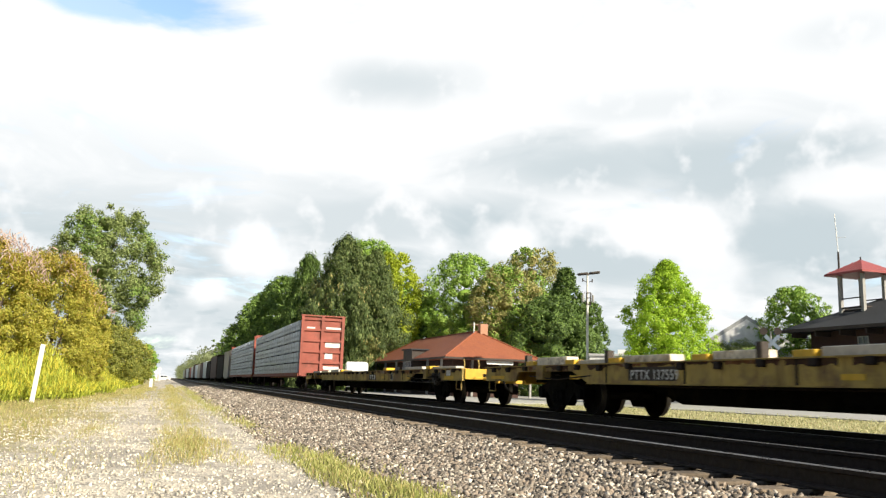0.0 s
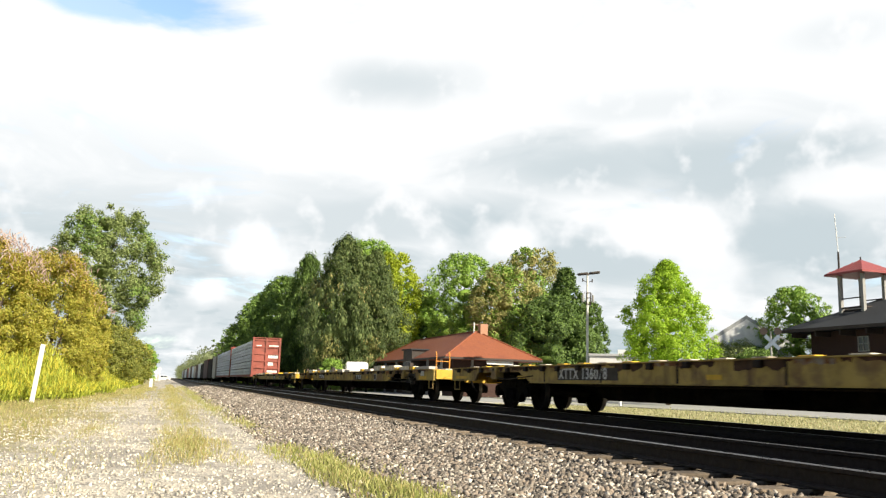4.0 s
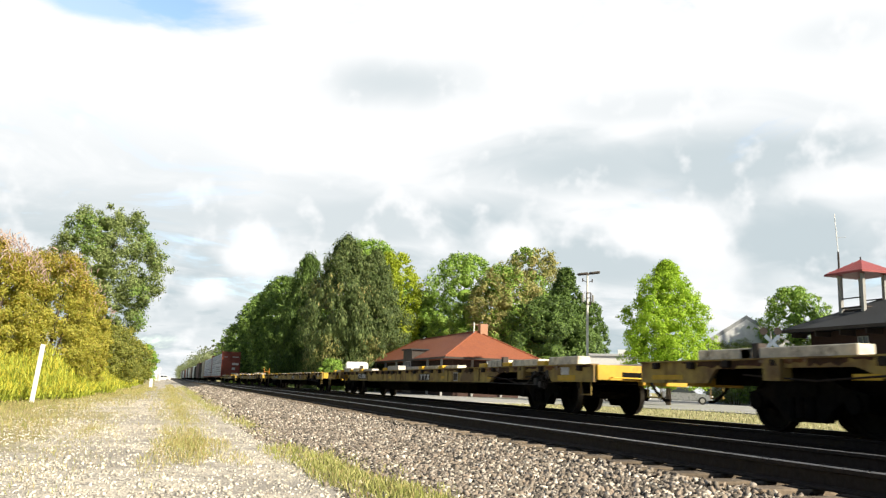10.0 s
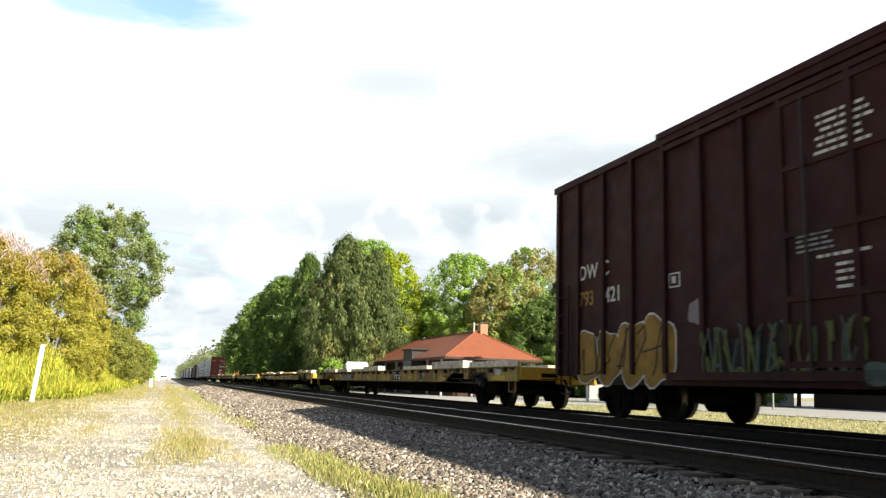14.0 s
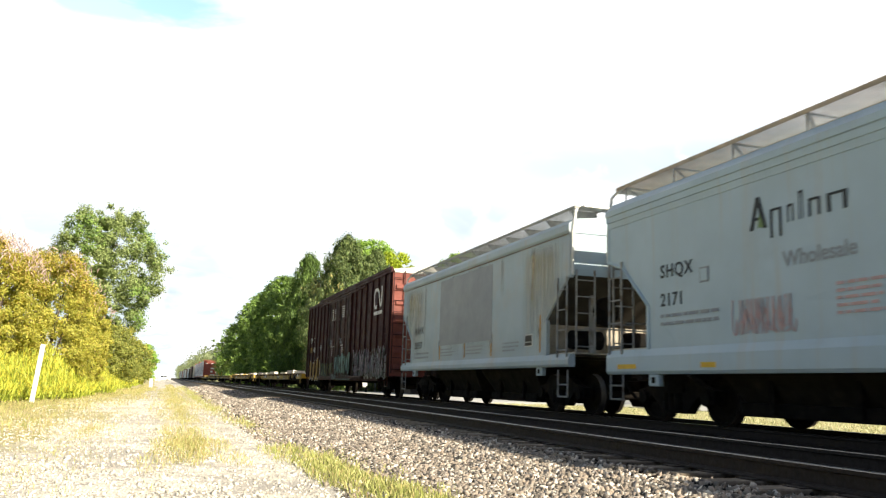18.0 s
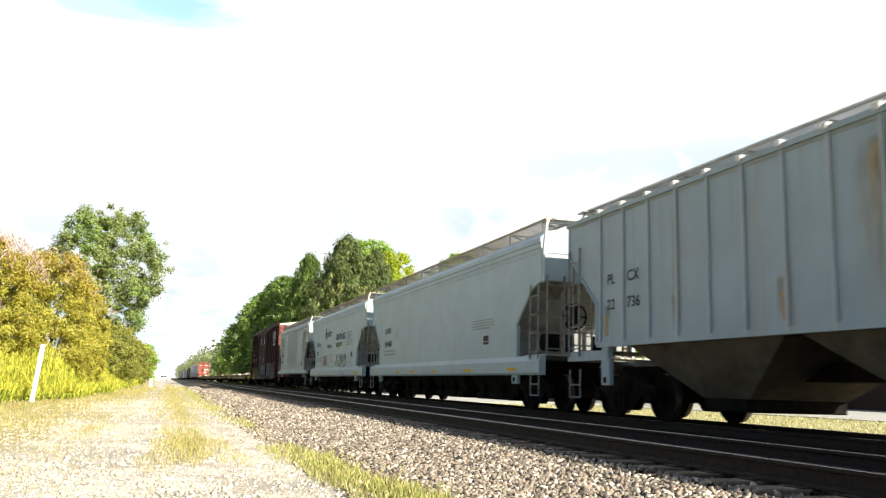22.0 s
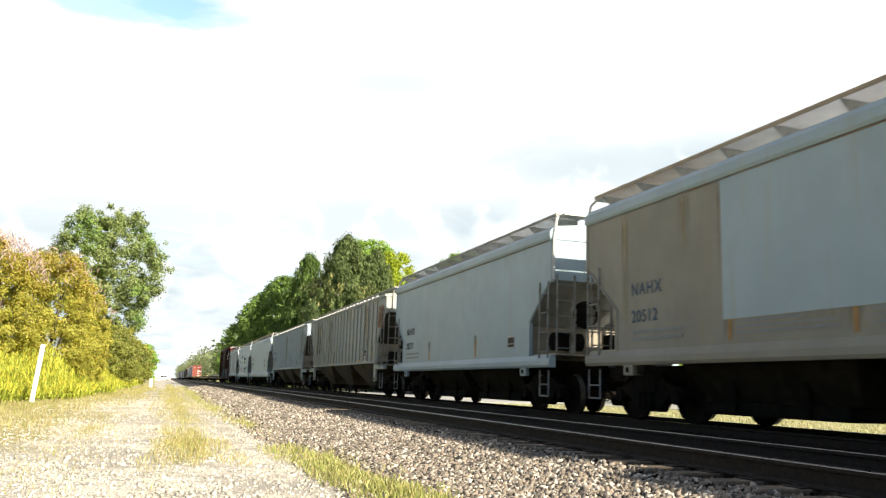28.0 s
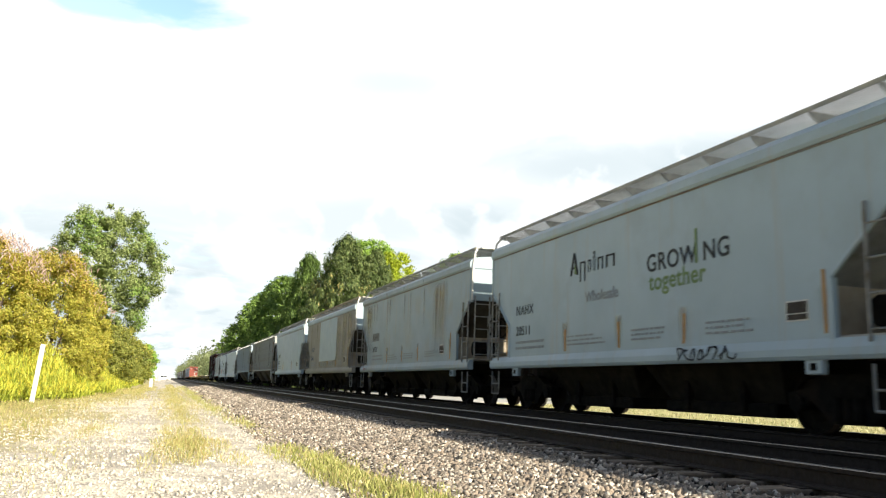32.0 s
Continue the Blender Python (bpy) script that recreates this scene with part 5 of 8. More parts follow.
# --- lumber car: two red bulkheads, a red centre beam, wrapped lumber stacked on both sides
def lumber_car(lead, trail):
    half, mid = (lead - trail) / 2, (lead + trail) / 2
    car = begin("lumber_car", mid, "red centre-beam flatcar stacked with white-wrapped lumber", "lumber cars of the train")
    part("deck", boxed((-1.45, 1.45, -half, half, 0.85, 1.05)), M["red_car"], car)
    part("centre_beam", boxed((-0.12, 0.12, -half + 0.2, half - 0.2, 1.05, 4.5)), M["red_car"], car)
    for s in (-1, 1):
        b = empty("bulkhead")
        b.parent = car
        e = s * (half - 0.12)
        part("plate", boxed((-1.36, 1.36, e - 0.05, e + 0.05, 1.0, 4.6)), M["red_car"], b)
        f = s * (half - 0.02)
        for x in (-1.29, -0.02, 1.29):
            part("stiffener", boxed((x - 0.09, x + 0.09, f - 0.07, f + 0.07, 0.9, 4.62)), M["red_car"], b)
        for k in range(6):
            z = 1.05 + k * 0.68
            part("crossbar", boxed((-1.22, 1.22, f - 0.05, f + 0.05, z - 0.07, z + 0.07)), M["red_car"], b)
        part("top_bar", boxed((-1.4, 1.4, f - 0.08, f + 0.08, 4.625, 4.70)), M["red_car"], b)
        if s < 0:
            for k, (x, w, z, h) in enumerate(((0.7, 1.0, 3.85, 0.24), (0.7, 1.0, 2.9, 0.42), (0.45, 0.5, 2.15, 0.36), (-0.75, 0.5, 3.85, 0.18), (0.65, 1.0, 1.4, 0.2))):
                part("stencil", boxed((x - w / 2, x + w / 2, e - 0.062, e - 0.052, z - h / 2, z + h / 2)), M["lettering"], b)
    def pack_shape():
        bm = soften(boxed((-0.62, 0.62, -1.83, 1.83, 0, 0.60)), 0.02)
        for y in (-1.2, 0.0, 1.2):
            box(bm, -0.632, 0.632, y - 0.025, y + 0.025, -0.002, 0.612, 1)
        for k in range(8):
            box(bm, -0.628, -0.615, -1.7 + k * 0.44, -1.7 + k * 0.44 + 0.2, 0.2, 0.34, 1)
        return bm
    pack = shared("lumber_pack", pack_shape, [M["wrap"], M["wrap_print"]])
    n = int((2 * half - 0.6) / 3.72)
    for side in (-1, 1):
        for j in range(n):
            for k in range(5):
                y = -half + 0.4 + 1.85 + j * (2 * half - 0.8) / n
                put("lumber_pack", pack, car, pose(side * 0.8, y, 1.06 + k * 0.675))
                if k and side < 0:
                    put("dunnage", shared("dunnage", lambda: boxed((-0.6, 0.6, -0.05, 0.05, 0, 0.06)), M["dark_trim"]), car, pose(side * 0.8, y + 0.9, 1.0 + k * 0.675))
    for s in (-1, 1):
        add_truck(car, s * (half - 2.0), None)
    add_ends(car, half, None)


def grating_material(name, colour):
    """Steel grating: bars with holes between them."""
    m = material(name, colour, 0.7, 0.1, scale=3, vary=0.2, bump=0)
    nt = m.node_tree
    N, L = nt.nodes.new, nt.links.new
    xyz = N("ShaderNodeSeparateXYZ")
    L(N("ShaderNodeTexCoord").outputs["Object"], xyz.inputs[0])
    hole = None
    for k, size in ((0, 22.0), (1, 18.0)):
        a = N("ShaderNodeMath")
        a.operation = "MULTIPLY"
        a.inputs[1].default_value = size
        L(xyz.outputs[k], a.inputs[0])
        b = N("ShaderNodeMath")
        b.operation = "FRACT"
        L(a.outputs[0], b.inputs[0])
        c = N("ShaderNodeMath")
        c.operation = "GREATER_THAN"
        c.inputs[1].default_value = 0.40
        L(b.outputs[0], c.inputs[0])
        if hole is None:
            hole = c.outputs[0]
        else:
            d = N("ShaderNodeMath")
            d.operation = "MULTIPLY"
            L(hole, d.inputs[0])
            L(c.outputs[0], d.inputs[1])
            hole = d.outputs[0]
    mx = N("ShaderNodeMixShader")
    L(hole, mx.inputs[0])
    L(nt.nodes["Principled BSDF"].outputs[0], mx.inputs[1])
    L(N("ShaderNodeBsdfTransparent").outputs[0], mx.inputs[2])
    L(mx.outputs[0], nt.nodes["Material Output"].inputs[0])
    return m


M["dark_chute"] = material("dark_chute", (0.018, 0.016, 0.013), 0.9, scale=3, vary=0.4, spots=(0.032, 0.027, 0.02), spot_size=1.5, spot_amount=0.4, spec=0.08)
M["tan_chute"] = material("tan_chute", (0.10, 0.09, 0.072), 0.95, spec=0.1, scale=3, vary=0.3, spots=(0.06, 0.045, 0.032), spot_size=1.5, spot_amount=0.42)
M["ladder_steel"] = material("ladder_steel", (0.26, 0.265, 0.26), 0.7, scale=4, vary=0.25, spots=(0.13, 0.09, 0.06), spot_size=3, spot_amount=0.42)
M["rusty_rib"] = material("rusty_rib", (0.40, 0.415, 0.405), 0.8, scale=2, vary=0.2, spots=(0.33, 0.24, 0.15), spot_size=1.6, spot_amount=0.4)
M["bracket_steel"] = material("bracket_steel", (0.34, 0.355, 0.36), 0.75, scale=3, vary=0.25, spots=(0.13, 0.09, 0.06), spot_size=2, spot_amount=0.4)
# dirty grey with the overhang's shade painted in, for the white cars
M["pale_shade_grime"] = material("pale_shade_grime", (0.24, 0.255, 0.26), 0.8, scale=2, vary=0.25, spots=(0.16, 0.155, 0.14), spot_size=1.4, spot_amount=0.42, bump=0.1)
M["pale_rib"] = material("pale_rib", (0.42, 0.48, 0.53), 0.6, scale=2, vary=0.1, spots=(0.42, 0.45, 0.46), spot_size=1.6, spot_amount=0.36)
M["rust_dark"] = material("rust_dark", (0.075, 0.04, 0.022), 0.9, scale=5, vary=0.4, bump=0.2)
M["eave_band"] = material("eave_band", (0.33, 0.375, 0.395), 0.7, scale=1.0, vary=0.12, spots=(0.36, 0.36, 0.33), spot_size=0.9, spot_amount=0.38, bump=0.05)
M["rust_brown"] = material("rust_brown", (0.22, 0.10, 0.04), 0.85, scale=5, vary=0.35, bump=0.2, spots=(0.36, 0.33, 0.28), spot_size=3, spot_amount=0.44)
M["grating"] = grating_material("grating", (0.40, 0.40, 0.37))
M["tan_grating"] = grating_material("tan_grating", (0.47, 0.40, 0.31))
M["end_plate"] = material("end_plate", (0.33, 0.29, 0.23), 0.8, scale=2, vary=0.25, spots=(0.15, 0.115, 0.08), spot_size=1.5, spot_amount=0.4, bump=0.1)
# grey holds the eave's shade, the brown spots are dirt
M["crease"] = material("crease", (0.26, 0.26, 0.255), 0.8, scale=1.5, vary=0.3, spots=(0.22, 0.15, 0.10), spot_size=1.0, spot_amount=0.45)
M["rail_white"] = material("rail_white", (0.68, 0.68, 0.65), 0.6, scale=4, vary=0.1, bump=0.05)
# boxcar ends: a brighter red than the sides
M["end_red"] = material("end_red", (0.20, 0.06, 0.045), 0.75, scale=1.5, vary=0.2, spots=(0.11, 0.04, 0.035), spot_size=1.4, spot_amount=0.42, bump=0.1)
M["black_paint"] = material("black_paint", (0.012, 0.012, 0.013), 0.7, scale=4, vary=0.3, bump=0)
M["sprayed_teal"] = material("sprayed_teal", (0.10, 0.22, 0.22), 0.7, scale=3, vary=0.3, bump=0, spots=(0.05, 0.09, 0.09), spot_size=2.5, spot_amount=0.45)


def stain_material(name, colour, strength):
    """A rust run that fades towards its edges and its lower end."""
    m = material(name, colour, 0.8, scale=4, vary=0.3, bump=0)
    nt = m.node_tree
    N, L = nt.nodes.new, nt.links.new

    def maths(op, a, b):
        n = N("ShaderNodeMath")
        n.operation, n.use_clamp = op, True
        for k, v in enumerate((a, b)):
            if isinstance(v, (int, float)):
                n.inputs[k].default_value = v
            else:
                L(v, n.inputs[k])
        return n.outputs[0]

    tc = N("ShaderNodeTexCoord")
    xyz = N("ShaderNodeSeparateXYZ")
    L(tc.outputs["Generated"], xyz.inputs[0])
    g, h = xyz.outputs[1], xyz.outputs[2]
    mp = N("ShaderNodeMapping")
    mp.inputs["Scale"].default_value = (1, 14, 1.3)
    L(tc.outputs["Object"], mp.inputs[0])
    ns = N("ShaderNodeTexNoise")
    ns.inputs["Scale"].default_value, ns.inputs["Detail"].default_value = 1.0, 5
    L(mp.outputs[0], ns.inputs[0])
    side = maths("MULTIPLY", maths("MULTIPLY", g, maths("SUBTRACT", 1.0, g)), 4.0)
    fade = maths("MULTIPLY", maths("MULTIPLY", maths("POWER", h, 0.8), maths("MULTIPLY", maths("SUBTRACT", 1.0, h), 7.0)), maths("POWER", side, 1.2))
    run = maths("MULTIPLY", maths("SUBTRACT", ns.outputs[0], 0.25), 2.6)
    mx = N("ShaderNodeMixShader")
    L(maths("MULTIPLY", maths("MULTIPLY", fade, run), strength), mx.inputs[0])
    L(N("ShaderNodeBsdfTransparent").outputs[0], mx.inputs[1])
    L(nt.nodes["Principled BSDF"].outputs[0], mx.inputs[2])
    L(mx.outputs[0], nt.nodes["Material Output"].inputs[0])
    return m


M["rust_run"] = stain_material("rust_run", (0.54, 0.38, 0.18), 0.38)
M["tan_run"] = stain_material("tan_run", (0.52, 0.44, 0.29), 0.5)
M["edge_rust"] = material("edge_rust", (0.085, 0.04, 0.028), 0.9, scale=6, vary=0.4, spots=(0.15, 0.075, 0.045), spot_size=4, spot_amount=0.42, bump=0.2)
M["dark_patch"] = material("dark_patch", (0.15, 0.165, 0.19), 0.65, scale=2, vary=0.12, bump=0.03)
# dirt with the overhang's shade painted in, for slope undersides
M["shade_grime"] = material("shade_grime", (0.055, 0.05, 0.042), 0.9, scale=2, vary=0.35, spots=(0.04, 0.034, 0.028), spot_size=1.4, spot_amount=0.48, bump=0.1, spec=0.1)
M["dusty_steel"] = material("dusty_steel", (0.085, 0.08, 0.072), 0.9, scale=3, vary=0.3, spots=(0.14, 0.12, 0.095), spot_size=1.5, spot_amount=0.4)

flatcar(47.6, 21.12, 1, "worn yellow flatcar with wooden risers on its deck", riser="low", stakes="yellow")
flatcar(19.34, -7.08, 2, "worn yellow flatcar with white risers and orange end stakes", "PTTX 137559", "white", "orange", (6.75, 8.15), 0.225)
flatcar(-8.79, -35.23, 3, "worn yellow flatcar with a bare deck", "XTTX 136078", "", "", (6.6, 9.0), 0.3)
flatcar(-36.94, -63.84, 4, "worn yellow flatcar with white risers and yellow blocks", "PTTX", "white", "", (6.7, 8.3), 0.235)
flatcar(-65.5, -92.1, 5, "rusty yellow flatcar with rows of grey timber", "TTX 136328", "wood", "", (6.9, 9.3), 0.3)

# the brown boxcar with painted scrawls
brown, b_half = boxcar(-94.05, -112.68, "dark red-brown boxcar with faded scrawled paint along its sills", "brown_car", top=4.7, roof=M["galvanised"], end_coat="end_red")

SMOOTH = [(-114.61, -127.00, "dusty white covered hopper car with a grey patch", "grey_car"),
          (-128.52, -141.38, "white covered hopper car with dark lettering and scrawls", "white_car"),
          (-142.75, -158.29, "long plain white covered hopper car", "white_car"),
          (-195.92, -208.44, "plain white covered hopper car", "white_car"),
          (-210.02, -222.65, "tan covered hopper car with a large white patch", "tan_car"),
          (-224.23, -237.08, "white covered hopper car streaked with rust", "rusty_white_car"),
          (-238.67, -250.85, "white covered hopper car with dark and green lettering", "white_car"),
          (-252.35, -265.10, "plain white covered hopper car", "white_car")]
board_x = -1.5395
c4 = CARS[3][0]
bm = bmesh.new()
for k in range(4):
    y = (-36.94 + 63.84) / 2 - 7.52 - 0.165 * k
    box(bm, board_x - 0.004, board_x, y - 0.12, y, 0.72, 0.885)
part("number_bars", bm, M["lettering"], c4)
HOP = [hopper(a, b, c, d, roof_mat=M["white_car"] if d == "tan_car" else None, eave="stepped" if k in (1, 2) else "plain",
              mesh="tan_grating" if k in (1, 2, 4) else "grating") for k, (a, b, c, d) in enumerate(SMOOTH)]
RIB = [hopper(-159.57, -176.07, "blue-grey covered hopper car with ribbed sides", "blue_grey_car", "ribbed"),
       hopper(-177.69, -194.39, "beige covered hopper car with rust-stained ribbed sides", "beige_car", "ribbed")]

def scrawl(car, name, y0, y1, z0, z1, mat, seed, strokes=9, x=-1.56, width=0.02, label=""):
    """Loose hand-drawn strokes that spell nothing."""
    rng = random.Random(seed)
    bm = bmesh.new()
    for k in range(strokes):
        cy = y0 + (y1 - y0) * (k + 0.5) / strokes
        w, h = abs(y1 - y0) / strokes, z1 - z0
        pts = []
        a = rng.uniform(0, 6)
        for q in range(8):
            u = q / 7
            pts.append((cy + w * (0.8 * math.sin(a + u * rng.uniform(3, 6)) * 0.6 + (u - 0.5) * 0.5), z0 + h * (0.5 + 0.48 * math.cos(a * 1.7 + u * rng.uniform(3.5, 6.5)))))
        for p_, q_ in zip(pts, pts[1:]):
            d = Vector((q_[0] - p_[0], q_[1] - p_[1]))
            if d.length < 1e-3:
                continue
            n_ = Vector((-d.y, d.x)).normalized() * width
            prism(bm, [(p_[0] + n_.x, p_[1] + n_.y), (p_[0] - n_.x, p_[1] - n_.y), (q_[0] - n_.x, q_[1] - n_.y), (q_[0] + n_.x, q_[1] + n_.y)], "x", x - 0.004 - 0.0003 * k, x)
    return part(name, bm, mat, car, label)


def paint_blobs(car, name, y0, y1, z0, z1, mat, seed, count, x, label="", grow=1.0):
    """Fat sprayed shapes side by side, each with an uneven outline."""
    rng = random.Random(seed)
    bm = bmesh.new()
    for k in range(count):
        cy = y0 + (y1 - y0) * (k + 0.5) / count
        w = abs(y1 - y0) / count * rng.uniform(0.40, 0.6)
        zt = z1 - (z1 - z0) * rng.uniform(0, 0.2)
        cz, h = (z0 + zt) / 2, (zt - z0) / 2
        n = 28
        ring = []
        f1, f2 = rng.uniform(0, 6), rng.uniform(0, 6)
        for q in range(n):
            a = 2 * math.pi * q / n
            c_, s_ = math.cos(a), math.sin(a)
            e = (abs(c_) ** 3.2 + abs(s_) ** 3.2) ** (-1 / 3.2) * (1 + 0.10 * math.sin(3 * a + f1) + 0.06 * math.sin(5 * a + f2)) * grow
            ring.append((cy + (w * e * c_ * 1.15), cz + h * e * s_ * 0.95))
        prism(bm, ring, "x", x - 0.004 - 0.0006 * k, x)
    return part(name, bm, mat, car, label)


def marks(car, half, top_line, number, at=1.45, z=2.15, size=0.31, mat=None):
    x = -1.556
    lettering(top_line, "reporting_mark", size, mat or M["dark_letter"], car, text_pose(x, half - at, z), 1.15)
    lettering(number, "car_number", size, mat or M["dark_letter"], car, text_pose(x, half - at, z - 0.47), 1.1)
    for k in range(2):
        words(car, half - at, half - at - 1.5, z - 0.66 - 0.13 * k, 0.055, M["patch_grey"], 3 + k)


def words(car, y0, y1, z, h, mat, seed, x=-1.556):
    """A line of small print that cannot be read: bars as long as words."""
    rng = random.Random(seed)
    bm = bmesh.new()
    y = y0
    while y > y1 + 0.05:
        w = min(rng.uniform(0.05, 0.26), y - y1)
        box(bm, x - 0.005, x, y - w, y, z, z + h)
        y -= w + rng.uniform(0.025, 0.055)
    return tagged(part("small_print", bm, mat, car), kind="stuff")


def print_block(car, y0, y1, z0, z1, rows, mat, seed, x=-1.556, centred=False):
    """Several lines of such small print."""
    rng = random.Random(seed)
    step = (z1 - z0) / rows
    for k in range(rows):
        a, b = (rng.uniform(0, 0.22), rng.uniform(0, 0.22)) if centred else (0.0, rng.uniform(0, 0.3))
        words(car, y0 - (y0 - y1) * a, y1 + (y0 - y1) * b, z1 - step * (k + 1), step * 0.44, mat, seed * 7 + k, x)


def split_marks(car, half, top, low, at, z, size, mat, gap=0.71):
    """Lettering in two groups, either side of a rib."""
    for text, zz in ((top, z), (low, z - 0.47)):
        for k in (0, 1):
            lettering(text[k], "reporting_mark" if zz == z else "car_number", size, mat, car, text_pose(-1.556, half - at - k * gap, zz), 1.05)


def rust_marks(car, half, places, seed=0, z=1.27, tall=0.0):
    rng = random.Random(seed)
    for y in places:
        slant, w, h_ = rng.uniform(-0.03, 0.03), rng.uniform(0.05, 0.08), tall or rng.uniform(0.3, 0.48)
        bm = bmesh.new()
        prism(bm, [(half - y, z), (half - y - w, z), (half - y - w + slant, z + h_), (half - y + slant, z + h_)], "x", -1.557, -1.551)
        part("rust_streak", bm, M["rust_patch"], car)
        panel(car, "rust_streak", half - y - 0.16, half - y + 0.12, z, z + 0.6, M["rust_run"], -1.5505, 0.004)


def rust_runs(car, half, seed, count=8, top=3.66, x=-1.551, first=0.6):
    """Long rust and dust runs down the side from the roof's edge."""
    rng = random.Random(seed)
    for k in range(count):
        y = half - first - (2 * half - 2 * first) * (k + rng.uniform(0.1, 0.9)) / count
        w, h = rng.uniform(0.14, 0.38), rng.uniform(0.7, 2.4)
        panel(car, "rust_streak", y - w / 2, y + w / 2, top - h, top, M["rust_run"] if rng.random() < 0.55 else M["tan_run"], x - 0.0012 * (k % 3), 0.004)
        if rng.random() < 0.6:
            w = rng.uniform(0.8, 1.8)
            panel(car, "dust_stain", y - w, y + w * 0.4, 1.3, top, M["tan_run"], x + 0.0008, 0.003)


def slogan(car, half, on=0.0):
    """The owner's mark as plain shapes, and its slogan."""
    x = -1.556
    half = half + on
    bm = bmesh.new()
    y = half - 4.35
    for k, (w, z0, z1) in enumerate(((0.30, 2.78, 3.24), (0.24, 2.62, 3.02), (0.12, 2.78, 3.02), (0.08, 2.78, 3.16), (0.22, 2.78, 3.02), (0.36, 2.78, 3.02))):
        for q in (0, 1):
            yy = y - q * w * 0.72
            if k == 0:
                prism(bm, [(yy + 0.03 - q * 0.06, z0), (yy - 0.05 - q * 0.06, z0), (y - w * 0.62, z1), (y - w * 0.38, z1)], "x", x - 0.004 - q * 0.001, x)
            else:
                box(bm, x - 0.004, x, yy - w * 0.17, yy, z0, z1)
        if k == 0:
            box(bm, x - 0.004, x, y - w * 0.8, y - w * 0.15, 2.91, 2.95)
        else:
            box(bm, x - 0.004, x, y - w * 0.9, y, z1 - 0.035, z1)
        y -= w + 0.09
    part("owner_mark", bm, M["dark_letter"], car)
    bm = bmesh.new()
    prism(bm, [(half - 4.50, 2.80), (half - 4.62, 2.80), (half - 4.53, 3.0)], "x", x - 0.007, x - 0.001)
    part("leaf_mark", bm, M["green_letter"], car)
    lettering("Wholesale", "lettering", 0.29, M["patch_grey"], car, text_pose(x, half - 4.95, 2.2), 1.0)
    lettering("GROW NG", "lettering", 0.42, M["dark_letter"], car, text_pose(x, half - 7.13, 2.52), 1.08)
    part("letter_stem", boxed((x - 0.004, x, half - 8.55, half - 8.49, 2.5, 3.05)), M["green_letter"], car)
    lettering("together", "lettering", 0.42, M["green_letter"], car, text_pose(x, half - 7.2, 2.2), 1.05)
    if on > 0.2:
        print_block(car, half - 9.7, half - 10.9, 2.2, 2.85, 7, M["patch_grey"], 8)


def plate(car, half, at, z=1.43, h=0.27):
    a, b = half - at, half - at - 0.4
    panel(car, "data_plate", a, b, z, z + h, M["lettering"], -1.554)
    panel(car, "data_field", a - 0.025, b + 0.025, z + 0.105, z + h - 0.02, M["dark_trim"], -1.561)
    panel(car, "data_field", a - 0.025, b + 0.025, z + 0.02, z + 0.09, M["dark_trim"], -1.561)


def sill_patches(car, half, places, z=0.89):
    for y, w in places:
        panel(car, "yellow_stripe", half - y, half - y - w, z, z + 0.08, M["bright_yellow"], -1.601)


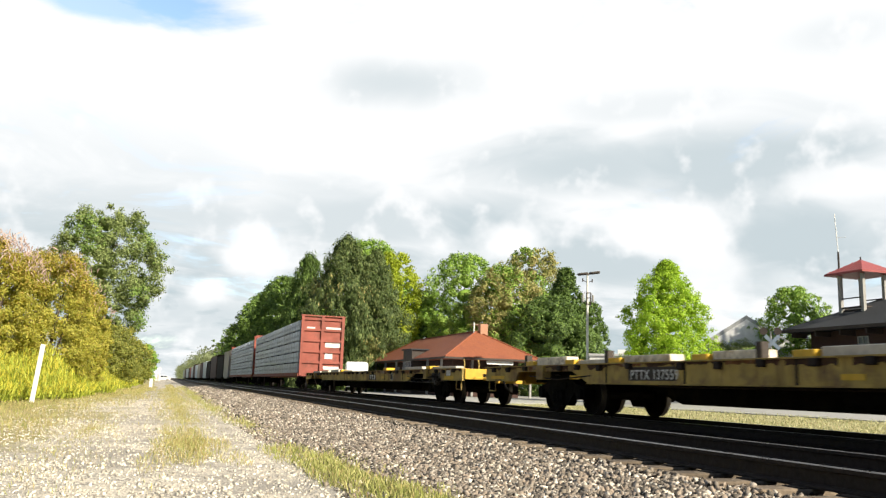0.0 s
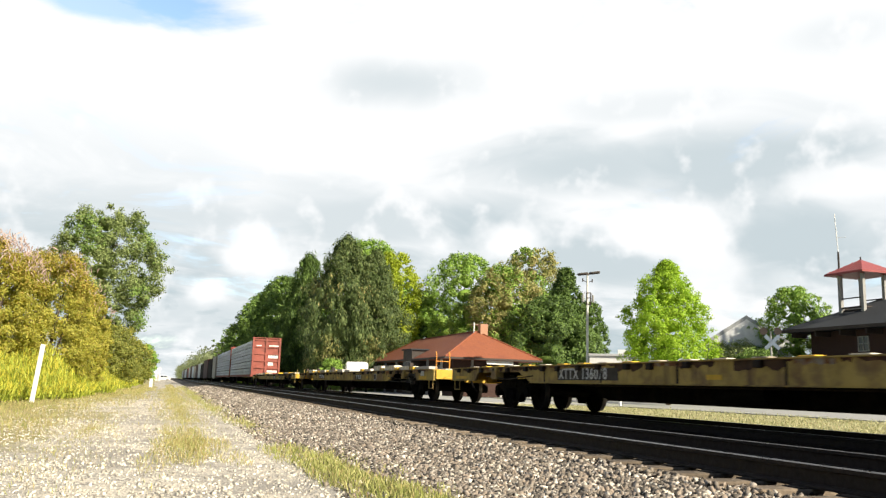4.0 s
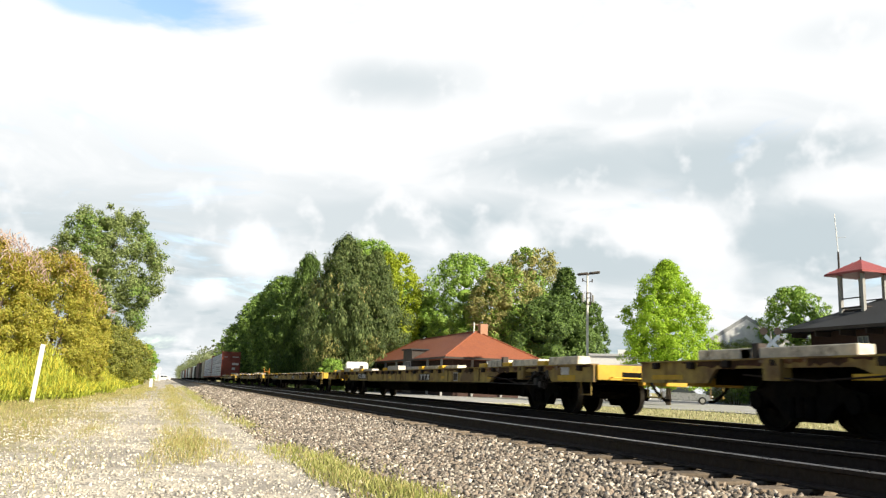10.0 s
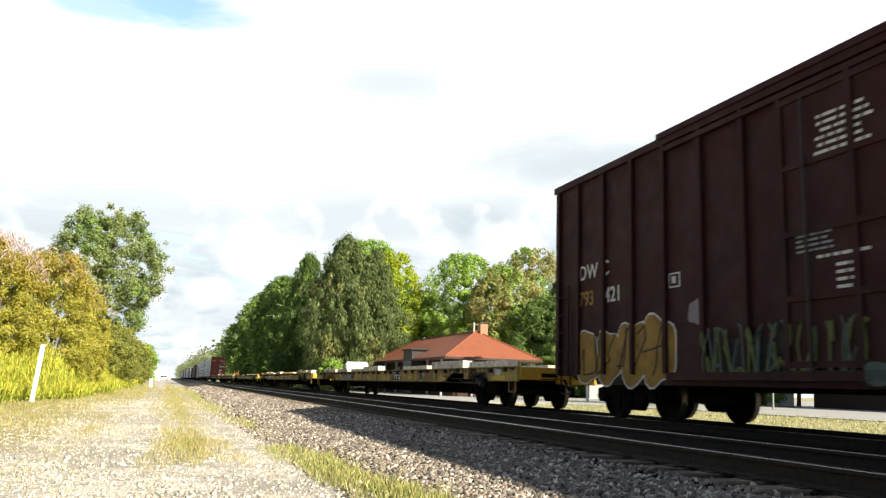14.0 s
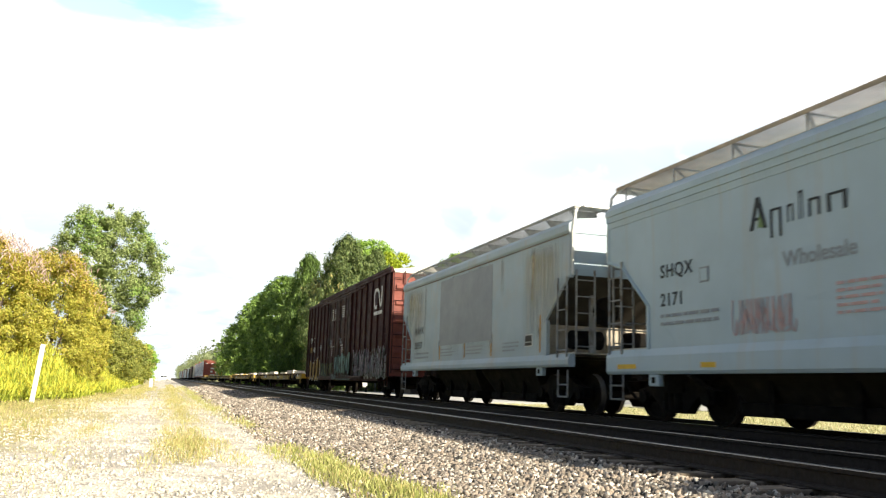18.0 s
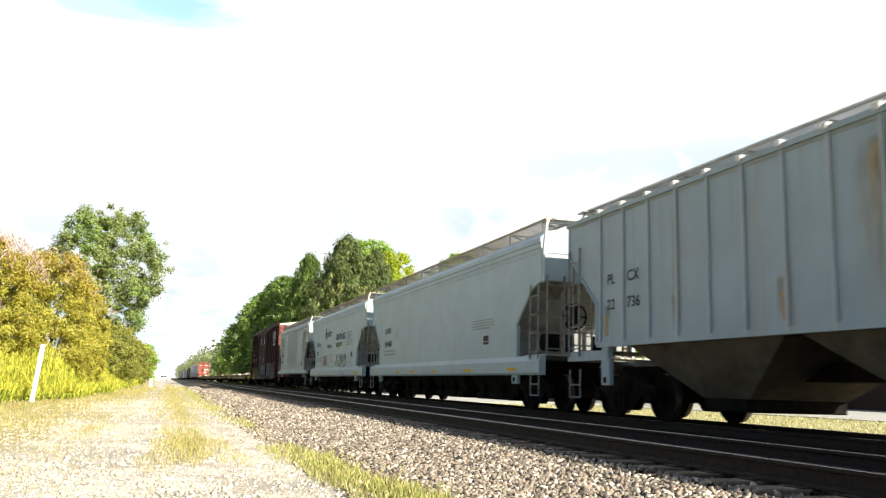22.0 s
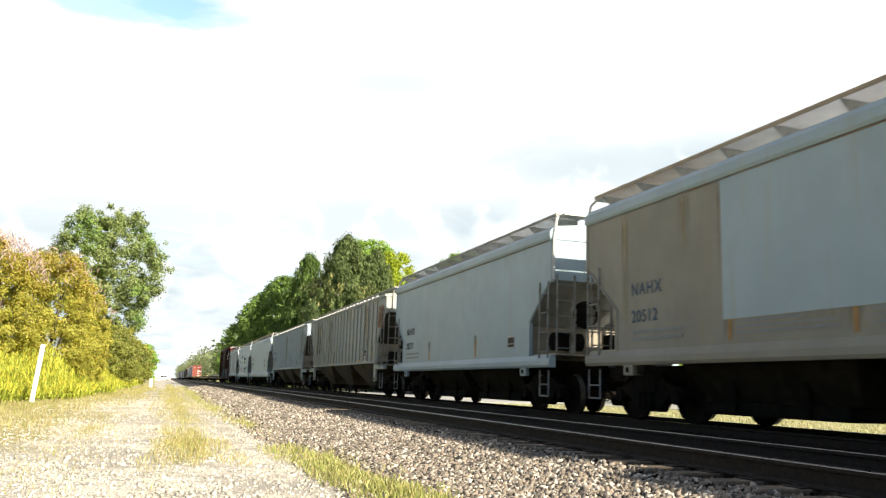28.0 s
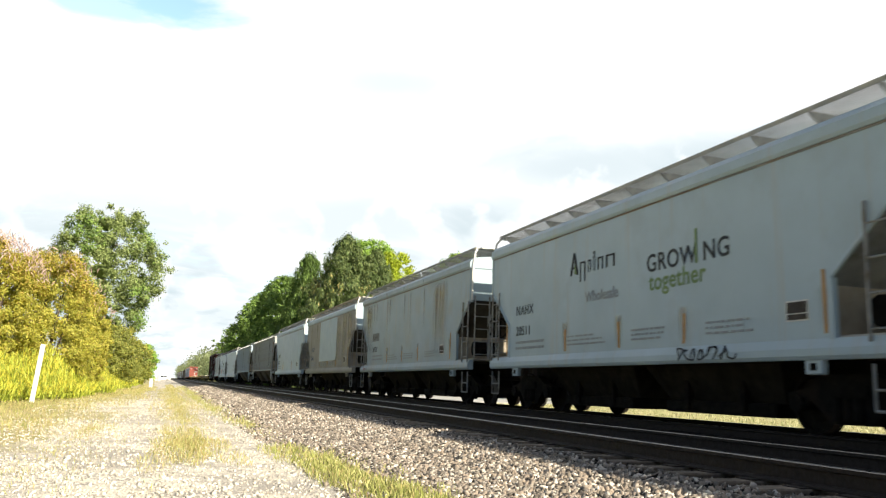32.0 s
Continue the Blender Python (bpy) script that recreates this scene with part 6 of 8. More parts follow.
def decorate():
    c, h = HOP[0]
    panel(c, "grey_patch", h - 4.0, h - 8.15, 1.67, 3.6, M["patch_grey"], -1.552, label="large dull grey painted-out patch")
    marks(c, h, "NAHX", "20737", 1.45, 2.13, 0.3)
    rust_runs(c, h, 32, 7)
    rust_marks(c, h, (4.0, 6.15, 8.1), 1)
    rust_marks(c, h, (10.95,), 11, 1.28, 0.82)
    for y0, y1 in ((4.15, 5.6), (6.35, 7.6), (8.9, 10.0)):
        print_block(c, h - y0, h - y1, 1.36, 1.62, 3, M["patch_grey"], int(y0 * 5))
    plate(c, h, 10.2)
    c, h = HOP[1]
    marks(c, h, "SHQX", "2171", 1.69, 2.37, 0.3)
    panel(c, "square_mark", h - 2.75, h - 2.98, 2.18, 2.42, M["patch_grey"], -1.553)
    panel(c, "square_field", h - 2.78, h - 2.95, 2.21, 2.39, M["white_car"], -1.560)
    slogan(c, h, 0.4)
    plate(c, h, 10.3, 1.62)
    scrawl(c, "scrawl", h - 6.9, h - 9.4, 1.3, 1.85, M["dark_letter"], 5, 9, -1.557, 0.008, "black sprayed scrawl")
    scrawl(c, "scrawl", h - 7.7, h - 9.3, 1.2, 1.35, M["dark_letter"], 15, 4, -1.558, 0.008, "black sprayed underline")
    scrawl(c, "scrawl", h - 3.5, h - 4.75, 1.32, 1.85, M["pink_paint"], 6, 15, -1.557, 0.007, "faint pink sprayed scrawl")
    scrawl(c, "scrawl", h - 3.7, h - 4.6, 1.4, 1.7, M["pink_paint"], 16, 9, -1.558, 0.006, "faint pink sprayed scrawl")
    print_block(c, h - 5.45, h - 6.3, 1.5, 1.95, 5, M["pink_paint"], 14)
    sill_patches(c, h, ((0.4, 0.6), (2.8, 0.35), (6.6, 0.4), (8.9, 0.35), (11.2, 0.75)))
    c, h = HOP[2]
    marks(c, h, "SHPX", "454460", 2.03, 2.33, 0.3)
    panel(c, "square_mark", h - 3.55, h - 3.72, 2.1, 2.34, M["patch_grey"], -1.553)
    panel(c, "square_field", h - 3.57, h - 3.70, 2.12, 2.32, M["white_car"], -1.560)
    plate(c, h, 12.1, 1.55)
    print_block(c, h - 11.3, h - 13.0, 1.98, 2.26, 4, M["patch_grey"], 9)
    sill_patches(c, h, ((0.9, 0.35), (3.9, 0.4), (5.6, 0.5), (8.0, 0.4), (10.8, 0.6), (13.8, 0.5)))
    c, h = HOP[3]
    marks(c, h, "NAHX", "20517", 1.45, 2.15, 0.3)
    plate(c, h, 10.2)
    rust_marks(c, h, (4.0, 8.0), 2)
    c, h = HOP[4]
    panel(c, "white_patch", h - 4.1, h - 8.6, 1.58, 3.675, M["white_car"], -1.552, label="large repainted white patch")
    marks(c, h, "NAHX", "20512", 1.6, 2.16, 0.3, M["blue_letter"])
    rust_runs(c, h, 33, 8)
    rust_marks(c, h, (4.2, 6.5, 8.65), 3)
    rust_marks(c, h, (11.35,), 13, 1.28, 0.82)
    plate(c, h, 10.55)
    for y0, y1 in ((4.4, 6.3), (6.8, 8.2), (9.2, 10.3)):
        print_block(c, h - y0, h - y1, 1.36, 1.6, 3, M["patch_grey"], int(y0 * 5))
    c, h = HOP[5]
    marks(c, h, "NAHX", "20757", 1.9, 2.2, 0.27)
    panel(c, "dark_patch", h - 1.8, h - 2.88, 2.14, 2.45, M["dark_patch"], -1.5525, 0.003, "dark grey patch behind the reporting mark")
    for a, b, q0, q1 in ((3.60, 3.80, 2.0, 2.02), (3.60, 3.80, 2.2, 2.22), (3.60, 3.62, 2.02, 2.2), (3.78, 3.80, 2.02, 2.2), (3.68, 3.72, 2.07, 2.15)):
        panel(c, "square_mark", h - a, h - b, q0, q1, M["patch_grey"], -1.5525, 0.004)
    panel(c, "red_reflector", h - 0.66, h - 0.8, 1.04, 1.13, M["red_car"], -1.6015, 0.004)
    panel(c, "white_reflector", h - 0.82, h - 1.2, 1.04, 1.13, M["patch_grey"], -1.6015, 0.004)
    for a, w, z0 in ((0.95, 0.07, 2.9), (1.92, 0.13, 2.75), (2.35, 0.1, 2.8), (4.0, 0.12, 2.1), (6.3, 0.1, 2.6), (8.6, 0.14, 2.3)):
        panel(c, "rust_streak", h - a + w, h - a - w, z0, 3.66, M["rust_run"], -1.5545, 0.003)
        panel(c, "rust_streak", h - a + w * 0.5, h - a - w * 0.5, 3.73, 3.88, M["rust_run"], -1.608, 0.002)
    rust_marks(c, h, (4.1, 6.1, 8.0), 4)
    rust_marks(c, h, (11.2,), 14, 1.28, 0.75)
    rust_runs(c, h, 31, 4)
    plate(c, h, 10.3)
    for y0, y1 in ((4.2, 5.6), (6.4, 7.8), (8.8, 9.9)):
        print_block(c, h - y0, h - y1, 1.38, 1.6, 3, M["patch_grey"], int(y0 * 5) + 1)
    c, h = HOP[6]
    marks(c, h, "NAHX", "20511", 1.5, 2.17, 0.3)
    slogan(c, h, 0.12)
    rust_marks(c, h, (3.95, 6.05, 8.0), 5)
    rust_marks(c, h, (0.95, 10.95), 15, 1.28, 0.8)
    plate(c, h, 10.3, 1.46)
    for y0, y1 in ((4.1, 5.6), (6.5, 7.7), (8.6, 9.7)):
        print_block(c, h - y0, h - y1, 1.38, 1.62, 3, M["patch_grey"], int(y0 * 5) + 2)
    scrawl(c, "scrawl", h - 7.9, h - 9.3, 1.0, 1.2, M["dark_letter"], 7, 8, -1.604, 0.014, "black sprayed scrawl on the sill")
    c, h = RIB[0]
    split_marks(c, h, ("PL", "CX"), ("22", "736"), 1.55, 2.45, 0.27, M["dark_letter"], 0.69)
    rust_marks(c, h, (1.5, 3.7, 6.1, 8.4, 10.4, 14.6), 6, 1.5)
    rust_runs(c, h, 38, 3, 3.6)
    print_block(c, h - 11.1, h - 11.9, 1.62, 1.86, 3, M["patch_grey"], 61)
    print_block(c, h - 9.0, h - 9.5, 1.5, 1.66, 3, M["pink_paint"], 62)
    plate(c, h, 13.1, 1.52, 0.3)
    c, h = RIB[1]
    split_marks(c, h, ("CR", "DX"), ("80", "63"), 2.12, 2.5, 0.33, M["dark_letter"])
    for k in range(2):
        words(c, h - 2.15 - 0.75 * k, h - 2.6 - 0.75 * k, 1.78, 0.05, M["patch_grey"], 71 + k)
        words(c, h - 2.15 - 0.75 * k, h - 2.6 - 0.75 * k, 1.68, 0.05, M["patch_grey"], 73 + k)
    panel(c, "square_mark", h - 3.75, h - 4.0, 2.22, 2.48, M["patch_grey"], -1.553)
    panel(c, "square_field", h - 3.78, h - 3.97, 2.25, 2.45, M["beige_car"], -1.560)
    print_block(c, h - 5.1, h - 5.5, 1.68, 1.95, 3, M["pink_paint"], 75)
    rust_runs(c, h, 35, 5, 3.74)
    rust_marks(c, h, (1.2, 3.3, 7.0, 8.8, 9.6, 11.8, 13.0, 14.8), 7, 1.4)
    rust_marks(c, h, (1.55, 4.35), 17, 1.4, 0.42)
    for y in (1.35, 4.55, 6.6, 9.3, 12.2):
        panel(c, "yellow_stripe", h - y, h - y - 0.45, 1.38, 1.46, M["bright_yellow"], -1.556)
    for y in (5.28, 10.5):
        bm = bmesh.new()
        rod(bm, (-1.55, h - y, 2.35), (-1.557, h - y, 2.35), 0.16, sides=20)
        ring = part("roundel", bm, M["pink_paint"], c)
        bm = bmesh.new()
        rod(bm, (-1.55, h - y, 2.35), (-1.5595, h - y, 2.35), 0.125, sides=20)
        part("roundel_field", bm, M["lettering"], ring)
        bm = bmesh.new()
        for a in (-1, 1):
            prism(bm, [(h - y - 0.12, 2.35 - a * 0.10), (h - y - 0.10, 2.35 - a * 0.13), (h - y + 0.12, 2.35 + a * 0.10), (h - y + 0.10, 2.35 + a * 0.13)], "x", -1.563 - 0.001 * a, -1.556)
        part("cross", bm, M["patch_grey"], ring)
    plate(c, h, 13.4, 1.6)
    paint_blobs(c, "rust_patch", -h + 0.25, -h + 1.1, 2.6, 3.6, M["rust_brown"], 12, 3, -1.554, "large rust patch at the car's corner")
    # the brown boxcar
    c, h = brown, b_half
    x = -1.506
    lettering("DW C", "reporting_mark", 0.40, M["lettering"], c, text_pose(x, h - 1.0, 2.66), 1.1)
    lettering("793", "car_number", 0.40, M["ochre_paint"], c, text_pose(x, h - 1.0, 2.14), 1.0)
    lettering("421", "car_number", 0.40, M["lettering"], c, text_pose(x, h - 2.0, 2.14), 1.0)
    panel(c, "square_mark", h - 4.10, h - 4.40, 2.19, 2.43, M["lettering"], x + 0.002)
    panel(c, "square_field", h - 4.13, h - 4.37, 2.215, 2.405, M["brown_car"], x - 0.005)
    panel(c, "square_dot", h - 4.2, h - 4.3, 2.26, 2.37, M["lettering"], x - 0.012)
    paint_blobs(c, "sprayed_letter_edge", h - 0.95, h - 4.15, 0.62, 1.78, M["lettering"], 21, 4, x + 0.002, "pale outline of fat sprayed letters", 1.06)
    paint_blobs(c, "sprayed_letter", h - 0.95, h - 4.15, 0.62, 1.78, M["ochre_paint"], 21, 4, x - 0.004, "faded ochre sprayed letters")
    scrawl(c, "scrawl", h - 1.2, h - 4.0, 0.75, 1.65, M["black_paint"], 42, 5, x - 0.012, 0.014, "black sprayed outlines")
    paint_blobs(c, "sprayed_letter", h - 4.6, h - 5.0, 1.55, 1.95, M["lilac_paint"], 31, 1, x, "faint lilac sprayed mark")
    paint_blobs(c, "sprayed_letter", h - 5.1, h - 8.1, 0.66, 1.45, M["black_paint"], 32, 7, x + 0.001, "black sprayed letters")
    scrawl(c, "scrawl", h - 5.0, h - 8.2, 0.7, 1.45, M["olive_paint"], 22, 12, -1.578, 0.02, "dull olive sprayed letters")
    scrawl(c, "scrawl", h - 5.0, h - 8.1, 0.68, 1.5, M["teal_paint"], 43, 9, -1.582, 0.015, "dull teal sprayed outlines")
    paint_blobs(c, "sprayed_letter", h - 8.1, h - 9.1, 0.65, 0.95, M["teal_paint"], 33, 2, -1.606, "dull teal sprayed letters low on the door")
    paint_blobs(c, "sprayed_letter", h - 8.8, h - 12.2, 0.9, 1.85, M["sprayed_teal"], 34, 5, -1.606, "bright teal sprayed letters across the doors")
    scrawl(c, "scrawl", h - 8.8, h - 12.2, 0.66, 1.85, M["black_paint"], 35, 9, -1.622, 0.025, "black sprayed outlines")
    paint_blobs(c, "sprayed_letter", h - 9.2, h - 12.4, 0.62, 0.88, M["teal_paint"], 36, 6, -1.6, "dull teal sprayed letters under them")
    scrawl(c, "scrawl", h - 12.6, h - 18.1, 0.75, 1.9, M["teal_paint"], 44, 15, -1.575, 0.028, "dull teal sprayed letters")
    scrawl(c, "scrawl", h - 12.8, h - 18.0, 0.8, 1.95, M["lilac_paint"], 26, 13, -1.58, 0.03, "lilac and grey sprayed letters")
    for k, dy in enumerate((0.0, 2.35)):
        print_block(c, h - 7.35 - dy, h - 8.4 - dy, 3.55, 4.12, 6, M["lettering"], 81 + k, -1.563, True)
        print_block(c, h - 7.05 - dy, h - 7.75 - dy, 2.33, 2.6, 4, M["patch_grey"], 83 + k, -1.563)
        words(c, h - 7.4 - dy, h - 8.3 - dy, 2.22, 0.04, M["lettering"], 85 + k, -1.563)
        print_block(c, h - 7.7 - dy, h - 8.1 - dy, 1.72, 2.18, 5, M["lettering"], 87 + k, -1.563)
    # owner's mark, one bent white band high at the trailing end
    x = -1.5725
    y0 = -h + 2.45
    mid = [(y0 - 0.42, 3.50), (y0 - 0.16, 3.47), (y0 - 0.05, 3.62), (y0 - 0.05, 4.02), (y0 - 0.16, 4.17), (y0 - 0.55, 4.17), (y0 - 0.68, 4.08), (y0 - 0.98, 3.55), (y0 - 1.1, 3.50), (y0 - 1.2, 3.62), (y0 - 1.2, 4.22)]
    bm = bmesh.new()
    for k, (p, q) in enumerate(zip(mid, mid[1:])):
        d = Vector((q[0] - p[0], q[1] - p[1])).normalized()
        n_, e = Vector((-d.y, d.x)) * 0.062, d * 0.035
        prism(bm, [(p[0] - e.x + n_.x, p[1] - e.y + n_.y), (p[0] - e.x - n_.x, p[1] - e.y - n_.y), (q[0] + e.x - n_.x, q[1] + e.y - n_.y), (q[0] + e.x + n_.x, q[1] + e.y + n_.y)], "x", x - 0.004 - 0.0004 * k, x)
    part("owner_mark", bm, M["lettering"], c)
    words(c, y0 - 0.05, y0 - 1.3, 3.18, 0.13, M["lettering"], 91, x)
    paint_blobs(c, "sprayed_letter", h - 12.5, h - 15.2, 0.7, 1.75, M["lilac_paint"], 37, 5, -1.503, "faded lilac sprayed letters")
    paint_blobs(c, "sprayed_letter", h - 15.2, h - 18.2, 0.7, 1.7, M["patch_grey"], 38, 5, -1.503, "pale grey sprayed letters")
    scrawl(c, "scrawl", h - 12.5, h - 18.2, 0.72, 1.75, M["black_paint"], 39, 14, -1.583, 0.016, "black sprayed outlines")


M["pink_paint"] = material("pink_paint", (0.52, 0.36, 0.36), 0.7, scale=8, vary=0.1, bump=0)
M["ochre_paint"] = material("ochre_paint", (0.33, 0.19, 0.035), 0.7, scale=3, vary=0.25, bump=0, spots=(0.18, 0.09, 0.03), spot_size=2, spot_amount=0.42)
M["olive_paint"] = material("olive_paint", (0.10, 0.12, 0.03), 0.7, scale=3, vary=0.3, bump=0)
M["teal_paint"] = material("teal_paint", (0.075, 0.12, 0.11), 0.7, scale=3, vary=0.3, bump=0, spots=(0.06, 0.05, 0.045), spot_size=3, spot_amount=0.45)
M["lilac_paint"] = material("lilac_paint", (0.26, 0.22, 0.27), 0.7, scale=3, vary=0.3, bump=0, spots=(0.08, 0.05, 0.045), spot_size=3, spot_amount=0.45)
M["blue_letter"] = material("blue_letter", (0.07, 0.11, 0.17), 0.7, scale=8, vary=0.1, bump=0)
decorate()

# cars far ahead
lumber_car(79.0, 51.5)
lumber_car(110.2, 80.8)
AHEAD = [("tan_car", 9.5, 4.4), ("black_steel", 15.5, 4.2), ("brown_car", 18.5, 4.5), ("black_steel", 15.0, 4.0), ("grey_car", 15.0, 4.2), ("brown_car", 16.0, 4.3), ("tan_car", 15.5, 4.1),
         ("white_car", 17.0, 4.2), ("brown_car", 18.0, 4.6), ("grey_car", 17.0, 4.2), ("red_car", 16.0, 4.3), ("brown_car", 17.0, 4.2), ("white_car", 17.0, 4.2),
         ("grey_car", 18.0, 4.2), ("brown_car", 18.0, 4.6), ("tan_car", 16.0, 4.2), ("grey_car", 18.0, 4.2)]
Y_ = 112.0
for coat, long_, top_ in AHEAD:
    boxcar(Y_ + long_, Y_, {"brown_car": "red-brown boxcar", "grey_car": "light grey boxcar", "tan_car": "tan boxcar", "black_steel": "black boxcar",
                            "white_car": "white boxcar", "red_car": "red boxcar"}[coat] + " far ahead in the train", coat, top_ - 0.2, detail=False)
    Y_ += long_ + 1.6


def motions():
    steps = [k * 2.0 for k in range(17)]
    for car, start in CARS:
        walk(car, [(t, pose(FAR, start + rolled(t), 0)) for t in steps])
    turns_at = [k / 15 for k in range(int(CLIP * 15) + 1)]
    for axle, y in AXLES:
        walk(axle, [(t, pose(0, y, WHEEL_R, -math.degrees(rolled(t) / WHEEL_R))) for t in turns_at])



# ---------------------------------------------------------------- plants
def lump(rng):
    bm = bmesh.new()
    bmesh.ops.create_icosphere(bm, subdivisions=2, radius=1.0)
    v = np.array([q.co[:] for q in bm.verts]) * rng.uniform(0.8, 1.12, (len(bm.verts), 1))
    f = [[q.index for q in face.verts] for face in bm.faces]
    bm.free()
    return v, f


LUMPS = [lump(np.random.default_rng(k)) for k in range(3)]


def crown_leaves(rng, blobs, n, size, fuzz=0.1, droop=0.0, tidy=0.32):
    """Places, sizes and turns of leaves on the skin of lumps."""
    vol = np.array([b[1][0] * b[1][1] * b[1][2] for b in blobs]) ** 0.67
    k = rng.choice(len(blobs), n, p=vol / vol.sum())
    c = np.array([b[0] for b in blobs])[k]
    r = np.array([b[1] for b in blobs])[k]
    d = rng.normal(size=(n, 3))
    d /= np.linalg.norm(d, axis=1)[:, None]
    P = c + d * r * (rng.uniform(0.55, 1.15, n) + np.abs(fuzz * rng.normal(size=n)) + (rng.uniform(0, 1, n) < 0.14) * rng.uniform(0.1, 0.5, n))[:, None]
    s = size * rng.uniform(0.6, 1.35, n)
    # leaves face outwards and upwards, more or less
    out = c - np.array([0, 0, np.mean(c[:, 2])])
    out = out / (np.linalg.norm(out, axis=1)[:, None] + 0.01)
    face = d * 0.9 + out * 0.45 + np.array([0, 0, 0.3 - 0.3 * droop]) + rng.normal(size=(n, 3)) * tidy
    face /= np.linalg.norm(face, axis=1)[:, None]
    along = np.cross(face, rng.normal(size=(n, 3)))
    if droop:
        hang = np.array([0, 0, -1.0]) + rng.normal(size=(n, 3)) * 0.3
        along = hang - face * (hang * face).sum(1)[:, None]
    along /= np.linalg.norm(along, axis=1)[:, None]
    R = np.stack([np.cross(along, face), along, face], 2)
    return P, np.stack([s * (1 - 0.4 * droop), s * (1 + 0.8 * droop), s], 1), R


def inner_mass(name, rng, blobs, mat, parent, share=0.82):
    c, r = np.array([b[0] for b in blobs]), np.array([b[1] for b in blobs]) * share
    ob = many(name, LUMPS, (c, r, turns(rng, len(c), 0.0)), mat, rng, kind="")
    ob.parent = parent


def limbs(rng, base, height, radius, spread, count, first=0.3):
    """A tapered trunk with limbs."""
    bm = bmesh.new()
    x, y, z = base
    pts = [Vector((x, y, z))]
    for k in range(1, 6):
        pts.append(Vector((x + rng.uniform(-0.02, 0.02) * height, y + rng.uniform(-0.02, 0.02) * height, z + height * k / 5)))
    for k, (p, q) in enumerate(zip(pts, pts[1:])):
        rod(bm, p, q, radius * (1 - k * 0.17), radius * (1 - (k + 1) * 0.17), 8)
    for j in range(count):
        f = first + (0.95 - first) * j / max(1, count - 1)
        k = min(4, int(f * 5))
        p = pts[k].lerp(pts[k + 1], f * 5 - k)
        a = rng.uniform(0, 2 * math.pi)
        reach = spread * rng.uniform(0.5, 0.9) * (1.1 - f * 0.6)
        m = p + Vector((math.cos(a) * reach * 0.5, math.sin(a) * reach * 0.5, reach * 0.45))
        q = p + Vector((math.cos(a) * reach, math.sin(a) * reach, reach * rng.uniform(0.5, 0.9)))
        rod(bm, p, m, radius * 0.38 * (1 - f * 0.6), radius * 0.26 * (1 - f * 0.6), 6)
        rod(bm, m, q, radius * 0.26 * (1 - f * 0.6), radius * 0.07, 6)
    return bm


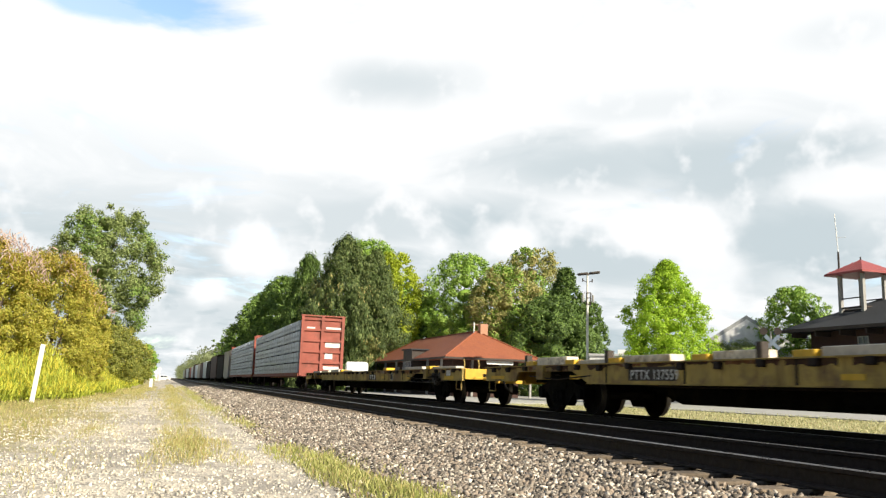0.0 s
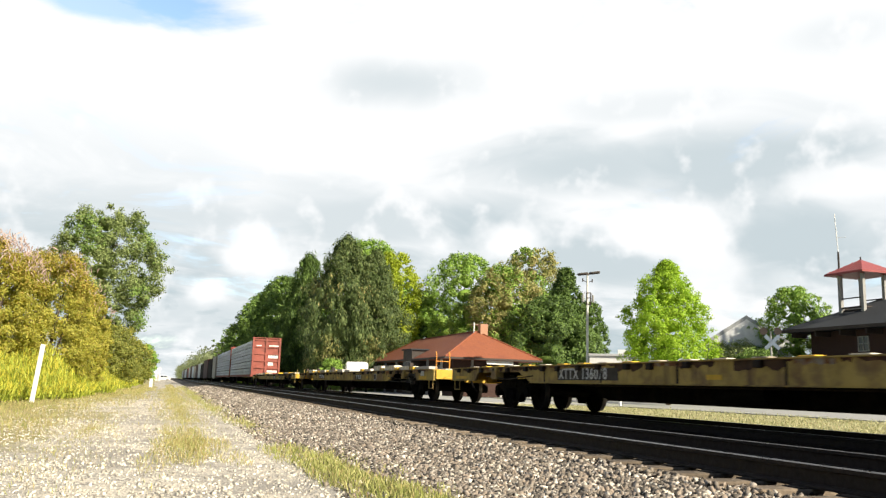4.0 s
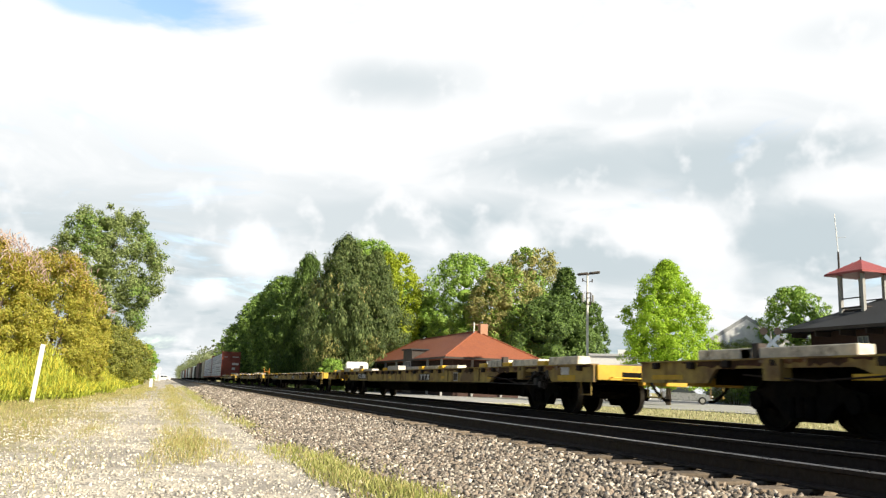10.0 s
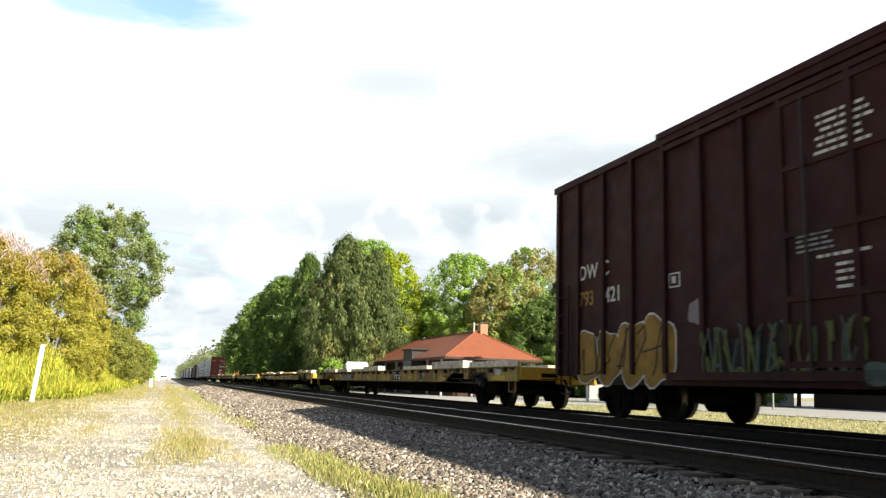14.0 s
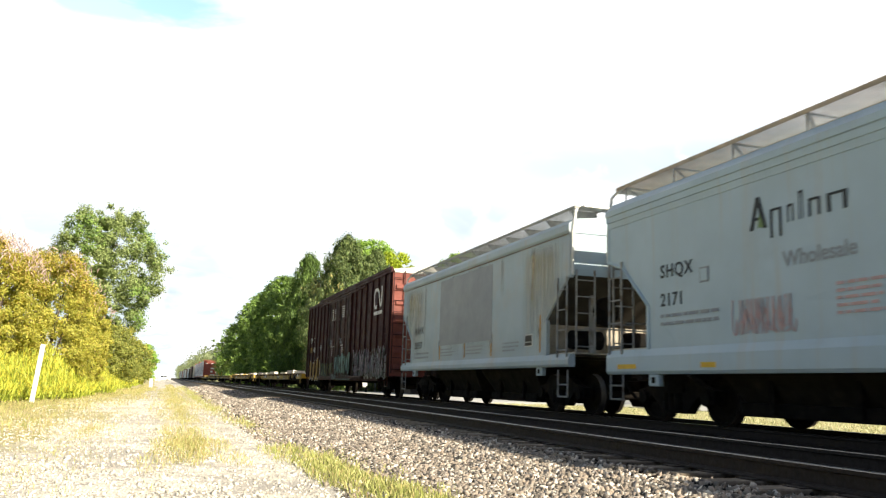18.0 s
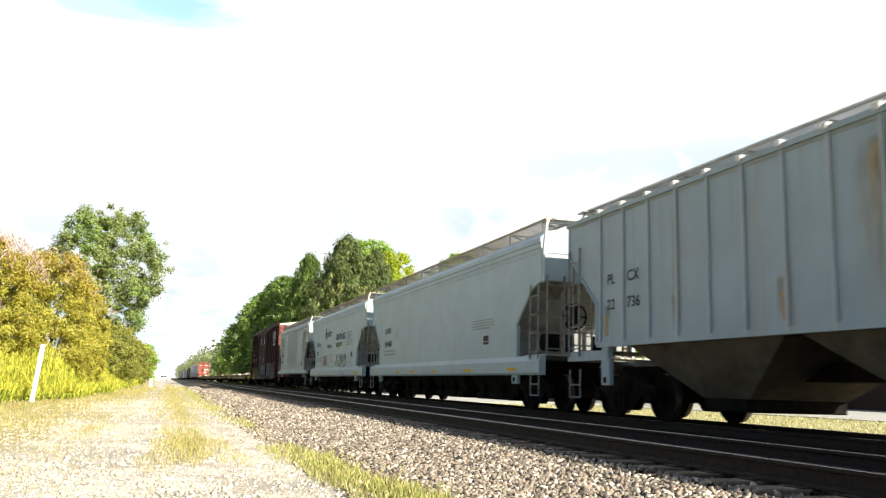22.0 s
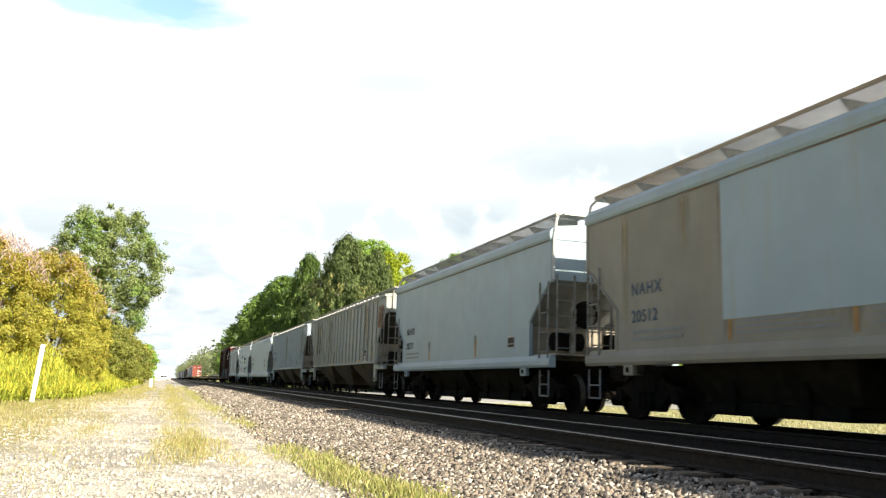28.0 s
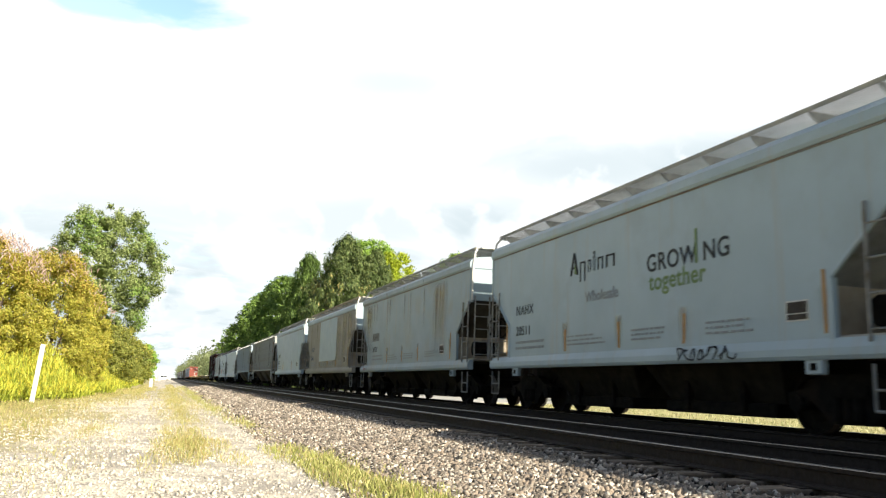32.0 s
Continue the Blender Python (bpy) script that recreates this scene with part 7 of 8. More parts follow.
def tree(label, x, y, height, width, leaf, seed, n=5000, size=0.3, base=0.1, shape="round", trunk_r=None, group="trees", extra=None, ragged=0.0, tidy=0.42):
    rng = np.random.default_rng(seed)
    ob = empty("tree", pose(x, y, lie(x)))
    tagged(ob, label, "tree", group)
    part("trunk", limbs(rng, (0, 0, -0.1), height * 0.86, trunk_r or height * 0.018, width * 0.45, 10), M["bark"], ob)

    def reach(f):
        """How wide the crown is at a share f of its height."""
        return {"round": max(0.1, 1 - abs(1.9 * f - 0.85) ** 2.4 * 0.85) ** 0.6, "oval": max(0.08, 1 - abs(1.5 * f - 0.55) ** 2.6) ** 0.6,
                "cone": (1 - f) ** 0.6 * 0.9 * (1 - 0.45 * max(0, 0.25 - f) / 0.25) + 0.12, "spruce": min(1.0, ((1.02 - f) / 0.55)) ** 0.62 * (0.9 + 0.1 * math.sin(f * 40)),
                "egg": max(0.04, 1 - abs(1.42 * f - 0.45) ** 1.9) ** 0.82, "wide": max(0.1, 1 - abs(1.75 * f - 0.95) ** 2.2) ** 0.7}[shape]

    droop = 1.0 if shape == "spruce" else 0.0
    lo = height * base
    clumps, core = [], []
    count = 620
    for k in range(count):
        f = ((k + rng.uniform(0, 1)) / count) ** 0.92
        a = k * 2.39996 + rng.uniform(-0.3, 0.3)
        if ragged and rng.random() < ragged:
            continue
        w = reach(f) * (1.02 + 0.10 * math.sin(2 * a + seed) + 0.42 * noise.noise(Vector((1.9 * math.cos(a) + seed, 1.9 * math.sin(a), 4.2 * f))))
        if droop:
            # boughs in tiers, with gaps between them
            w *= (1.08 - 0.28 * (f * 14 % 1.0)) * (0.80 + 0.28 * abs(math.sin(4.5 * a + 2.1 * int(f * 14))))
        r = width * rng.uniform(0.022, 0.06) * (0.65 + 0.35 * reach(f))
        q = max(0, width * 0.5 * w - r) * (rng.uniform(0.84, 1.06) if rng.random() < 0.72 else rng.uniform(0.5, 1.17))
        z = min(max(lo + (height - lo) * f, lo + r * 0.4), height - r * 0.7)
        tall = r * (rng.uniform(1.2, 2.0) if droop else rng.uniform(0.6, 1.0))
        clumps.append(((q * math.cos(a), q * math.sin(a), z), (r, r, tall)))
    for k in range(9):
        f = 0.04 + 0.86 * k / 8
        w = width * 0.5 * reach(f) * (0.62 - 0.25 * (ragged > 0))
        core.append(((0, 0, lo + (height - lo) * f), (w, w, (height - lo) * 0.085)))
    inner_mass("inner_foliage", rng, clumps[::4] + core, M[leaf], ob, 0.62)
    n, size = int(n * 1.8), size * 0.8
    P, S, R = crown_leaves(rng, clumps, n, size, 0.3, droop, tidy)
    second = np.zeros(n, bool)
    if extra:
        patch = np.sin(P[:, 0] * 1.1 + seed) + np.sin(P[:, 1] * 0.9) + np.sin(P[:, 2] * 0.8 + seed) + rng.normal(size=n) * 0.5
        second = patch > np.quantile(patch, 1 - extra[1])
    crown = many("crown", LEAF, (P[~second], S[~second], R[~second]), M[leaf], rng, kind="")
    crown.parent = ob
    if extra:
        e = many("second_crown", LEAF, (P[second], S[second], R[second]), M[extra[0]], rng, kind="")
        e.parent = ob
    return ob


def bush(name, label, x, y, rx, ry, height, leaf, seed, n=4000, size=0.12, stems=6, category="bush", z=None, tops="", haze=0, low=0.1):
    rng = np.random.default_rng(seed)
    z0 = lie(x) if z is None else z
    ob = empty(name, pose(x, y, z0))
    tagged(ob, label, category, "bushes")
    bm = bmesh.new()
    for k in range(stems):
        a, q = rng.uniform(0, 2 * math.pi), rng.uniform(0.2, 0.6)
        p, m, t = (0.3 * math.cos(a), 0.3 * math.sin(a), -0.1), (rx * q * 0.6 * math.cos(a), ry * q * 0.6 * math.sin(a), height * 0.45), (rx * q * math.cos(a), ry * q * math.sin(a), height * 0.85)
        rod(bm, p, m, 0.06, 0.04, 6)
        rod(bm, m, t, 0.04, 0.012, 6)
    part("stem", bm, M["bark"], ob)
    blobs = []
    for k in range(300):
        a, q, f = rng.uniform(0, 2 * math.pi), rng.uniform(0.25, 1.0) ** 0.5, rng.uniform(low, 0.95)
        w = math.sqrt(max(0.04, 1 - (f * 1.0) ** 3.2)) * (0.72 + 0.28 * min(1, (f - low) * 4)) * (1 + 0.12 * math.sin(3 * a + seed))
        r = min(rx, ry, height) * rng.uniform(0.05, 0.13)
        blobs.append(((rx * q * w * math.cos(a), ry * q * w * math.sin(a), max(height * f - r * 0.3, r * 0.6)), (r, r, r * 0.85)))
    inner_mass("inner_foliage", rng, blobs[::3], M[leaf], ob, 0.6)
    n, size = int(n * 1.5), size * 0.88
    P, S, R = crown_leaves(rng, blobs, n, size, 0.4, 0.0, 0.65)
    rusty = np.zeros(n, bool)
    if tops:
        rusty = rng.uniform(0, 1, n) < np.clip((P[:, 2] / height - 0.58) * 1.4 + 0.25 * np.sin(P[:, 0] * 1.6 + P[:, 2]), 0.05, 0.9)
    c = many("foliage", LEAF, (P[~rusty], S[~rusty], R[~rusty]), M[leaf], rng, kind="")
    c.parent = ob
    if tops:
        c = many("rusty_foliage", LEAF, (P[rusty], S[rusty], R[rusty]), M[tops], rng, kind="")
        c.parent = ob
    if haze:
        # bare twig ends that stand out of the top
        a, q = rng.uniform(0, 2 * math.pi, haze), rng.uniform(0, 0.95, haze) ** 0.5
        z = height * (0.55 + 0.4 * np.sqrt(1 - q * q)) + rng.uniform(-0.2, 0.35, haze)
        s = rng.uniform(0.12, 0.3, haze)
        t = many("twig", BLADE, (np.stack([rx * q * np.cos(a), ry * q * np.sin(a), z], 1), np.stack([np.full(haze, 0.007), s, s], 1), turns(rng, haze, 0.5)), M["twig"], rng, kind="")
        t.parent = ob
        tagged(t, kind="stuff")
    return ob


M["leaf_olive"] = material("leaf_olive", (0.26, 0.29, 0.06), 0.65, scale=0.5, vary=0.2, per_island=0.18, translucent=0.4, bump=0,
                           tints=[(0.19, 0.23, 0.045), (0.27, 0.30, 0.06), (0.33, 0.31, 0.08)])
M["leaf_far"] = material("leaf_far", (0.17, 0.21, 0.10), 0.7, scale=0.2, vary=0.2, per_island=0.15, translucent=0.3, bump=0,
                         tints=[(0.13, 0.17, 0.08), (0.18, 0.22, 0.10), (0.22, 0.25, 0.13)])
M["twig"] = material("twig", (0.42, 0.31, 0.27), 0.9, scale=4, vary=0.2, per_island=0.2, bump=0)
M["leaf_orange"] = material("leaf_orange", (0.44, 0.31, 0.06), 0.65, scale=0.5, vary=0.2, per_island=0.18, translucent=0.45, bump=0,
                            tints=[(0.44, 0.31, 0.07), (0.49, 0.38, 0.08), (0.47, 0.43, 0.09)])


# beyond the tracks, from the line outwards
tree("dark green tree at the end of the row along the line", 14.9, 179.4, 13.0, 10.7, "leaf_dark", 16, 9000, 0.5, 0.0, "round")
tree("broad dark green tree in the row along the line", 16.3, 144.2, 16.4, 13.3, "leaf_dark", 17, 14000, 0.46, 0.0, "round")
tree("dark green tree in the row along the line", 16.8, 127.0, 17.0, 11.5, "leaf_dark", 18, 15000, 0.42, 0.0, "round")
tree("tall dark green tree in the row along the line", 18.4, 116.4, 18.9, 10.0, "leaf_deep", 15, 17000, 0.34, 0.0, "spruce")
tree("tall broad grey-green spruce with drooping boughs", 19.7, 97.0, 18.4, 11.6, "leaf_spruce", 11, 26000, 0.30, 0.0, "spruce", extra=("leaf_brown", 0.14, 0))
tree("broad green maple behind the spruces", 25.2, 108.0, 20.4, 11.4, "leaf_mid", 13, 22000, 0.32, 0.02, "oval")
tree("dark green spruce beside the depot", 23.4, 96.5, 17.0, 9.6, "leaf_spruce", 12, 22000, 0.28, 0.0, "spruce")
tree("yellow-green maple behind the spruces", 27.6, 103.5, 18.3, 7.6, "leaf_yellow", 14, 15000, 0.29, 0.05, "oval")
tree("narrow dark tree behind the spruces", 31.9, 111.6, 16.4, 4.6, "leaf_deep", 28, 6800, 0.32, 0.0, "oval")
tree("small dark tree behind the depot", 34.7, 110.7, 14.4, 9.4, "leaf_deep", 19, 11900, 0.33, 0.0, "round")
tree("green maple behind the depot", 36.3, 99.6, 18.1, 11.0, "leaf_mid", 20, 18700, 0.32, 0.05, "oval", ragged=0.12)
tree("browning maple behind the depot", 39.0, 92.7, 15.9, 9.9, "leaf_brown", 21, 17000, 0.31, 0.05, "oval", extra=('leaf_mid', 0.35, 0), ragged=0.1)
tree("tall browning maple behind the depot", 47.4, 103.3, 20.5, 10.0, "leaf_brown", 22, 17000, 0.33, 0.1, "oval", extra=('leaf_mid', 0.5, 0), ragged=0.12)
tree("dark green tree behind the depot", 47.9, 93.7, 16.5, 7.8, "leaf_deep", 23, 15300, 0.31, 0.0, "cone")
tree("dark low tree behind the depot", 42.8, 88.2, 12.0, 12.3, "leaf_deep", 24, 17000, 0.31, 0.0, "round")
tree("dark green tree beside the utility pole", 48.3, 88.3, 11.6, 4.9, "leaf_deep", 25, 8500, 0.29, 0.0, "oval")
tree("sunlit bright green young maple", 34.9, 51.9, 10.75, 6.5, "leaf_bright", 26, 26000, 0.17, 0.12, "egg", tidy=0.4)
tree("green tree before the white house", 56.9, 63.3, 11.4, 6.8, "leaf_mid", 27, 13600, 0.23, 0.15, "round", ragged=0.15)
bush("bush", "green bush between tracks and depot", 16.8, 87.1, 1.5, 1.5, 3.6, "leaf_mid", 31, 6000, 0.17)
bush("bush", "grey-green shrubs before the white house", 51.3, 65.2, 3.5, 3.5, 6.2, "leaf_willow", 32, 10200, 0.18)
bush("bush", "dark shrubs beside the station", 50.9, 61.1, 2.8, 2.8, 5.4, "leaf_dark", 33, 8500, 0.18)

# left of the path
tree("tall willow-like tree with grey-green leaves", -6.1, 76.5, 15.4, 9.6, "leaf_willow", 41, 30000, 0.21, 0.16, "wide", extra=('leaf_dark', 0.25, 0), ragged=0.34, tidy=0.5)
bush("bush", "rust-tinged autumn shrub with twiggy tops", -5.6, 41.9, 2.7, 2.6, 6.7, "leaf_rust", 42, 34000, 0.11, tops="leaf_orange", haze=350, low=0.1)
bush("bush", "rust-tinged autumn shrub with bare twigs", -7.6, 39.3, 2.4, 2.3, 7.0, "leaf_rust", 44, 24000, 0.11, tops="leaf_orange", haze=1300, low=0.1)
bush("bush", "small rust-tinged autumn shrub", -4.0, 45.5, 1.3, 1.4, 5.2, "leaf_rust", 43, 15000, 0.12, tops="leaf_orange", haze=150, low=0.1)
bush("bush", "low olive shrub along the line", -4.0, 66.7, 2.2, 3.8, 4.9, "leaf_olive", 45, 12000, 0.16, tops="leaf_rust")
bush("bush", "low olive shrub further along the line", -3.9, 101.4, 2.3, 4.6, 5.2, "leaf_olive", 46, 9000, 0.2, tops="leaf_rust")
bush("bush", "green shrub at the field's far end", -3.5, 138.1, 2.1, 4.2, 6.2, "leaf_mid", 47, 7500, 0.25)

# woods far along the line
def far_woods():
    rng = np.random.default_rng(61)
    blobs = []
    for k in range(190):
        y = 215 + 1200 * rng.uniform(0, 1) ** 1.5
        r = rng.uniform(2.5, 4.5)
        h = rng.uniform(8, 13.5) + y * 0.004
        x = 14 + rng.uniform(0, 12)
        for j in range(3):
            blobs.append(((x + rng.uniform(-1, 2), y + rng.uniform(-4, 4), h * (0.22 + 0.3 * j)), (r, r * 1.6, h * 0.2)))
    many("far_woods", LEAF, crown_leaves(rng, blobs, 24000, 1.1), M["leaf_far"], rng, "row of hazy green woods far along the line", "woods")
    blobs = []
    for k in range(60):
        y = 130 + 600 * rng.uniform(0, 1) ** 1.2
        r, h = rng.uniform(1.2, 2.4), rng.uniform(2.0, 4.0)
        blobs.append(((-6 - rng.uniform(0, 9) - (y - 130) * 0.012, y, h * 0.5), (r, r, h * 0.5)))
    many("far_scrub", LEAF, crown_leaves(rng, blobs, 6000, 0.6), M["leaf_rust"], rng, "olive scrub beside the line far off", "scrub")


far_woods()


# goldenrod field, verge grass and tufts on the path
M["weed_leaf"] = material("weed_leaf", (0.34, 0.40, 0.05), 0.65, scale=0.6, vary=0.25, per_island=0.3, translucent=0.35, bump=0,
                          tints=[(0.24, 0.32, 0.04), (0.40, 0.46, 0.05), (0.46, 0.48, 0.08)])


M["verge"] = material("verge", (0.42, 0.43, 0.17), 0.7, scale=0.6, vary=0.2, per_island=0.2, translucent=0.3, bump=0,
                      tints=[(0.36, 0.39, 0.17), (0.47, 0.47, 0.27), (0.56, 0.54, 0.36)])


def build_weeds():
    rng = np.random.default_rng(71)
    n = 95000
    y = 25 + 90 * rng.uniform(0, 1, n) ** 1.6
    edge = -2.9 - 0.25 * np.sin(y * 0.35) - 0.15 * np.sin(y * 0.9) - np.clip((36 - y) * 0.2, 0, 2.6)
    x = edge - 9 * rng.uniform(0, 1, n) ** 1.5
    deep = np.clip((edge - x) / 1.3, 0.25, 1)
    tall = (1.72 + 0.28 * np.sin(x * 1.7 + y * 0.6) + 0.15 * np.sin(x * 4.1)) * deep
    base = np.array([lie(a) for a in x])
    up = rng.uniform(0.0, 0.85, n) ** 0.7
    s = rng.uniform(0.6, 1.3, n)
    P = np.stack([x, y, base + tall * up], 1)
    S = np.stack([0.024 * s * (1 + y / 60), 0.10 * s, 0.22 * s], 1)
    R = turns(rng, n, 0.35)
    plume = rng.uniform(0, 1, n) < np.clip(up * 0.95 - 0.2, 0, 0.5)
    many("goldenrod", BLADE, (P[plume], S[plume], R[plume]), M["goldenrod"], rng, "field of tall yellow goldenrod in bloom", "weeds")
    many("goldenrod_leaves", BLADE, (P[~plume], S[~plume], R[~plume]), M["weed_leaf"], rng, "green leaves and stalks of the goldenrod field", "weeds")
    # short dry grass between field and path, and tufts on the path: middle x, y, spread x, y, blades, height
    spots = [(-2.4, 20, 0.55, 30, 26000, 0.085), (0.38, 12.3, 0.3, 2.0, 4200, 0.075), (0.5, 19, 0.3, 3.5, 1300, 0.06), (0.35, 34, 0.4, 9, 2200, 0.08), (1.9, 9.0, 0.3, 2.0, 6500, 0.10),
             (1.8, 18.2, 0.25, 2.6, 1500, 0.08), (1.5, 27, 0.3, 5, 1500, 0.08), (1.4, 42, 0.4, 8, 1800, 0.09), (2.05, 6.9, 0.17, 0.7, 2500, 0.12),
             (0.4, 24, 1.1, 10, 1500, 0.045), (0.45, 62, 0.45, 26, 6000, 0.10), (-1.5, 60, 0.55, 26, 6500, 0.11), (1.75, 62, 0.4, 26, 4500, 0.10), (0.42, 24, 0.3, 9, 3500, 0.06), (-1.2, 16, 0.4, 7, 2500, 0.06)]
    P, S = [], []
    for cx, cy, wx, wy, k, h in spots:
        a, q = rng.uniform(0, 2 * math.pi, k), 2.2 * rng.uniform(0, 1, k) ** 0.9
        q *= 0.8 + 0.25 * np.sin(3 * a + cx * 7) + 0.15 * np.sin(7 * a + cy)
        gx, gy = cx + wx * q * np.cos(a) + 0.03 * rng.normal(size=k), cy + wy * q * np.sin(a)
        if k == 26000:
            gy = 9 + 60 * rng.uniform(0, 1, k) ** 1.5
            gx = -2.0 - 2.6 * rng.uniform(0, 1, k) ** 0.8 + 0.25 * np.sin(gy * 0.8) - np.clip((13.0 - gy) * 0.16, 0, 0.8)
        gz = np.array([lie(a) for a in gx]) - 0.01
        hh = h * rng.uniform(0.35, 1.3, k)
        P.append(np.stack([gx, gy, gz], 1))
        S.append(np.stack([rng.uniform(0.002, 0.0042, k) * (1 + np.abs(gy) / 16), hh * 0.45, hh * 1.1], 1))
    P, S = np.concatenate(P), np.concatenate(S)
    green = rng.uniform(0, 1, len(P)) < 0.45 + 0.35 * (P[:, 0] > 1.2)
    for name, mask, mat, label in (("grass", green, "grass", "thin green grass on the path's edges"), ("dry_grass", ~green, "dry_grass", "dry straw-coloured grass on the path's edges")):
        many(name, BLADE, (P[mask], S[mask], turns(rng, int(mask.sum()), 0.35)), M[mat], rng, label, "grass")
    # verge beyond the tracks
    k = 26000
    gy = 8 + 60 * rng.uniform(0, 1, k) ** 1.3
    gx = 12.8 + 16 * rng.uniform(0, 1, k)
    hh = 0.09 * rng.uniform(0.4, 1.3, k)
    P = np.stack([gx, gy, np.array([lie(a) for a in gx])], 1)
    many("verge_grass", BLADE, (P, np.stack([np.full(k, 0.03), hh, hh], 1), turns(rng, k, 0.4)), M["verge"], rng, "short dry grass beyond the tracks", "grass")


build_weeds()


# ---------------------------------------------------------------- posts and signs
# blue-grey that puts shade into the crossbuck's blades
M["shaded_blade"] = material("shaded_blade", (0.19, 0.24, 0.31), 0.7, scale=6, vary=0.15, bump=0.1)
M["white_pole"] = material("white_pole", (0.66, 0.66, 0.63), 0.8, scale=6, vary=0.15, bump=0.2)


def build_posts():
    ob = empty("marker_post", pose(-3.93, 28.6, -0.45, 0, 4.6, 0))
    tagged(ob, "leaning white-painted wooden marker post among weeds", "post")
    bm = soften(boxed((-0.068, 0.068, -0.045, 0.045, -0.2, 1.86)), 0.012)
    part("board", bm, M["white"], ob)
    ob = empty("wayside_box", pose(-1.25, 78, -0.45))
    tagged(ob, "small white wayside cabinet beside the line", "cabinet")
    part("cabinet", soften(boxed((-0.14, 0.14, -0.12, 0.12, 0, 0.78)), 0.02), M["white"], ob)
    part("lid", boxed((-0.16, 0.16, -0.14, 0.14, 0.78, 0.81)), M["white"], ob)
    # utility pole with a crossarm
    ob = empty("utility_pole", pose(31.1, 57.1, -0.38))
    tagged(ob, "grey wooden utility pole with a crossarm and fittings", "light pole")
    bm = bmesh.new()
    rod(bm, (0, 0, 0), (0, 0, 10.1), 0.11, 0.08, 10)
    part("pole", bm, M["white_pole"], ob)
    part("crossarm", boxed((-0.95, 0.95, -0.06, 0.06, -0.05, 0.05)), M["dark_trim"], ob, at=pose(0.05, -0.12, 10.02, 0, -9, 0))
    # two lamp-like shapes added on the crossarm; the pole carries no lamps
    for x, w in ((-0.55, 0.4), (0.5, 0.42)):
        bm = bmesh.new()
        prism(bm, [(-w, 0), (w, 0), (w - 0.06, 0.1), (-w + 0.06, 0.1)], "y", -0.24, 0.24)
        part("lamp", bm, M["dark_trim"], ob, at=pose(0.05 + x, -0.12, 10.07 + x * 0.158, 0, -9, 0))
    for x in (-0.42, 0.42):
        bm = bmesh.new()
        rod(bm, (0.0, 0, 9.35), (x, 0, 9.52), 0.03, sides=6)
        rod(bm, (x, 0, 9.4), (x, 0, 9.66), 0.05, sides=8)
        part("insulator", bm, M["dark_trim"], ob)
    bm = bmesh.new()
    for x in (-0.15, 0.2):
        rod(bm, (x, -0.14, 7.55), (x, -0.14, 8.55), 0.045, sides=8)
    for z in (7.6, 8.1, 8.5):
        box(bm, -0.2, 0.25, -0.16, -0.1, z, z + 0.05)
    part("fuse_rack", bm, M["dark_trim"], ob)
    for x in (-0.42, 0.45):
        bm = bmesh.new()
        rod(bm, (x, -0.05, 7.8), (x, -0.05, 8.35), 0.1, sides=10)
        rod(bm, (x, -0.05, 8.35), (x * 0.5, -0.05, 8.6), 0.025, sides=5)
        part("cutout", bm, M["grey_trim"], ob)
    # crossbuck, its blades coloured blue-grey for the shade they hang in
    ob = empty("crossing_sign", pose(36.4, 42.7, -0.38))
    tagged(ob, "railway crossbuck sign on a post, seen from behind", "sign")
    bm = bmesh.new()
    rod(bm, (0, 0, 0), (0, 0, 5.0), 0.06, sides=8)
    part("post", bm, M["grey_trim"], ob)
    for a in (45, -45):
        part("blade", soften(boxed((-0.6, 0.6, -0.012, 0.012, -0.115, 0.115)), 0.004), M["shaded_blade"], ob, at=pose(0, -0.1 if a > 0 else -0.13, 4.3, 0, a, -40))
    for x in (-0.42, 0.42):
        bm = bmesh.new()
        rod(bm, (x, 0, 5.0), (x, -0.12, 5.0), 0.24, sides=14)
        part("warning_lamp", bm, M["dark_trim"], ob, at=pose(0, 0, 0, 0, 0, -40))
    ob = empty("stake", pose(26.2, 44.0, -0.4))
    tagged(ob, "short white stake in the grass verge", "stake")
    bm = bmesh.new()
    rod(bm, (0, 0, 0), (0, 0, 0.6), 0.09, sides=8)
    part("stake_body", bm, M["white"], ob)
    ob = empty("signboard", pose(44.5, 68.5, -0.38))
    tagged(ob, "small white signboard on two posts", "sign")
    part("board", boxed((-0.8, 0.8, -0.04, 0.04, 2.6, 4.0)), M["white"], ob, at=pose(0, 0, 0, 0, 0, -35))
    for x in (-0.6, 0.6):
        part("leg", boxed((x - 0.05, x + 0.05, -0.09, -0.04, 0, 3.6)), M["grey_trim"], ob, at=pose(0, 0, 0, 0, 0, -35))


build_posts()


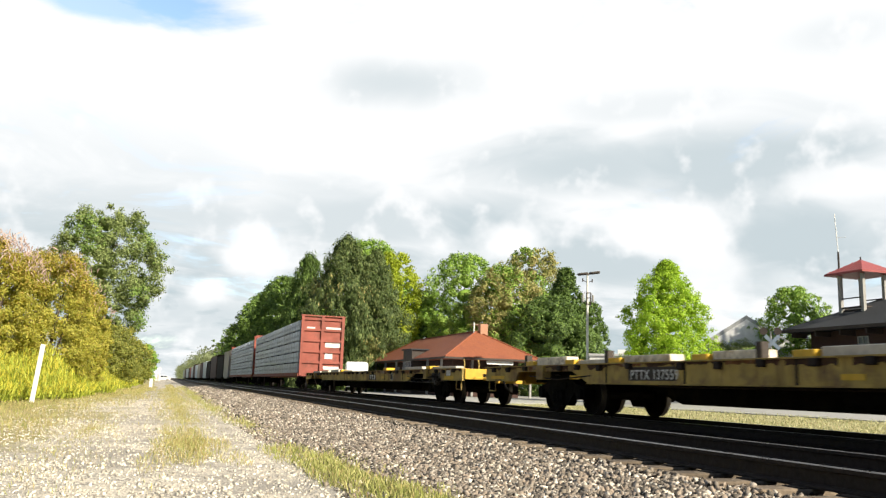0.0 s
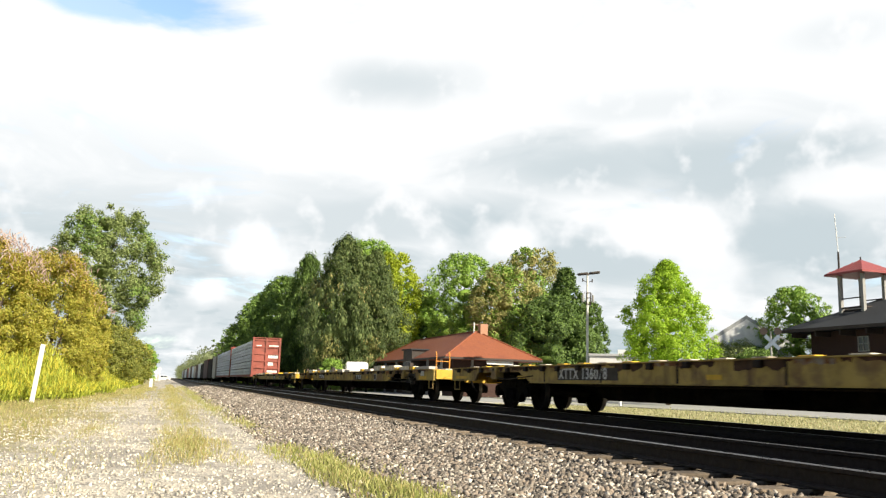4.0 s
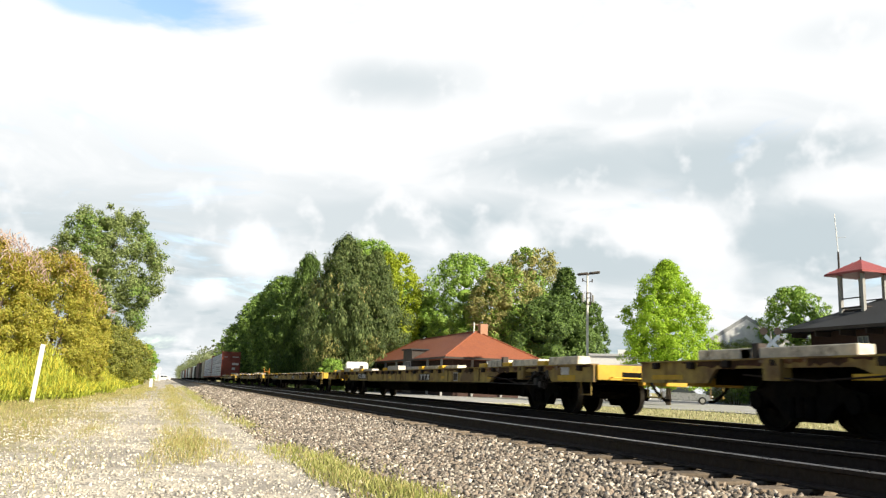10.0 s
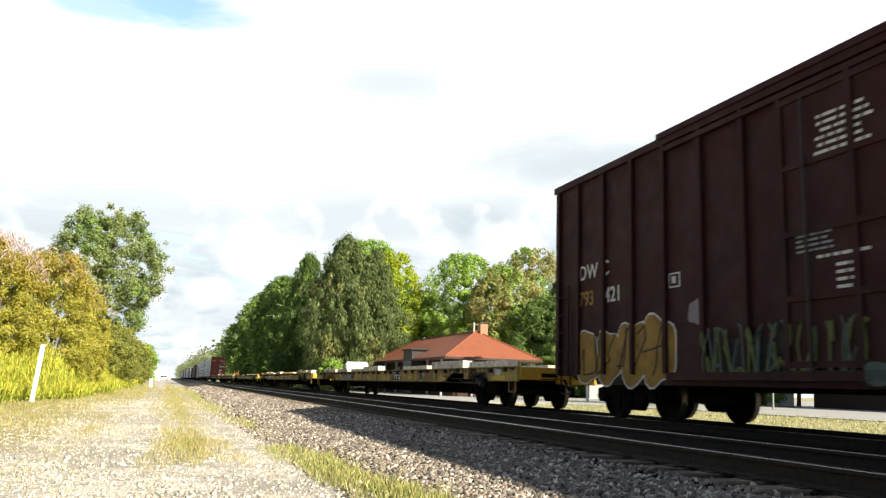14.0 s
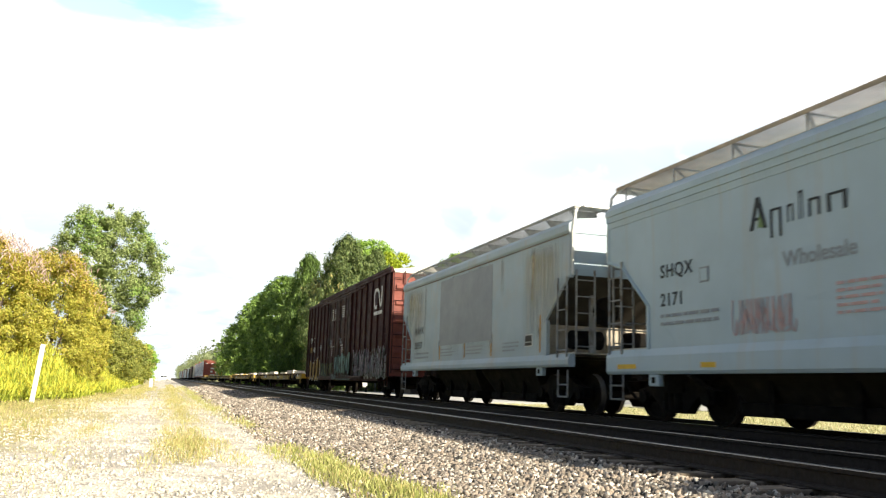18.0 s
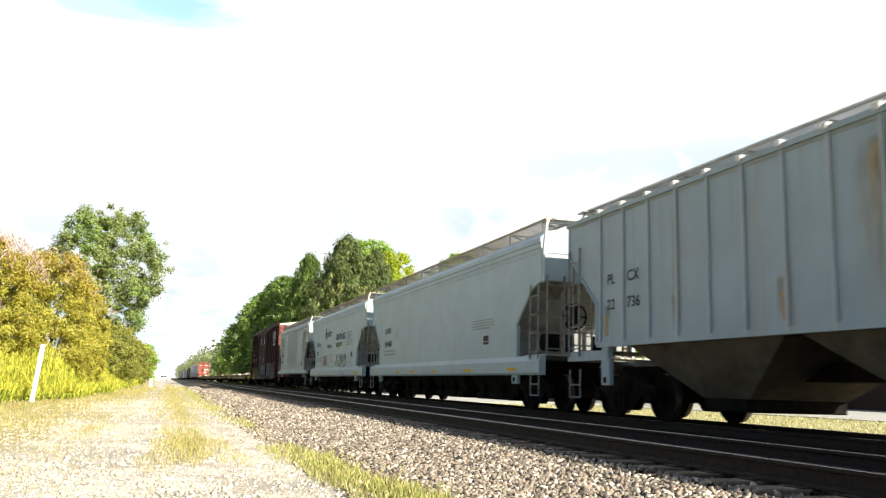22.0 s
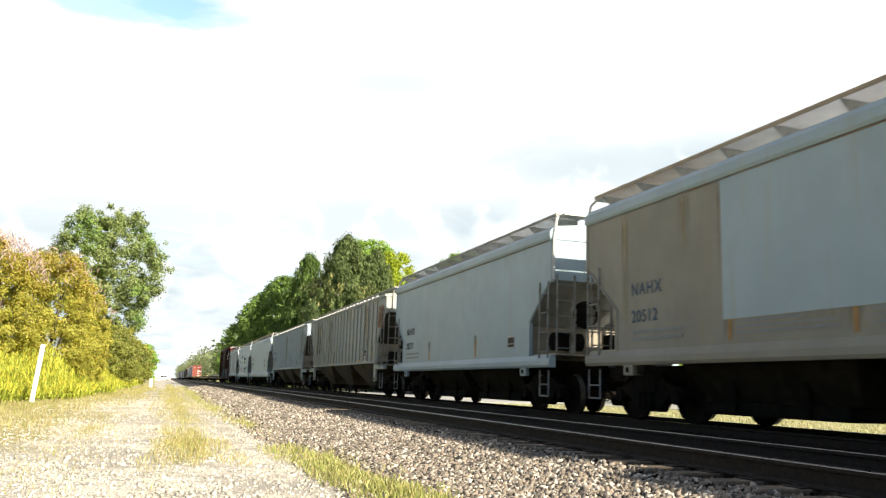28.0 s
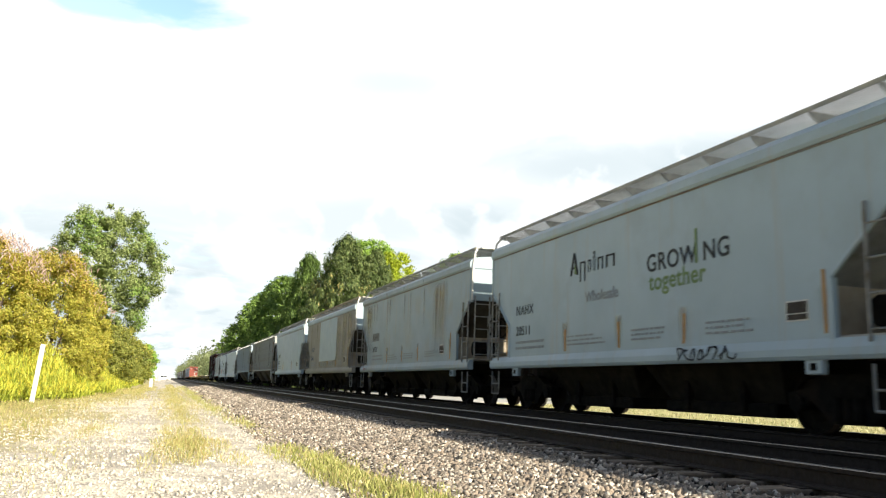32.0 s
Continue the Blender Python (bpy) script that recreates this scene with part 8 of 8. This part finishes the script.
# ---------------------------------------------------------------- buildings
def hip_roof(bm, x0, x1, y0, y1, z, rise, ridge, slot=0):
    """Hipped roof whose ridge, of that length, runs along the longer side; with a thick eave."""
    cx, cy = (x0 + x1) / 2, (y0 + y1) / 2
    if x1 - x0 >= y1 - y0:
        top = [(cx - ridge / 2, cy, z + rise), (cx + ridge / 2, cy, z + rise)]
    else:
        top = [(cx, cy - ridge / 2, z + rise), (cx, cy + ridge / 2, z + rise)]
    lo = [bm.verts.new(p) for p in ((x0, y0, z - 0.18), (x1, y0, z - 0.18), (x1, y1, z - 0.18), (x0, y1, z - 0.18))]
    mi = [bm.verts.new(p) for p in ((x0, y0, z), (x1, y0, z), (x1, y1, z), (x0, y1, z))]
    a, b = (bm.verts.new(p) for p in top)
    bm.faces.new(lo[::-1])
    for k in range(4):
        bm.faces.new((lo[k], lo[(k + 1) % 4], mi[(k + 1) % 4], mi[k]))
    if x1 - x0 >= y1 - y0:
        for f in ((mi[0], mi[1], b, a), (mi[1], mi[2], b), (mi[2], mi[3], a, b), (mi[3], mi[0], a)):
            bm.faces.new(f)
    else:
        for f in ((mi[0], mi[1], a), (mi[1], mi[2], b, a), (mi[2], mi[3], b), (mi[3], mi[0], a, b)):
            bm.faces.new(f)


def window(parent, x, y, z, w, h, turn):
    win = empty("window", pose(x, y, z, 0, 0, turn))
    win.parent = parent
    bm = bmesh.new()
    for a in ((-w / 2 - 0.08, -w / 2, 0, h), (w / 2, w / 2 + 0.08, 0, h), (-w / 2 - 0.08, w / 2 + 0.08, h, h + 0.08), (-w / 2 - 0.08, w / 2 + 0.08, -0.1, 0), (-0.03, 0.03, 0, h), (-w / 2, w / 2, h / 2 - 0.03, h / 2 + 0.03)):
        box(bm, a[0], a[1], -0.08, 0.03, a[2], a[3])
    part("window_frame", bm, M["grey_trim"], win)
    part("pane", boxed((-w / 2, w / 2, -0.02, 0.0, 0, h)), M["glass"], win)


M["glass"] = material("glass", (0.04, 0.05, 0.06), 0.08, scale=2, vary=0.05, bump=0, spec=0.8)


def build_depot():
    """Low brick depot beside the line, its long hipped roof parallel to the tracks."""
    ob = empty("depot_building", pose(27.3, 80.9, -0.38))
    tagged(ob, "low brick depot under a wide red-brown hipped roof", "building")
    part("wall", boxed((-3.2, 3.2, -11.9, 11.9, 0, 3.3)), M["brick"], ob)
    bm = bmesh.new()
    hip_roof(bm, -4.6, 4.6, -13.9, 13.9, 3.45, 2.6, 18.6)
    part("roof", bm, M["red_roof"], ob)
    caps = [((0, -9.3, 6.07), (0, 9.3, 6.07))] + [((0, s * 9.3, 6.07), (e * 4.6, s * 13.9, 3.47)) for s in (-1, 1) for e in (-1, 1)]
    for a, b in caps:
        bm = bmesh.new()
        rod(bm, a, b, 0.08, sides=6)
        part("ridge_cap", bm, M["red_roof"], ob)
    part("gutter", boxed((-4.66, 4.66, -13.98, -13.9, 3.27, 3.43)), M["dark_trim"], ob)
    part("gutter", boxed((-4.68, -4.6, -13.9, 13.9, 3.27, 3.43)), M["dark_trim"], ob)
    part("chimney", soften(boxed((0.2, 0.95, -9.8, -9.1, 5.4, 6.75)), 0.02), M["chimney_brick"], ob)
    part("chimney_cap", boxed((0.12, 1.03, -8.38, -7.52, 6.75, 6.83)), M["stucco"], ob)
    bm = bmesh.new()
    rod(bm, (-0.3, -9.4, 5.7), (-0.3, -9.4, 6.9), 0.06, sides=8)
    part("vent_pipe", bm, M["white"], ob)
    bay = empty("bay_window")
    bay.parent = ob
    part("bay_wall", soften(boxed((-4.75, -3.2, -4.2, -1.2, 0, 4.3)), 0.02), M["dark_trim"], bay)
    part("bay_roof", boxed((-4.9, -3.0, -4.4, -1.0, 4.3, 4.42)), M["dark_roof"], bay)
    for y in (-3.5, -2.0):
        window(bay, -4.77, y, 1.9, 0.8, 1.2, -90)
    part("fascia_sign", boxed((-0.6, 1.95, -13.6, -13.5, 2.92, 3.24)), M["white"], ob)
    for x in (-2.0, 0.4, 2.2):
        window(ob, x, -10.44, 1.1, 1.0, 1.6, 0)
    for y in (-8.6, -6.2, 1.0, 3.6, 6.2):
        window(ob, -3.24, y, 1.1, 1.0, 1.6, -90)
    part("door", boxed((-3.28, -3.2, -0.4, 0.6, 0, 2.1)), M["dark_trim"], ob)
    for x, y in ((-4.3, -12.1), (-1.4, -12.1), (1.4, -12.1), (4.3, -12.1), (-4.3, -8.0), (-4.3, 3.0), (-4.3, 7.5), (-4.3, 12.0)):
        part("eave_post", boxed((x - 0.09, x + 0.09, y - 0.09, y + 0.09, 0, 3.4)), M["grey_trim"], ob)


M["chimney_brick"] = material("chimney_brick", (0.40, 0.22, 0.14), 0.9, scale=10, vary=0.25, bump=0.4, bump_scale=18)


def build_tower_building():
    """Long station beside the line, its dark hipped roof carrying an open cupola."""
    ob = empty("station_building", pose(0, 0, -0.35))
    tagged(ob, "brick station with a dark hipped roof and red-roofed open cupola", "building")
    part("wall", boxed((55.0, 69, 22, 59.3, 0, 6.65)), M["brick"], ob)
    bm = bmesh.new()
    hip_roof(bm, 53.1, 71, 20, 61.25, 6.85, 4.2, 23.3)
    part("roof", bm, M["dark_roof"], ob)
    part("fascia", boxed((53.02, 53.1, 20, 61.3, 6.6, 6.87)), M["dark_trim"], ob)
    for k in range(14):
        y = 24 + k * 2.75
        part("eave_bracket", boxed((53.3, 55.0, y - 0.07, y + 0.07, 6.15, 6.6)), M["dark_trim"], ob)
    cup = empty("cupola", pose(0.95, 0, 0))
    cup.parent = ob
    for x in (55.5, 57.9):
        for y in (54.6, 57.1):
            part("post", boxed((x - 0.15, x + 0.15, y - 0.15, y + 0.15, 6.9, 11.7)), M["grey_trim"], cup)
    for y in (54.6, 57.1):
        part("sill", boxed((55.5, 57.9, y - 0.07, y + 0.07, 8.7, 8.85)), M["dark_trim"], cup)
    for x in (55.5, 57.9):
        part("sill", boxed((x - 0.07, x + 0.07, 54.6, 57.1, 8.7, 8.85)), M["dark_trim"], cup)
        part("rail", boxed((x - 0.04, x + 0.04, 54.6, 57.1, 9.55, 9.65)), M["dark_trim"], cup)
    part("floor", boxed((55.6, 57.8, 54.7, 57.0, 8.5, 8.6)), M["dark_trim"], cup)
    bm = bmesh.new()
    hip_roof(bm, 54.6, 58.8, 53.7, 58.0, 11.85, 1.25, 0.1)
    part("cupola_roof", bm, M["red_metal"], cup)
    for k in range(9):
        y = 54.1 + k * 0.44
        rise = 1.25 * (1 - abs(y - 55.85) / 2.15)
        bm = bmesh.new()
        rod(bm, (54.6, y, 11.86), (54.6 + 2.1 * rise / 1.25, y, 11.88 + rise), 0.03, sides=4)
        part("roof_seam", bm, M["red_metal"], cup)
    bm = bmesh.new()
    rod(bm, (56.7, 55.85, 13.0), (56.7, 55.85, 13.35), 0.06, sides=6)
    part("finial", bm, M["dark_trim"], cup)
    mast = empty("antenna_mast", pose(56.9, 57.6, 8))
    mast.parent = ob
    bm = bmesh.new()
    rod(bm, (0, 0, 0), (0, 0, 6.0), 0.09, sides=6)
    part("pole", bm, M["dark_trim"], mast)
    bm = bmesh.new()
    rod(bm, (0, 0, 6.0), (-0.12, 0.1, 9.5), 0.035, sides=5)
    rod(bm, (-0.05, 0, 7.3), (0.5, -0.5, 7.35), 0.02, sides=5)
    part("whip", bm, M["white"], mast)
    for y in (53.4, 45):
        window(ob, 54.98, y, 4.9, 1.0, 1.1, -90)


M["pale_roof"] = material("pale_roof", (0.46, 0.47, 0.48), 0.7, scale=4, vary=0.12, bump=0.2)


def build_house():
    ob = empty("house", pose(56.5, 69.8, -0.35, 0, 0, -39))
    tagged(ob, "white gabled house behind shrubs", "house")
    part("wall", boxed((-4, 4, -5, 5, 0, 5.6)), M["siding"], ob)
    bm = bmesh.new()
    prism(bm, [(-4.4, 5.5), (4.4, 5.5), (4.4, 5.7), (0, 8.6), (-4.4, 5.7)], "y", -5.4, 5.4)
    part("roof", bm, M["pale_roof"], ob)
    bm = bmesh.new()
    prism(bm, [(-3.9, 5.6), (3.9, 5.6), (0, 8.2)], "y", -5.45, -5.41)
    part("gable", bm, M["siding"], ob)


def build_brown_house():
    """Low red-brown house behind the autumn shrubs."""
    ob = empty("house", pose(-12.3, 62.0, -0.35))
    tagged(ob, "low red-brown house with white windows behind the shrubs", "house")
    part("wall", boxed((-5.5, 3.4, -3, 4, 0, 3.0)), M["red_siding"], ob)
    bm = bmesh.new()
    prism(bm, [(-3.4, 2.9), (4.4, 2.9), (4.4, 3.05), (0.5, 4.9), (-3.4, 3.05)], "x", -5.9, 3.8)
    part("roof", bm, M["dark_roof"], ob)
    for x in (-3.6, -0.4, 2.0):
        window(ob, x, -3.02, 1.0, 0.9, 1.2, 0)


M["red_siding"] = material("red_siding", (0.22, 0.10, 0.065), 0.85, scale=6, vary=0.2, bump=0.3, bump_scale=16)

build_depot()
build_brown_house()
build_tower_building()
build_house()


# ---------------------------------------------------------------- road and vehicles beyond the tracks
def build_road():
    bm = bmesh.new()
    prism(bm, [(10.8, 60), (13.2, 47.4), (15.9, 45.4), (22.3, 46.2), (25.6, 43.0), (26.9, 37.0), (27.6, 28.0), (28.0, 10), (28.0, -60), (160, -60), (160, 105), (150, 170), (60, 105),
               (24, 97), (13, 150), (11, 150)], "z", -0.7, -0.345)
    tagged(part("road", bm, M["asphalt"], None), "pale grey asphalt street and parking area", "road", kind="structure")


def car_thing(label, x, y, turn, paint, z=-0.345):
    car = empty("parked_car", pose(x, y, z, 0, 0, turn))
    tagged(car, label, "car", "parked cars")
    bm = bmesh.new()
    prism(bm, [(-2.2, 0.28), (2.2, 0.28), (2.25, 0.62), (1.95, 0.82), (1.0, 0.9), (0.45, 1.38), (-1.1, 1.42), (-1.75, 0.98), (-2.2, 0.92)], "x", -0.86, 0.86)
    bmesh.ops.bevel(bm, geom=bm.edges[:], offset=0.06, segments=2, affect="EDGES", clamp_overlap=True)
    part("body", bm, paint, car)
    bm = bmesh.new()
    prism(bm, [(0.86, 0.93), (0.42, 1.32), (-1.05, 1.35), (-1.55, 0.98)], "x", -0.875, 0.875)
    part("windows", bm, M["glass"], car)
    for y_ in (-1.4, 1.4):
        for x_ in (-0.8, 0.8):
            bm = bmesh.new()
            rod(bm, (x_ - 0.1, y_, 0.32), (x_ + 0.1, y_, 0.32), 0.32, sides=18)
            rod(bm, (x_ - 0.11, y_, 0.32), (x_ + 0.11, y_, 0.32), 0.19, sides=12, slot=1)
            part("wheel", bm, [M["tyre"], M["galvanised"]], car)
    for x_ in (-0.62, 0.62):
        part("headlight", boxed((x_ - 0.18, x_ + 0.18, 2.18, 2.27, 0.6, 0.74)), M["white"], car)


build_road()
car_thing("silver parked sedan on the far street", 41.9, 59.86, -124.8, M["car_paint"])
car_thing("pale parked sedan on the far street", 36.97, 61.49, -120.8, M["white"])
car_thing("white parked car on the far street", 52.0, 88.0, 75, M["white"])


def build_trailer():
    ob = empty("camper_trailer", pose(18.6, 83.0, -0.345, 0, 0, -14))
    tagged(ob, "white camper trailer parked beside the depot", "trailer")
    bm = bmesh.new()
    prism(bm, [(-2.2, 0.5), (2.2, 0.5), (2.5, 1.3), (2.0, 2.95), (-1.9, 3.0), (-2.5, 1.5)], "x", -1.1, 1.1)
    bmesh.ops.bevel(bm, geom=bm.edges[:], offset=0.12, segments=2, affect="EDGES", clamp_overlap=True)
    part("body", bm, M["white"], ob)
    for y in (-1.4, 0.2, 1.6):
        part("window", soften(boxed((-1.13, -1.09, y, y + 0.8, 1.9, 2.7)), 0.01), M["glass"], ob)
    for x in (-1.0, 1.0):
        bm = bmesh.new()
        rod(bm, (x - 0.1, 0, 0.35), (x + 0.1, 0, 0.35), 0.35, sides=16)
        part("wheel", bm, M["tyre"], ob)


def build_shed():
    ob = empty("shed", pose(47.59, 81.15, -0.36, 0, 0, -33))
    tagged(ob, "low white shed with a flat pale roof beyond the street", "building")
    part("wall", boxed((-2.6, 2.6, -2.0, 2.0, 0, 4.7)), M["white"], ob)
    part("roof", soften(boxed((-2.8, 2.8, -2.2, 2.2, 4.7, 4.95)), 0.03), M["pale_roof"], ob)
    part("roof_unit", soften(boxed((0.4, 1.4, -0.6, 0.4, 4.95, 5.5)), 0.03), M["white"], ob)
    window(ob, -1.2, -2.04, 2.2, 1.1, 1.1, 0)
    part("door", boxed((0.7, 1.6, -2.06, -2.0, 0, 2.1)), M["grey_trim"], ob)


build_shed()


def build_crossing():
    """Far down the line a street crosses the tracks."""
    ob = empty("crossing_signal", pose(-1.8, 227.1, -0.4))
    tagged(ob, "silver crossing signal mast with a raised arm, far off", "signal")
    bm = bmesh.new()
    rod(bm, (0, 0, 0), (0, 0, 3.6), 0.12, sides=8)
    part("mast", bm, M["white"], ob)
    part("crossbuck", boxed((-0.6, 0.6, -0.05, 0.05, 2.9, 3.2)), M["white"], ob)
    bm = boxed((-2.6, 0.0, -0.06, 0.06, 1.9, 2.15))
    part("arm", bm, M["white"], ob)
    part("case", soften(boxed((-0.9, 0.4, 0.4, 1.2, 0, 1.5)), 0.03), M["white"], ob)


build_trailer()
build_crossing()
car_thing("white car waiting at the far crossing", -1.0, 242.6, 90, M["white"], z=-0.42)

motions()
